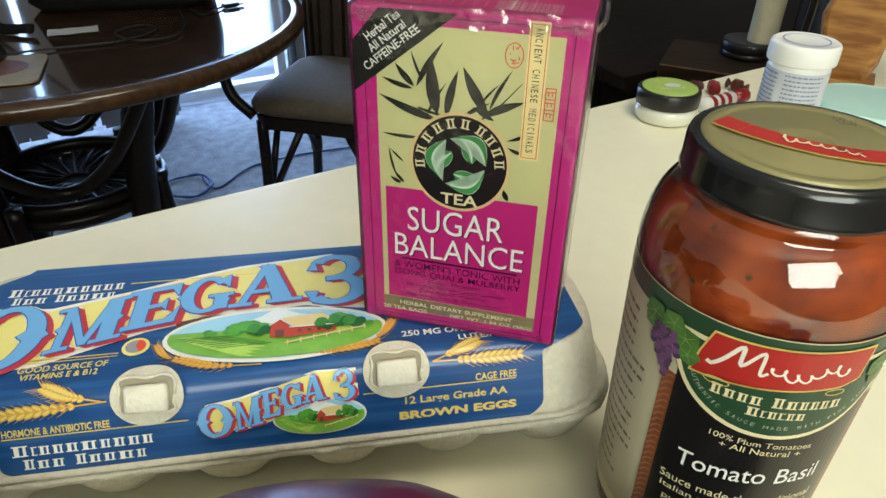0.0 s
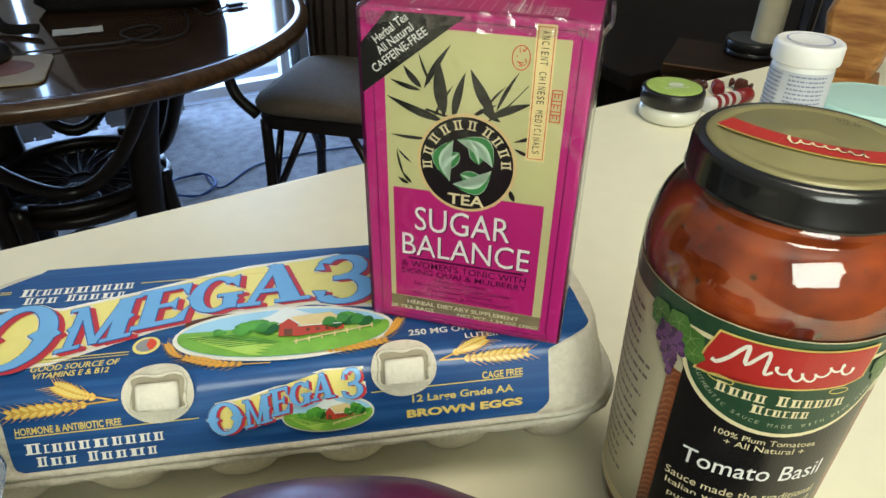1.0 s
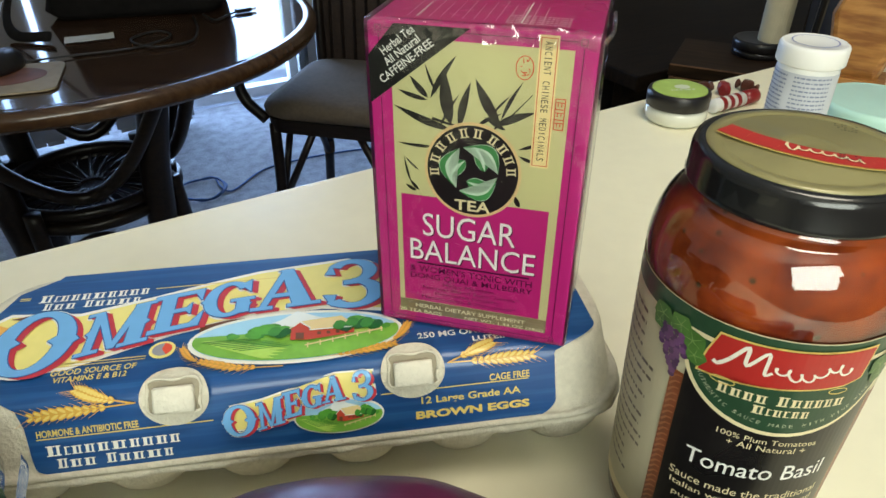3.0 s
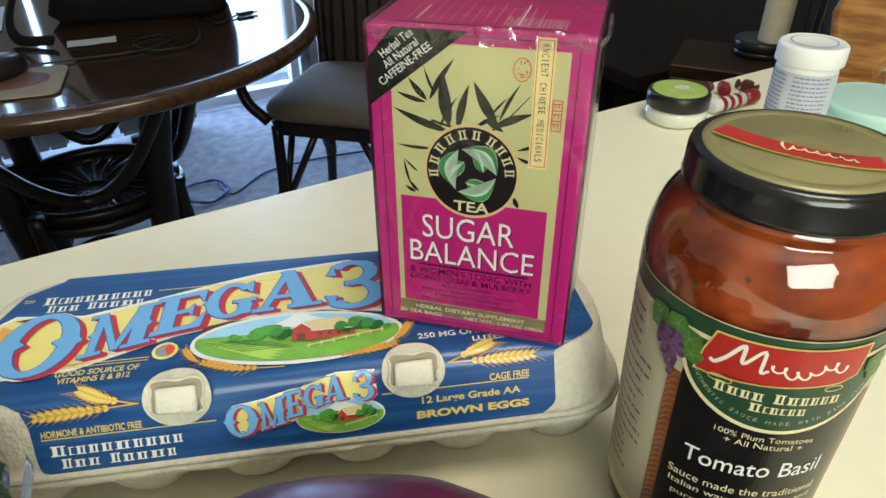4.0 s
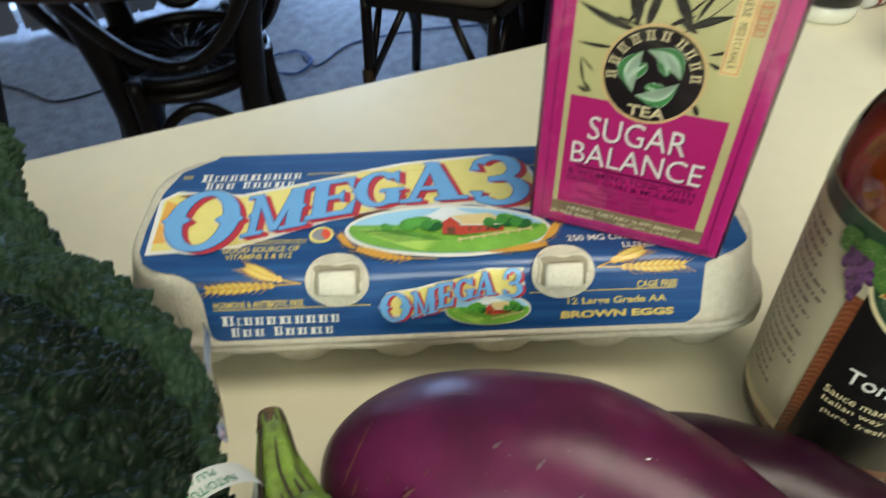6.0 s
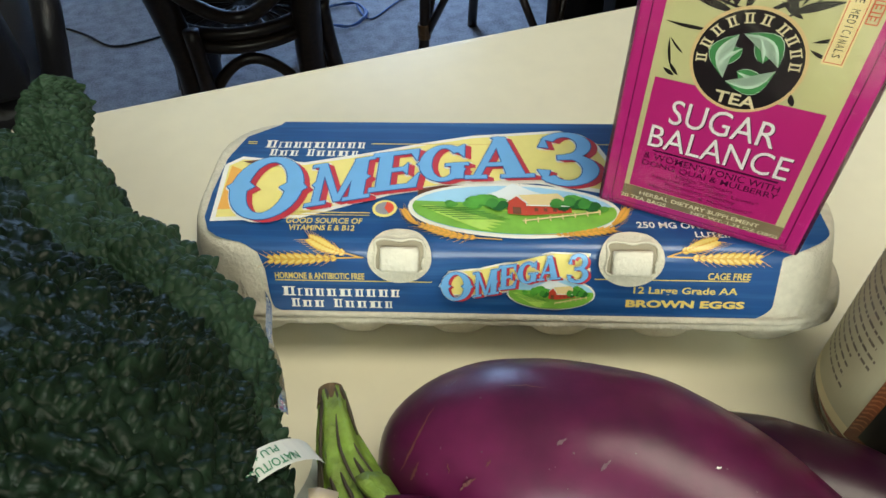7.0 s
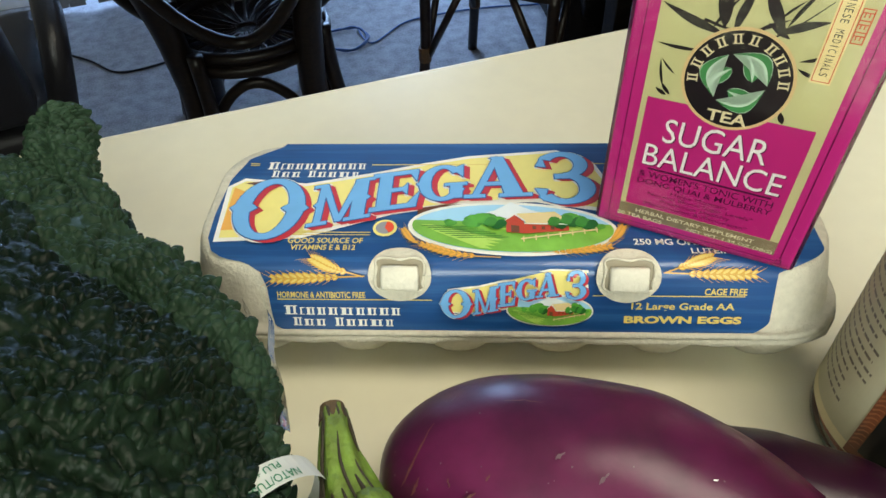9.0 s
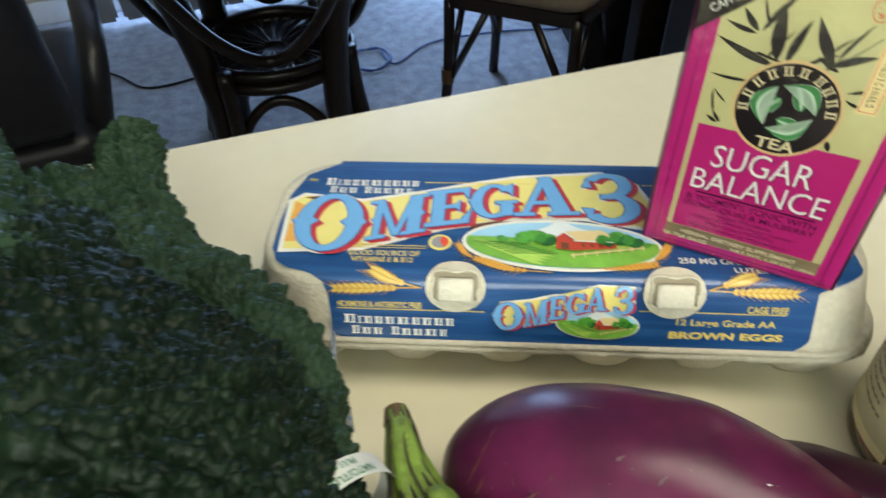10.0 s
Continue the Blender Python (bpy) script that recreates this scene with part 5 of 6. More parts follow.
for a0, t0, t1, w in ((60, 0.45, 0.95, 0.0009), (95, 0.30, 0.9, 0.0006), (130, 0.5, 0.98, 0.0010), (35, 0.15, 0.7, 0.0007), (160, 0.05, 0.45, 0.0008), (80, 0.65, 0.9, 0.0008), (20, 0.5, 0.95, 0.0010), (110, 0.02, 0.24, 0.0007), (70, 0.0, 0.18, 0.0008), (45, 0.03, 0.30, 0.0006), (145, 0.0, 0.16, 0.0008), (115, 0.6, 0.97, 0.0012), (50, 0.7, 0.99, 0.0014)):
    pts = []
    for i in range(7):
        t = t0 + (t1 - t0) * i / 6
        x = t * 4
        k_ = min(3, int(x))
        c = stem[k_].lerp(stem[k_ + 1], x - k_)
        d = (stem[k_ + 1] - stem[k_]).normalized()
        s1 = d.cross(Vector((0, 0, 1))).normalized()
        s2 = s1.cross(d)
        a = radians(a0 + 6 * math.sin(9 * t))
        pts.append(c + (s1 * math.cos(a) + s2 * math.sin(a)) * ((0.0050 + 0.0137 * t ** 2.2) * 1.02))
    part("streak", tube(pts, lambda t: w * math.sin(math.pi * (0.1 + 0.8 * t)), 6, k=2), STREAK, st, "dark dried streak")
for i in range(5):
    a = radians(72 * i + 20)
    d = (stem[4] - stem[3]).normalized()
    s1 = d.cross(Vector((0, 0, 1))).normalized()
    s2 = d.cross(s1)
    rad = s1 * math.cos(a) + s2 * math.sin(a)
    pts = [stem[3] + rad * 0.0125, stem[4] + rad * 0.0195 + d * 0.002, stem[4] + rad * 0.0245 + d * 0.014, stem[4] + rad * 0.029 + d * 0.026]
    part("calyx_lobe", tube(pts, lambda t: 0.0085 * (1 - t) ** 0.6 + 0.0006, 8, k=5, squash=0.4), STEMG if i % 2 else PALE, ec, smooth=True)
SCUFF = mat("skin_scuff", (0.11, 0.032, 0.032), 0.5, var=0.3, scale=300)
GREYSC = mat("skin_scar", (0.11, 0.055, 0.075), 0.5, var=0.4, scale=300)
AP = smooth_path([Vector(p) - Vector((eo.x, eo.y, COUNTER)) for p in A_AXIS], 12)


def on_skin(t, deg, h=0.0005):
    """A place on the long eggplant: t along it, deg round it from its top towards the far side."""
    x = t * (len(AP) - 1)
    i = min(len(AP) - 2, int(x))
    p = AP[i].lerp(AP[i + 1], x - i)
    d = (AP[i + 1] - AP[i]).normalized()
    side = d.cross(Vector((0, 0, 1))).normalized()
    up = side.cross(d)
    r = bulb(t) + h + 0.0004
    return p + (up * math.cos(radians(deg)) - side * math.sin(radians(deg))) * r


rs = random.Random(17)
for t0, d0, t1, d1, w, m_ in ((0.035, -10, 0.10, 12, 0.0011, SCUFF), (0.04, -22, 0.06, -14, 0.0012, SCUFF), (0.10, -42, 0.135, -36, 0.0014, SCUFF), (0.19, -55, 0.215, -56, 0.0022, SCUFF), (0.23, -18, 0.24, -14, 0.0018, GREYSC), (0.285, -26, 0.295, -20, 0.0012, GREYSC), (0.17, 14, 0.215, 12, 0.0005, SCUFF), (0.42, -4, 0.425, -2, 0.0008, WHITE), (0.375, 30, 0.385, 28, 0.0012, GREYSC), (0.34, -40, 0.36, -30, 0.0013, GREYSC), (0.12, 25, 0.125, 29, 0.0008, GREYSC), (0.15, -30, 0.155, -27, 0.0010, SCUFF), (0.46, -30, 0.475, -26, 0.0013, GREYSC), (0.09, -30, 0.095, -25, 0.0010, SCUFF)):
    bm = bmesh.new()
    rows = []
    for i in range(9):
        s = i / 8
        hw = w / 2 * math.sin(math.pi * (0.08 + 0.84 * s)) * rs.uniform(0.6, 1.2)
        t, d = t0 + (t1 - t0) * s, d0 + (d1 - d0) * s + rs.uniform(-0.6, 0.6)
        c = on_skin(t, d)
        a_, b_ = on_skin(t, d + 1), on_skin(t + 0.002, d)
        e_ = ((a_ - c).normalized() if abs(t1 - t0) > 0.012 else (b_ - c).normalized())
        rows.append([c - e_ * hw, c + e_ * hw])
    loft(bm, rows, False, False, closed=False)
    part("scuff", bm, m_, ea, "pale scuff mark on the skin")
for i in range(40):
    t, d = rs.uniform(0.02, 0.5), rs.uniform(-60, 60)
    s = rs.uniform(0.0002, 0.0005)
    c = on_skin(t, d, 0.0003)
    a_, b_ = (on_skin(t, d + 1, 0.0003) - c).normalized() * s, (on_skin(t + 0.002, d, 0.0003) - c).normalized() * s
    bm = bmesh.new()
    bm.faces.new([bm.verts.new(c + a_ * math.cos(q) + b_ * math.sin(q)) for q in [0, 1.05, 2.1, 3.14, 4.2, 5.25]])
    part("speck", bm, GREYSC, ea)

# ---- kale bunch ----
# leaf light and shade put into the colour: darker copy first, lit copy second
KALE_SHADED = mat("kale_leaf", (0.009, 0.019, 0.010), 0.36, var=0.5, scale=70, spec=0.14, big=(0.0035, 0.009, 0.005), bump=0.15, bscale=500)
KALE_LIT = mat("kale_leaf_lit", (0.026, 0.052, 0.030), 0.38, var=0.5, scale=70, spec=0.14, big=(0.012, 0.028, 0.014), bump=0.15, bscale=500)
RIB = mat("kale_rib", (0.22, 0.30, 0.14), 0.5, var=0.2, scale=60)
kale = thing("kale_bunch", pose(-0.13, 0.215, COUNTER), "bunch of crinkled dark green lacinato kale tied with a paper band", "kale")
KO = Vector((-0.13, 0.215, COUNTER))


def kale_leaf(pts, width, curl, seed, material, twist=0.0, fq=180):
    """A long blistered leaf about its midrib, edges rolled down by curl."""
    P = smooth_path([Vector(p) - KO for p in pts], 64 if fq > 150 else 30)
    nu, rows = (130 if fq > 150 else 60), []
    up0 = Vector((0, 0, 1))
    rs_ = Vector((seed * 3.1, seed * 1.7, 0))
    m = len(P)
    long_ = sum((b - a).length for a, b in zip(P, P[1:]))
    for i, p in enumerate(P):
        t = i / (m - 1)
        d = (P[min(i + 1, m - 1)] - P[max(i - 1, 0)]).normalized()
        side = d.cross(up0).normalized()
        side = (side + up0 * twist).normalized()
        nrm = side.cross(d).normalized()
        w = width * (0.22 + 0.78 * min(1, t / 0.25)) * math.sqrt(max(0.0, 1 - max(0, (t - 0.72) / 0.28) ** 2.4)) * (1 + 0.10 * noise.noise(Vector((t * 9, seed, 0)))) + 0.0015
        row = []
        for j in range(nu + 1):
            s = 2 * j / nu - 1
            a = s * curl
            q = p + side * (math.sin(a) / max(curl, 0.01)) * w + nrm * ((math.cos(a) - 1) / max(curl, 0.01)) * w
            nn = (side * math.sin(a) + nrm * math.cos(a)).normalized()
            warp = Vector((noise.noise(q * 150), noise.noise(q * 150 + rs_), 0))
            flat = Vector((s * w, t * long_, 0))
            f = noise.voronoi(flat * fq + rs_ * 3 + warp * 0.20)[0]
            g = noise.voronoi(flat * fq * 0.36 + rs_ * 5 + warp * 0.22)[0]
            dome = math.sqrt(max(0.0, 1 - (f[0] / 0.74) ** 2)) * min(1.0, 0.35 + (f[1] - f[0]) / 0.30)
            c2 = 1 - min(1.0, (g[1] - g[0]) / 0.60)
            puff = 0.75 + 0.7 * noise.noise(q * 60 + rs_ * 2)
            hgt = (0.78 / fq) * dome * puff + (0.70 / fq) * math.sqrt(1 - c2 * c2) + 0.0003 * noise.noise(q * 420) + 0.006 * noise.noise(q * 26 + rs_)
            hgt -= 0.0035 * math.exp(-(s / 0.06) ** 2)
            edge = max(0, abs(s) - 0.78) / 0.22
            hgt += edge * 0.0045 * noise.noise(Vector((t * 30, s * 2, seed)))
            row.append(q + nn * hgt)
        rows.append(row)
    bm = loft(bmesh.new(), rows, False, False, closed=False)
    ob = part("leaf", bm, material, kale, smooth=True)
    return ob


kale_leaf([(-0.132, 0.206, 0.964), (-0.152, 0.236, 0.971), (-0.179, 0.268, 0.977), (-0.211, 0.296, 0.978), (-0.247, 0.316, 0.972), (-0.280, 0.330, 0.958)], 0.031, 1.05, 1, KALE_LIT, 0.08, 215)
kale_leaf([(-0.165, 0.235, 0.950), (-0.208, 0.290, 0.960), (-0.254, 0.345, 0.968), (-0.284, 0.385, 0.976), (-0.297, 0.408, 0.978), (-0.306, 0.426, 0.982)], 0.0195, 1.25, 14, KALE_LIT, 0.15, 205)
kale_leaf([(-0.160, 0.220, 0.960), (-0.212, 0.270, 0.978), (-0.264, 0.315, 0.986), (-0.302, 0.352, 0.984), (-0.334, 0.385, 0.972)], 0.034, 1.0, 15, KALE_LIT, 0.0, 185)
kale_leaf([(-0.130, 0.203, 0.966), (-0.156, 0.222, 0.984), (-0.190, 0.246, 0.994), (-0.228, 0.268, 0.994), (-0.266, 0.288, 0.984)], 0.032, 1.0, 16, KALE_SHADED, 0.0, 180)
kale_leaf([(-0.117, 0.198, 0.978), (-0.172, 0.209, 1.010), (-0.236, 0.248, 1.016), (-0.299, 0.308, 0.997), (-0.364, 0.364, 0.968)], 0.0386, 0.9, 2, KALE_SHADED, 0.0, 170)
kale_leaf([(-0.120, 0.194, 0.980), (-0.183, 0.198, 1.021), (-0.256, 0.228, 1.026), (-0.325, 0.271, 1.004), (-0.398, 0.316, 0.968)], 0.0414, 0.9, 3, KALE_SHADED, -0.05, 165)
kale_leaf([(-0.122, 0.191, 0.980), (-0.188, 0.184, 1.026), (-0.265, 0.199, 1.029), (-0.339, 0.229, 1.007), (-0.417, 0.258, 0.968)], 0.0405, 0.9, 4, KALE_SHADED, 0.05, 160)
kale_leaf([(-0.123, 0.184, 0.978), (-0.192, 0.160, 1.018), (-0.269, 0.152, 1.020), (-0.343, 0.158, 0.995), (-0.417, 0.162, 0.955)], 0.0386, 0.9, 6, KALE_SHADED, 0.0, 140)
kale_leaf([(-0.125, 0.202, 0.952), (-0.173, 0.241, 0.957), (-0.237, 0.310, 0.955), (-0.299, 0.373, 0.945), (-0.354, 0.423, 0.935)], 0.034, 0.8, 7, KALE_SHADED, 0.2, 190)
kale_leaf([(-0.128, 0.196, 0.944), (-0.220, 0.231, 0.963), (-0.308, 0.280, 0.960), (-0.381, 0.343, 0.943), (-0.443, 0.382, 0.926)], 0.046, 0.8, 8, KALE_SHADED, 0.0, 140)
kale_leaf([(-0.130, 0.192, 0.944), (-0.230, 0.199, 0.968), (-0.327, 0.218, 0.960), (-0.406, 0.244, 0.941)], 0.046, 0.8, 9, KALE_SHADED, 0.0, 140)
kale_leaf([(-0.130, 0.199, 0.940), (-0.160, 0.228, 0.944), (-0.194, 0.268, 0.941), (-0.232, 0.312, 0.931)], 0.027, 0.8, 11, KALE_SHADED, 0.25, 215)
kale_leaf([(-0.145, 0.220, 0.975), (-0.244, 0.258, 0.996), (-0.332, 0.309, 1.002), (-0.396, 0.372, 1.002), (-0.453, 0.427, 0.990)], 0.045, 0.8, 12, KALE_LIT, 0.0, 170)
for i in range(9):
    a = radians(40 * i)
    b = Vector((-0.128 + 0.010 * math.cos(a), 0.205 + 0.004 * math.cos(a), 0.940 + 0.016 * math.sin(a) * (0.6 + 0.4 * (i % 2)))) - KO
    part("stalk", tube([b, b + Vector((0.022, -0.045, -0.004)), b + Vector((0.045, -0.10, -0.010))], lambda t: 0.0048 - 0.0005 * t, 8, k=4), RIB, kale, smooth=True)
# paper band and plastic tag
BAND = mat("paper_band", (0.72, 0.74, 0.68), 0.6, var=0.06, scale=120)
bc, bd = Vector((-0.1305, 0.2105, 0.959)) - KO, Vector((-0.74, 0.67, 0.0)).normalized()
bs = bd.cross(Vector((0, 0, 1))).normalized()


def FB(u, v, h):
    a = u / 0.024
    return bc + bs * (0.024 + h) * math.sin(a) + Vector((0, 0, 1)) * (0.025 + h) * math.cos(a) + bd * v


band = lay("band", [rect(-0.062, -0.0052, 0.062, 0.0052)], BAND, kale, FB, 0.0, "white paper band with green print", du=0.004)
for body, u0, u1, v0, v1 in (("NATO/TUSC", -0.002, 0.018, -0.0042, -0.0009), ("PLU #3166", -0.004, 0.013, 0.0008, 0.0038)):
    vs_, fs_ = letters(body, u0, v0, u1, v1, 0.01, 0, 180)
    lay("lettering", [(vs_, fs_)], ink("band_green", (0.03, 0.22, 0.10)), band, FB, 0.0004)
TAGM = film_mat("bag_plastic", (0.95, 0.96, 0.97), 0.35, 0.2, 0.8)
for k, (p, q) in enumerate((((-0.1700, 0.3150, 0.946), (-0.139, 0.247, 0.948)), ((-0.1575, 0.3090, 0.946), (-0.136, 0.250, 0.946)))):
    P, Q = Vector(p) - KO, Vector(q) - KO
    bm = bmesh.new()
    rows = []
    for i in range(18):
        t = i / 17
        c = P.lerp(Q, t) + Vector((0.0008 * math.sin(9 * t + k), 0.001 * math.sin(14 * t), 0.005))
        w = 0.0010 + 0.0022 * t ** 0.7
        rows.append([c + Vector((-w, 0, -0.004)), c + Vector((0, 0.0004, 0.002 + 0.001 * math.sin(11 * t))), c + Vector((w, 0, -0.003))])
    loft(bm, rows, False, False, closed=False)
    part("plastic_strip", bm, TAGM, kale, "clear crinkled plastic strip")

# ---- small things along the counter's far edge ----
BLKPL = mat("black_plastic", (0.012, 0.011, 0.012), 0.3, var=0.15, scale=60)
WHTPL = mat("white_plastic", (0.78, 0.79, 0.78), 0.35, var=0.04, scale=60)
AQUA = mat("aqua_plastic", (0.42, 0.66, 0.60), 0.4, var=0.05, scale=40)
CLEARP = film_mat("clear_plastic", (0.9, 0.94, 0.95), 0.08, 0.1)
tub = thing("cosmetic_tub", pose(0.311, 0.733, COUNTER), "small white cream tub with a black screw lid and green label", "tub")
part("body", lathe([(0.024, 0.0), (0.0285, 0.001), (0.0305, 0.004), (0.0312, 0.010), (0.0305, 0.0145), (0.029, 0.0165)], 40), mat("tub_glass", (0.66, 0.66, 0.56), 0.15, var=0.05, coat=0.4), tub, smooth=True)
tl = part("lid", lathe([(0.0298, 0.0166), (0.0312, 0.0172), (0.0314, 0.0300), (0.0305, 0.0318), (0.0285, 0.0325), (0.0275, 0.0323)], 40), BLKPL, tub, "glossy black lid", smooth=True)
part("lid_label", lathe([(0.0275, 0.0327), (0.0268, 0.0332), (0.001, 0.0333)], 40), mat("lime_label", (0.36, 0.5, 0.12), 0.4, var=0.2, scale=60), tl, "pale green lid label")
lay("print_bar", [ellipse(0.003, 0.002, 0.008, 0.006)] + bars(-0.012, -0.008, 0.014, -0.005, (1, 2, 1, 2)), ink("pale_print", (0.6, 0.66, 0.5)), tl, lambda u, v, h: Vector((u, v, 0.0334 + h)), 0.0003)
bot = thing("supplement_bottle", pose(0.364, 0.622, COUNTER), "white plastic supplement bottle with a ribbed white cap and grey label", "bottle")
part("body", lathe([(0.021, 0.0), (0.0238, 0.0015), (0.0245, 0.006), (0.0245, 0.089), (0.0238, 0.0925), (0.0225, 0.0937)], 44), WHTPL, bot, smooth=True)
blab = lay("label", [rect(-0.065, 0.008, 0.065, 0.0890)], mat("label_grey", (0.52, 0.55, 0.62), 0.45, var=0.06, scale=60), bot, lambda u, v, h: Vector(((0.0248 + h) * math.cos(u / 0.0248 - 2.1), (0.0248 + h) * math.sin(u / 0.0248 - 2.1), v)), 0.0, "pale grey printed label", du=0.003)
rs = random.Random(21)
lines = []
for c0, c1 in ((-0.045, -0.016), (-0.010, 0.020)):
    for i in range(13):
        u, v = c0, 0.0855 - i * 0.0036
        while u < c1:
            w = rs.uniform(0.0012, 0.004)
            lines.append(rect(u, v, min(c1, u + w), v + 0.0013))
            u += w + 0.0008
lay("small_print", lines, ink("blue_grey_print", (0.2, 0.23, 0.34)), blab, lambda u, v, h: Vector(((0.0248 + h) * math.cos(u / 0.0248 - 2.1), (0.0248 + h) * math.sin(u / 0.0248 - 2.1), v)), 0.0004, du=0.003)
bm = bmesh.new()
n_ = 96
loft(bm, [[((r + (0.0004 if i % 2 and rib else 0)) * math.cos(2 * math.pi * i / n_), (r + (0.0004 if i % 2 and rib else 0)) * math.sin(2 * math.pi * i / n_), z) for i in range(n_)] for r, z, rib in ((0.0264, 0.0940, 1), (0.0268, 0.0950, 1), (0.0268, 0.1075, 1), (0.0262, 0.1096, 0), (0.0247, 0.1106, 0), (0.0240, 0.1102, 0))])
bc_ = part("cap", bm, WHTPL, bot, "ribbed white cap", smooth=True)
lay("cap_ring", ring(0, 0, 0.0185, 0.0185, 0.0012, 40), ink("blue_ring", (0.25, 0.3, 0.55)), bc_, lambda u, v, h: Vector((u, v, 0.1104 + h)), 0.0004)
aq = thing("food_container", pose(0.478, 0.662, COUNTER), "clear plastic container with an aqua snap lid", "container")
part("body", lathe([(0.040, 0.0), (0.042, 0.001), (0.047, 0.022)], 48, cap1=False), CLEARP, aq, smooth=True)
part("contents", lathe([(0.036, 0.003), (0.041, 0.016)], 40), WHTPL, aq, smooth=True)
part("lid", lathe([(0.0500, 0.0225), (0.0515, 0.024), (0.0520, 0.035), (0.0505, 0.0390), (0.047, 0.0400), (0.0455, 0.0390), (0.044, 0.0393)], 56), AQUA, aq, "pale aqua lid", smooth=True)
balm = thing("lip_balm", pose(0.386, 0.755, COUNTER + 0.0078, 0, 90, 23), "white and red lip balm tube lying on the counter", "lip balm")
part("tube", lathe([(0.0070, -0.034), (0.0075, -0.033), (0.0075, 0.012)], 20), WHTPL, balm, smooth=True)
part("cap", lathe([(0.0078, 0.0122), (0.0078, 0.033), (0.007, 0.034)], 20), mat("red_wrap", (0.22, 0.012, 0.015), 0.3, var=0.2), balm, "red cap", smooth=True)
for i in range(3):
    part("stripe", lathe([(0.0077, -0.024 + 0.011 * i), (0.0077, -0.018 + 0.011 * i)], 20, cap0=False, cap1=False), MATS["red_wrap"], balm)
rs = random.Random(31)
for i, (x, y, m_) in enumerate(((0.352, 0.790, "cocoa_wrap"), (0.372, 0.800, "cocoa_wrap"), (0.395, 0.795, "red_wrap"), (0.425, 0.800, "cocoa_wrap"))):
    wm = MATS.get(m_) or mat("cocoa_wrap", (0.08, 0.025, 0.015), 0.3, var=0.4)
    sw = thing("wrapped_sweet", pose(x, y, COUNTER, 0, 0, rs.uniform(0, 180)), "small sweet in a twisted shiny " + ("red" if m_ == "red_wrap" else "brown") + " wrapper", "sweet", "sweets on the counter")
    bm = lathe([(0.0006, -0.013), (0.0052, -0.012), (0.0018, -0.0075), (0.0068, -0.005), (0.0072, 0.004), (0.0018, 0.0075), (0.0056, 0.012), (0.0006, 0.013)], 14)
    for v in bm.verts:
        v.co = Vector((v.co.z, v.co.x, max(0, v.co.y + 0.0065 + 0.0012 * noise.noise(v.co * 300))))
    part("wrapper", bm, wm, sw, smooth=False)
# carved wooden board, pole and bottle at the end of the counter
ORW = wood("orange_wood", (0.20, 0.075, 0.015), (0.42, 0.20, 0.055), 0.4, 22, 0.2)
bd_ = thing("wooden_board", pose(0.560, 0.820, COUNTER, 0, 0, -38), "carved honey-coloured wooden board with wavy sides and notches", "wooden board")
outl = [(-0.020, 0.0), (0.035, 0.0), (0.045, 0.03), (0.047, 0.06), (0.042, 0.085), (0.048, 0.095), (0.075, 0.10), (0.085, 0.14), (0.08, 0.2), (-0.035, 0.2), (-0.040, 0.13), (-0.034, 0.10), (-0.042, 0.075), (-0.035, 0.045), (-0.028, 0.02)]
bm = bmesh.new()
loft(bm, [[(x * s, y, z * s + 0.10 * (1 - s)) for x, z in outl] for s, y in ((0.80, -0.017), (0.92, -0.0145), (1, -0.006), (1, 0.006), (0.92, 0.0145), (0.80, 0.017))])
for v in bm.verts:
    v.co.x *= 0.82
for v in bm.verts:
    v.co.z = max(v.co.z, 0.0)
part("board", bm, ORW, bd_)
# near-black strip laid on the face for the shade in a notch
part("notch_shade", newbox(0.020, 0.052, -0.0182, -0.0165, 0.118, 0.126, bev=0.0004), FOILMAT, bd_)
part("foot", newbox(-0.025, 0.04, -0.026, 0.026, 0.0, 0.010, bev=0.002), ORW, bd_)
pl = thing("plastic_bottle", pose(0.610, 0.950, COUNTER), "translucent blue-grey plastic bottle", "bottle")
part("body", lathe([(0.024, 0.0), (0.027, 0.002), (0.027, 0.14), (0.02, 0.16), (0.011, 0.168), (0.011, 0.18)], 32), mat("blue_plastic", (0.05, 0.06, 0.10), 0.25, var=0.2), pl, smooth=True)
part("cap", lathe([(0.0125, 0.18), (0.0125, 0.2)], 24), BLKPL, pl)
tw_ = thing("cardboard_tube", pose(0.560, 0.985, COUNTER), "beige cardboard tube standing on end", "tube")
part("tube_wall", lathe([(0.010, 0.0), (0.0185, 0.0), (0.019, 0.002), (0.019, 0.255), (0.0185, 0.257), (0.010, 0.257)], 32), mat("paper_cream", (0.42, 0.38, 0.27), 0.9, var=0.08, scale=70, bump=0.3), tw_, smooth=False)
kc = thing("cable_clip", pose(0.572, 0.918, COUNTER), "black metal clamp with a short stem", "clamp")
part("stem", tube([(0, 0, 0), (0.002, 0, 0.08), (0, 0.002, 0.22)], 0.005, 8), BLKPL, kc)
part("jaw", newbox(-0.014, 0.012, -0.008, 0.008, 0.085, 0.105, bev=0.003), BLKPL, kc)
part("jaw", newbox(-0.008, 0.016, -0.008, 0.008, 0.125, 0.145, bev=0.003), BLKPL, kc)

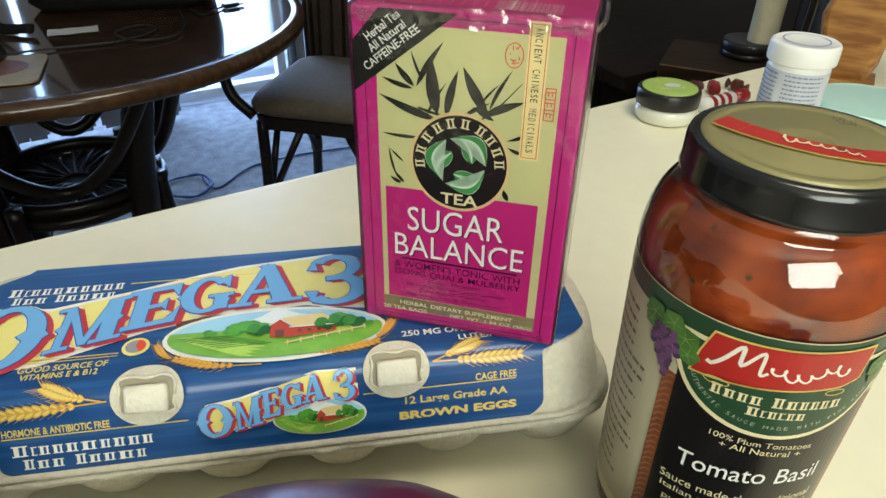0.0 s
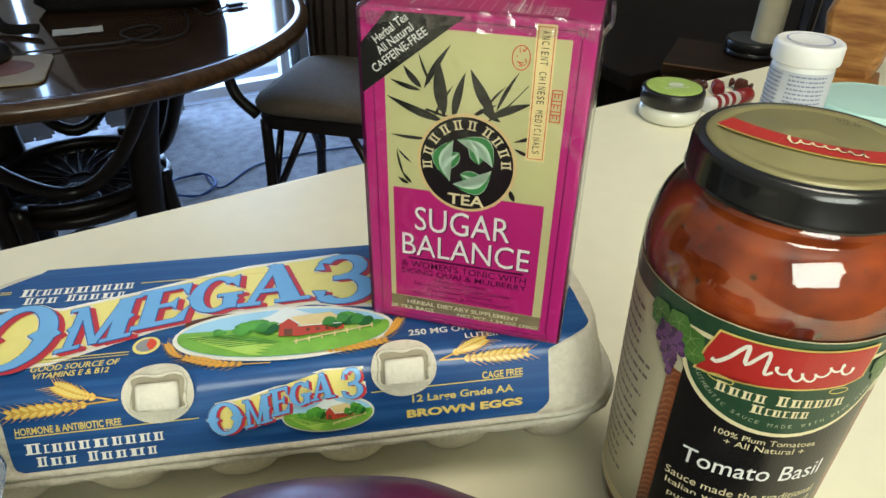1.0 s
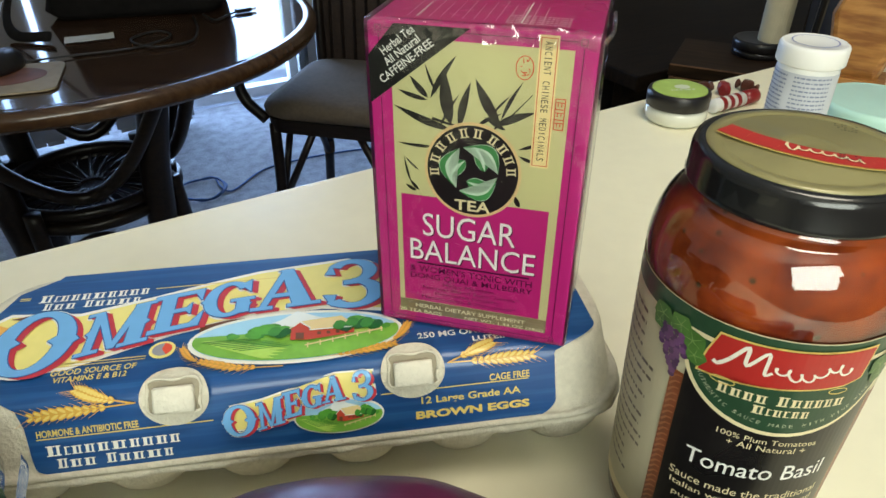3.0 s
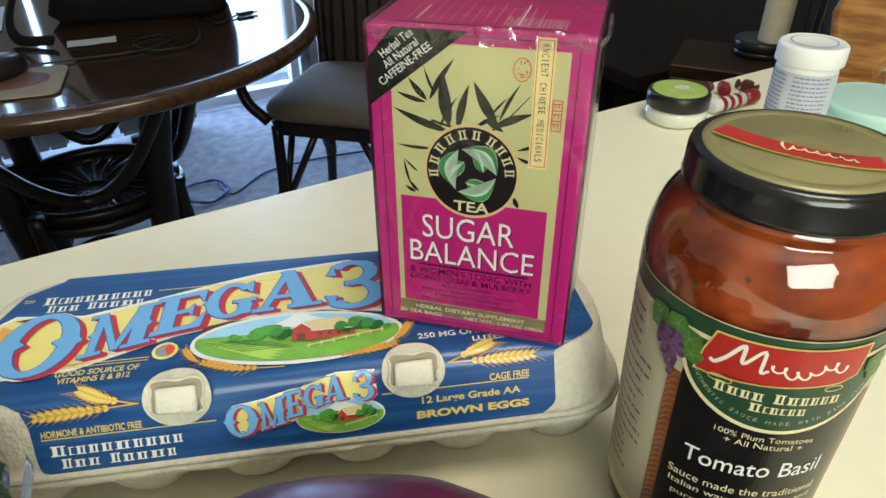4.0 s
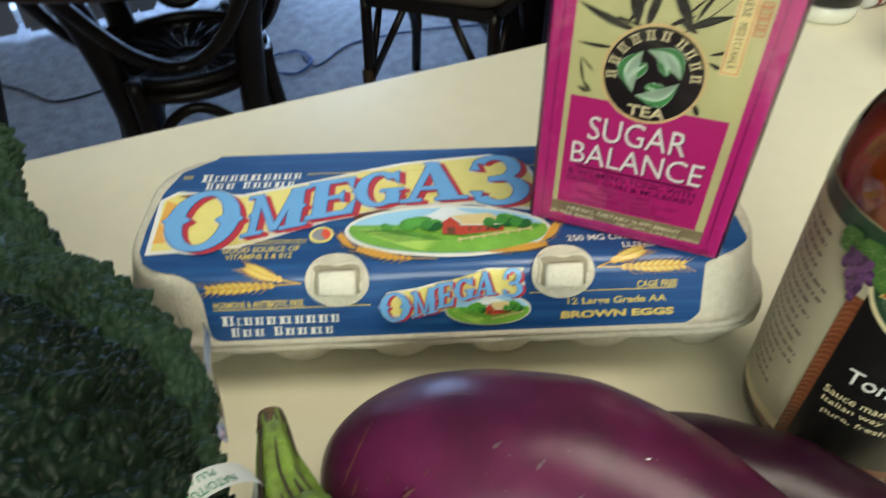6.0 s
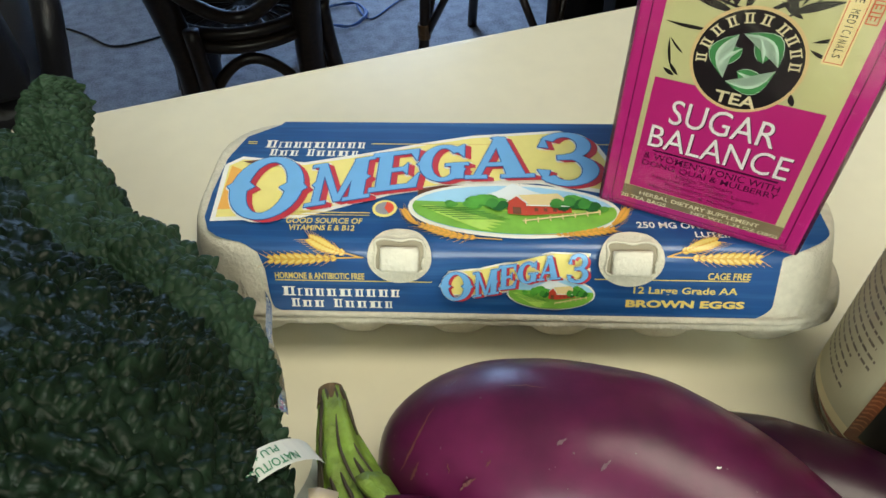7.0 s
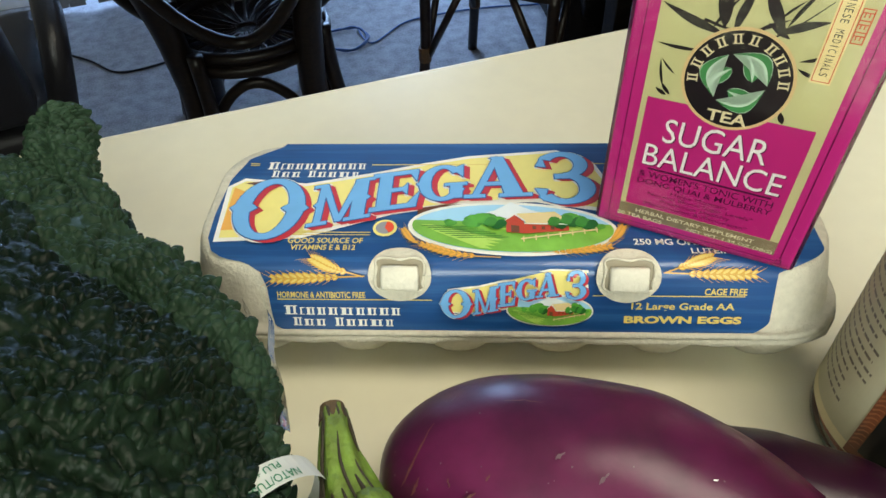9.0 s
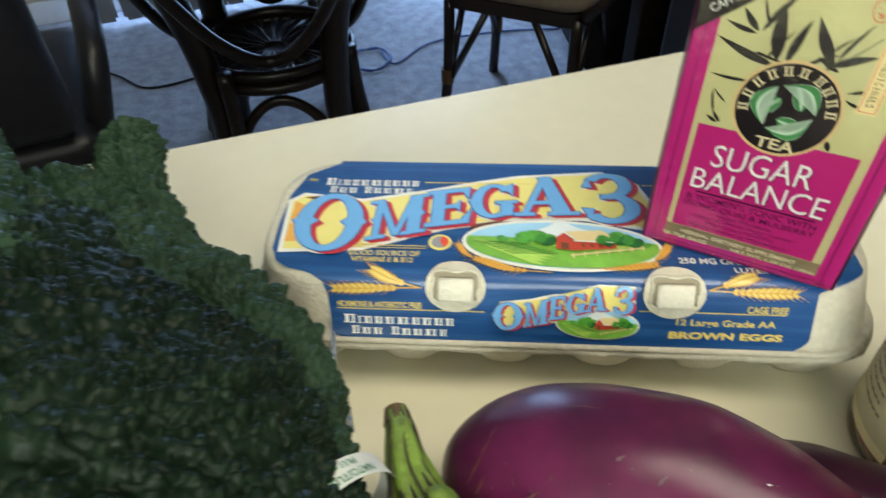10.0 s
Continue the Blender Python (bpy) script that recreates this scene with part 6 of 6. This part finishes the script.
# ---- desk side of the room ----
DKW = wood("dark_wood", (0.006, 0.004, 0.003), (0.016, 0.010, 0.006), 0.55, 10, 0.0)
BRW = wood("brown_box_wood", (0.020, 0.012, 0.007), (0.042, 0.024, 0.013), 0.5, 12, 0.0)
desk = thing("desk", room_pose(1.62, 1.30), "dark brown wooden desk against the counter side", "desk")
part("desktop", newbox(-0.65, 0.65, -0.33, 0.4, 0.72, 0.75, bev=0.004), DKW, desk)
for sx_ in (-0.6, 0.6):
    for sy_ in (-0.28, 0.35):
        part("leg", newbox(sx_ - 0.03, sx_ + 0.03, sy_ - 0.03, sy_ + 0.03, 0, 0.72, bev=0.004), DKW, desk)
part("back_panel", newbox(-0.57, 0.57, 0.34, 0.36, 0.15, 0.72), DKW, desk)
bx = thing("wooden_box", pose(0.742, 1.236, 0.75, 0, 0, -33), "flat dark brown wooden box with a lid lying on the desk", "box")
part("base", newbox(-0.17, 0.17, -0.10, 0.074, 0.0, 0.012, bev=0.002), BRW, bx)
part("lid", newbox(-0.172, 0.172, -0.102, 0.076, 0.0135, 0.035, bev=0.002), BRW, bx, "lid with a pale brown edge")
part("base_edge", newbox(-0.168, 0.168, -0.1015, -0.1002, 0.0095, 0.0118), mat("pale_brown_edge", (0.2, 0.1, 0.05), 0.6, var=0.3), bx)
part("lid_edge", newbox(-0.170, 0.170, -0.1035, -0.1022, 0.033, 0.0355), mat("pale_brown_edge", (0.2, 0.1, 0.05), 0.6, var=0.3), bx)
jr2 = thing("dark_canister", pose(0.725, 1.275, 0.7852), "low round black canister on the wooden box", "canister")
part("body", lathe([(0.042, 0.0), (0.045, 0.002), (0.045, 0.012)], 36), BLKPL, jr2, smooth=True)
part("lid", lathe([(0.046, 0.0125), (0.047, 0.014), (0.047, 0.026), (0.044, 0.030), (0.041, 0.0295)], 36), BLKPL, jr2, smooth=True)
UPH = mat("dark_upholstery", (0.009, 0.008, 0.008), 0.9, var=0.35, scale=50, bump=0.4, bscale=200)
arm = thing("armchair", room_pose(1.55, 2.15, 0, -12), "dark brown upholstered armchair with loose cushions", "armchair")
part("seat_cushion", newbox(-0.33, 0.33, -0.36, 0.3, 0.27, 0.46, bev=0.05, seg=3), UPH, arm)
part("seat_base", newbox(-0.45, 0.45, -0.38, 0.42, 0.08, 0.265, bev=0.02), UPH, arm)
part("backrest", newbox(-0.40, 0.40, 0.2, 0.45, 0.35, 0.98, bev=0.07, seg=3), UPH, arm)
for s in (-1, 1):
    part("armrest", newbox(s * 0.42 - 0.085, s * 0.42 + 0.085, -0.38, 0.40, 0.09, 0.63, bev=0.06, seg=3), UPH, arm)
for sx_ in (-0.38, 0.38):
    for sy_ in (-0.3, 0.34):
        part("foot", lathe([(0.02, 0.0), (0.028, 0.08)], 12, sx_, sy_), DKW, arm)
THROW = mat("brown_throw", (0.018, 0.013, 0.010), 1.0, var=0.5, scale=30, bump=0.8, bscale=60)
bm = bmesh.new()
rows = [[(x, -0.42 + 0.015 * math.sin(x * 60), 0.42 - 0.3 * t + 0.0) if t > 0.3 else (x, -0.42 + (0.3 - t) * 1.4, 0.475 + 0.004 * math.sin(x * 40)) for x in [(-0.3 + 0.022 * i) for i in range(22)]] for t in [j / 14 for j in range(15)]]
loft(bm, rows, False, False, closed=False)
thr = done("throw_blanket", bm, THROW, None, True)
thr.matrix_world = room_pose(1.55, 2.15, 0, -12)
tagged(thr, "brown fringed throw draped over the armchair seat", "blanket")
spk = thing("speaker", room_pose(1.02, 1.25, 0.0), "black loudspeaker cabinet with round cones standing on the carpet", "speaker")
part("cabinet", newbox(-0.13, 0.13, -0.13, 0.13, 0.0, 0.74, bev=0.012), BLKPL, spk)
GREYC = mat("cone_grey", (0.05, 0.055, 0.06), 0.6, var=0.2)
for z_, r_ in ((0.52, 0.085), (0.26, 0.1)):
    bm = lathe([(r_, 0.0), (r_ * 0.95, 0.008), (r_ * 0.85, 0.004), (r_ * 0.35, -0.0005 + 0.0015), (r_ * 0.3, 0.012), (0.004, 0.016)], 36)
    c = part("cone", bm, GREYC, spk, "grey speaker cone", smooth=True)
    c.matrix_local = pose(0, -0.131, z_, 90, 0, 0)

for nm in ("dark_wood", "brown_box_wood", "dark_upholstery", "brown_throw"):
    MATS[nm].node_tree.nodes["Principled BSDF"].inputs["Specular IOR Level"].default_value = 0.12

# ---- dining table ----
TX, TY = -0.70, 1.83
TABW = wood("table_wood", (0.020, 0.010, 0.006), (0.052, 0.027, 0.014), 0.10, 5, 0.35)
RIMW = wood("rim_wood", (0.040, 0.019, 0.009), (0.085, 0.044, 0.020), 0.22, 6, 0.3)
RATT = wood("dark_rattan", (0.005, 0.003, 0.0025), (0.016, 0.009, 0.006), 0.36, 18, 0.1)
table = thing("dining_table", pose(TX, TY, 0), "round dark wooden dining table on a rattan pedestal base", "table")
part("tabletop", lathe([(0.55, 0.705), (0.561, 0.712), (0.561, 0.7395), (0.05, 0.7398)], 96), TABW, table, "polished dark wood tabletop")
part("rim", lathe([(0.562, 0.700), (0.585, 0.704), (0.592, 0.714), (0.593, 0.726), (0.588, 0.7365), (0.578, 0.7408), (0.562, 0.7402), (0.562, 0.700)], 96, cap0=False, cap1=False), RIMW, table, "lighter rounded wooden rim", smooth=True)
part("underframe", lathe([(0.30, 0.66), (0.46, 0.665), (0.46, 0.704), (0.30, 0.704)], 48), RATT, table)


def pol(r, deg, z):
    return Vector((r * math.cos(radians(deg)), r * math.sin(radians(deg)), z))


def ped(r, deg, z):
    """A place on the pedestal, moved off the table's middle to fit the camera's view."""
    return pol(r, deg, z) + Vector((-0.045, 0.0, 0.0))


POSTS = (-118, -30, 60, 150)
for a in POSTS:
    part("post", tube([ped(0.31, a, 0.70), ped(0.285, a, 0.58), ped(0.25, a, 0.44), ped(0.235, a, 0.33), ped(0.225, a, 0.2), ped(0.245, a, 0.0)], 0.037, 12), RATT, table, smooth=True)
    part("brace_post", tube([ped(0.24, a + 14, 0.36), ped(0.25, a + 16, 0.2), ped(0.285, a + 18, 0.0)], 0.021, 10), RATT, table, smooth=True)
    part("upper_hoop", tube([ped(0.38, a + 8, 0.66), ped(0.27, a + 20, 0.46), ped(0.20, a + 45, 0.375), ped(0.27, a + 70, 0.46), ped(0.38, a + 82, 0.66)], 0.017, 10), RATT, table, smooth=True)
    part("lower_arch", tube([ped(0.245, a + 6, 0.04), ped(0.215, a + 20, 0.20), ped(0.20, a + 45, 0.262), ped(0.215, a + 70, 0.20), ped(0.245, a + 84, 0.04)], 0.015, 10), RATT, table, smooth=True)
for rr_, zz in ((0.205, 0.335), (0.215, 0.305)):
    pts = [ped(rr_, 10 * i, zz) for i in range(37)]
    part("shelf_ring", tube(pts, 0.017, 10, k=0), RATT, table, smooth=True)
for i in range(40):
    a = 9 * i
    part("woven_spoke", tube([ped(0.03, a, 0.318), ped(0.11, a + 8 * (i % 2), 0.326 - 0.006 * (i % 2)), ped(0.195, a, 0.322)], 0.0042, 6, k=3), RATT, table)
part("woven_shelf", lathe([(0.19, 0.300), (0.193, 0.312), (0.02, 0.314)], 40, -0.045), mat("weave_dark", (0.010, 0.008, 0.009), 0.6, var=0.4, scale=120, bump=0.8, bscale=180), table)

# ---- upholstered chair ----
SEATF = mat("seat_fabric", (0.12, 0.095, 0.072), 0.95, var=0.18, scale=90, bump=0.4, bscale=500)
chair = thing("dining_chair", pose(-0.02, 2.055, 0, 0, 0, -20.4), "dark rattan dining chair with a taupe padded seat", "chair")
bm = bmesh.new()
loft(bm, [rrect(h_, h_, 0.07, z_, 8) for h_, z_ in ((0.205, 0.440), (0.218, 0.450), (0.220, 0.468), (0.210, 0.484), (0.180, 0.495), (0.10, 0.500))])
part("seat", bm, SEATF, chair, "taupe fabric seat pad", smooth=True)
part("apron", loft(bmesh.new(), [rrect(0.205, 0.205, 0.05, 0.400, 6), rrect(0.208, 0.208, 0.05, 0.439, 6)]), RATT, chair)
for sx_ in (-1, 1):
    for sy_ in (-1, 1):
        part("leg", tube([(sx_ * 0.185, sy_ * 0.185, 0.42), (sx_ * 0.19, sy_ * 0.19, 0.2), (sx_ * 0.205, sy_ * 0.205, 0.0)], 0.0165, 10), RATT, chair, smooth=True)
        part("leg_binding", lathe([(0.0185, 0.16), (0.0195, 0.165), (0.0195, 0.2), (0.0185, 0.205)], 12, sx_ * 0.1915, sy_ * 0.1915), mat("cane_binding", (0.09, 0.05, 0.02), 0.5, var=0.4, scale=120), chair)
    part("front_brace", tube([(sx_ * 0.185, -0.188, 0.17), (sx_ * 0.07, -0.19, 0.40)], 0.011, 8, k=2), RATT, chair, smooth=True)
    part("side_brace", tube([(sx_ * 0.19, -0.18, 0.17), (sx_ * 0.192, -0.06, 0.40)], 0.011, 8, k=2), RATT, chair, smooth=True)
    part("side_brace", tube([(sx_ * 0.19, 0.18, 0.17), (sx_ * 0.192, 0.06, 0.40)], 0.011, 8, k=2), RATT, chair, smooth=True)
    part("arm_hoop", tube([(sx_ * 0.205, -0.19, 0.43), (sx_ * 0.262, -0.20, 0.50), (sx_ * 0.285, -0.16, 0.60), (sx_ * 0.27, 0.0, 0.67), (sx_ * 0.235, 0.2, 0.69)], 0.0155, 10), RATT, chair, smooth=True)
    part("back_post", tube([(sx_ * 0.19, 0.2, 0.42), (sx_ * 0.20, 0.235, 0.7), (sx_ * 0.195, 0.27, 1.02)], 0.017, 10), RATT, chair, smooth=True)
part("top_rail", tube([(-0.195, 0.27, 1.02), (0, 0.285, 1.05), (0.195, 0.27, 1.02)], 0.017, 10), RATT, chair, smooth=True)
part("back_panel", loft(bmesh.new(), [rrect(0.185, 0.006, 0.003, 0.46, 3, 0, 0.222), rrect(0.185, 0.006, 0.003, 0.98, 3, 0, 0.262)]), mat("back_weave", (0.03, 0.018, 0.013), 0.7, var=0.4, scale=90, bump=0.6, bscale=140), chair, "dark woven back panel")
for i in range(9):
    x = -0.16 + 0.04 * i
    part("back_slat", tube([(x, 0.214, 0.45), (x, 0.236, 0.7), (x, 0.256, 0.99)], 0.006, 6, k=3), RATT, chair)
rag = done("rag", loft(bmesh.new(), [[(0.06 + 0.06 * math.cos(a) * s, 0.05 + 0.05 * math.sin(a) * s, 0.395 - h_ + 0.012 * math.sin(3 * a + h_ * 40)) for a in [2 * math.pi * i / 20 for i in range(20)]] for s, h_ in ((0.6, 0.0), (1.0, 0.02), (0.8, 0.06), (0.25, 0.10))]), UPH, None, True)
rag.matrix_world = chair.matrix_world.copy()
tagged(rag, "dark cloth hanging beneath the dining chair seat", "cloth")

# ---- black swivel chair ----
BLKLEA = mat("black_leather", (0.010, 0.010, 0.013), 0.4, var=0.3, scale=40, bump=0.3, bscale=200)
sw = thing("swivel_chair", pose(-1.13, 1.12, 0, 0, 0, 30), "black padded swivel chair beside the counter", "chair")
part("seat", newbox(-0.26, 0.26, -0.26, 0.26, 0.44, 0.56, bev=0.05, seg=4), BLKLEA, sw, smooth=True)
bk = part("backrest", newbox(-0.24, 0.24, -0.05, 0.05, 0.0, 0.55, bev=0.045, seg=4), BLKLEA, sw, smooth=True)
bk.matrix_local = pose(0, -0.25, 0.58, 8, 0, 0)
for s in (-1, 1):
    part("armrest", tube([(s * 0.25, -0.18, 0.5), (s * 0.29, -0.15, 0.66), (s * 0.29, 0.05, 0.70), (s * 0.28, 0.14, 0.68)], 0.024, 10), BLKLEA, sw, smooth=True)
part("column", lathe([(0.03, 0.1), (0.025, 0.44)], 16), BLKPL, sw)
for i in range(5):
    part("base_spoke", tube([pol(0.02, 72 * i, 0.11), pol(0.27, 72 * i, 0.075)], 0.018, 8, k=2), BLKPL, sw)
    part("caster", lathe([(0.012, 0.0), (0.026, 0.01), (0.026, 0.045), (0.012, 0.055)], 14, *pol(0.27, 72 * i, 0)[:2]), BLKPL, sw)

# ---- things on the table ----
TT = 0.7412
PAPER = mat("paper_white", (0.45, 0.45, 0.43), 0.8, var=0.05, scale=40)


def paper_sheet(x, y, w, d, rz, label):
    bm = bmesh.new()
    loft(bm, [[(-w / 2 + w * i / 8, -d / 2 + d * j / 8, 0.0006 + 0.004 * abs(noise.noise(Vector((i * 0.4, j * 0.4, x * 9))))) for i in range(9)] for j in range(9)], False, False, closed=False)
    ob = done("paper", bm, PAPER, None, True)
    ob.matrix_world = pose(x, y, TT, 0, 0, rz)
    tagged(ob, label, "paper", "papers on the table")


paper_sheet(-0.97, 1.90, 0.20, 0.26, 20, "white sheet of paper lying on the dining table")
paper_sheet(-0.595, 1.69, 0.10, 0.05, 18, "small folded pale note on the dining table")
pad = thing("mouse_pad", pose(-0.675, 1.42, TT, 0, 0, 12), "cream mouse pad with a brown oval print", "mouse pad")
part("mat", loft(bmesh.new(), [rrect(0.105, 0.085, 0.02, 0.0, 5), rrect(0.105, 0.085, 0.02, 0.0035, 5)]), mat("pad_cream", (0.27, 0.22, 0.15), 0.7, var=0.2, scale=30), pad)
part("print", loft(bmesh.new(), [[(0.01 + 0.07 * math.cos(a), 0.01 + 0.05 * math.sin(a), z) for a in [2 * math.pi * i / 30 for i in range(30)]] for z in (0.0038, 0.0042)]), mat("pad_brown", (0.14, 0.05, 0.025), 0.6, var=0.5, scale=25), pad)
ms = thing("computer_mouse", pose(-0.690, 1.47, TT + 0.0045, 0, 0, 70), "black corded computer mouse on its pad", "mouse")
bm = bmesh.new()
loft(bm, [[(0.055 * q * math.cos(a), 0.032 * q * math.sin(a), z) for a in [2 * math.pi * i / 24 for i in range(24)]] for q, z in ((0.96, 0.0), (1.0, 0.008), (0.93, 0.022), (0.72, 0.033), (0.35, 0.038))])
part("shell", bm, BLKPL, ms, smooth=True)
part("wheel", newbox(0.025, 0.038, -0.003, 0.003, 0.026, 0.036, bev=0.001), GREYC, ms)
bag = thing("laptop_bag", pose(-0.55, 1.99, TT, 0, 0, 8), "soft black bag slumped on the dining table", "bag")
bm = bmesh.new()
loft(bm, [rrect(hx_, hy_, 0.05, z_, 6, dx_, 0) for hx_, hy_, z_, dx_ in ((0.19, 0.12, 0.0, 0), (0.205, 0.135, 0.02, 0), (0.20, 0.125, 0.10, 0.01), (0.185, 0.10, 0.19, 0.015), (0.15, 0.06, 0.25, 0.01), (0.10, 0.02, 0.265, 0))])
for v in bm.verts:
    v.co += Vector((1, 1, 0.4)) * 0.012 * noise.noise(v.co * 14) * (1 if v.co.z > 0.005 else 0)
part("bag_body", bm, UPH, bag, smooth=True)
part("strap", tube([(-0.18, -0.08, 0.2), (-0.26, -0.16, 0.06), (-0.24, -0.26, 0.012), (-0.16, -0.30, 0.012)], 0.012, 8, squash=0.4), UPH, bag, smooth=True)
part("handle", tube([(-0.08, 0, 0.25), (-0.06, 0, 0.31), (0.06, 0, 0.31), (0.08, 0, 0.25)], 0.009, 8), UPH, bag, smooth=True)
CORD = mat("black_cord", (0.012, 0.012, 0.013), 0.5, var=0.1)


def cable(name, pts, r, m, label):
    ob = done(name, tube(pts, r, 7, k=7), m, None, True)
    tagged(ob, label, "cable")


cable("mouse_cable", [(-0.670, 1.515, TT + 0.006), (-0.58, 1.56, TT + 0.003), (-0.47, 1.60, TT + 0.003), (-0.42, 1.68, TT + 0.003), (-0.46, 1.72, TT + 0.003), (-0.50, 1.66, TT + 0.003), (-0.44, 1.59, TT + 0.006), (-0.37, 1.63, TT + 0.003), (-0.37, 1.73, TT + 0.003), (-0.40, 1.84, TT + 0.003)], 0.0022, CORD, "thin black mouse cable looped on the table")
cable("power_cable", [(-0.38, 1.86, TT + 0.003), (-0.34, 1.80, TT + 0.003), (-0.31, 1.86, TT + 0.003), (-0.28, 1.90, TT + 0.003)], 0.0024, CORD, "black cable trailing over the table")
stick = thing("usb_stick", pose(-0.285, 1.885, TT, 0, 0, 30), "small black memory stick on the table", "memory stick")
part("stick_body", newbox(-0.022, 0.018, -0.009, 0.009, 0.0, 0.009, bev=0.002), BLKPL, stick)
part("plug", newbox(0.0185, 0.03, -0.006, 0.006, 0.002, 0.007), FRAME, stick)

# ---- cables on the carpet ----
BLUC = mat("blue_cord", (0.05, 0.11, 0.28), 0.5, var=0.1)
loop = [(-0.60 + 0.075 * math.cos(t) * (1 + 0.05 * i / 10), 2.36 + 0.085 * math.sin(t), 0.006 + 0.004 * (i % 3)) for i, t in enumerate([i * 0.55 for i in range(26)])]
cable("network_cable", loop + [(-0.50, 2.34, 0.005), (-0.40, 2.50, 0.005), (-0.25, 2.58, 0.005), (-0.08, 2.63, 0.005), (0.15, 2.67, 0.005), (0.5, 2.80, 0.005)], 0.0035, BLUC, "blue network cable coiled on the carpet")
cable("floor_cable", [(-1.75, 2.30, 0.005), (-1.5, 2.20, 0.005), (-1.35, 2.12, 0.005), (-1.2, 2.2, 0.005), (-1.08, 2.32, 0.005)], 0.004, CORD, "black cable lying on the carpet")
cable("blind_cord", [tuple(rm(0.30, 3.03, 1.4)), tuple(rm(0.31, 3.02, 0.5)), tuple(rm(0.36, 2.99, 0.2)), tuple(rm(0.30, 2.95, 0.06)), tuple(rm(0.1, 2.93, 0.004)), tuple(rm(-0.1, 2.95, 0.004))], 0.003, BLUC, "loose blue-grey cord hanging by the blinds")
disc = thing("pet_bowl", pose(0.30, 2.43, 0.0), "blue-rimmed black bowl on the carpet", "bowl")
part("bowl", lathe([(0.06, 0.0), (0.085, 0.02), (0.095, 0.05), (0.085, 0.05), (0.075, 0.02)], 30), BLKPL, disc, smooth=True)
part("bowl_rim", lathe([(0.094, 0.0505), (0.097, 0.053), (0.09, 0.055)], 30, cap0=False, cap1=False), BLUC, disc)
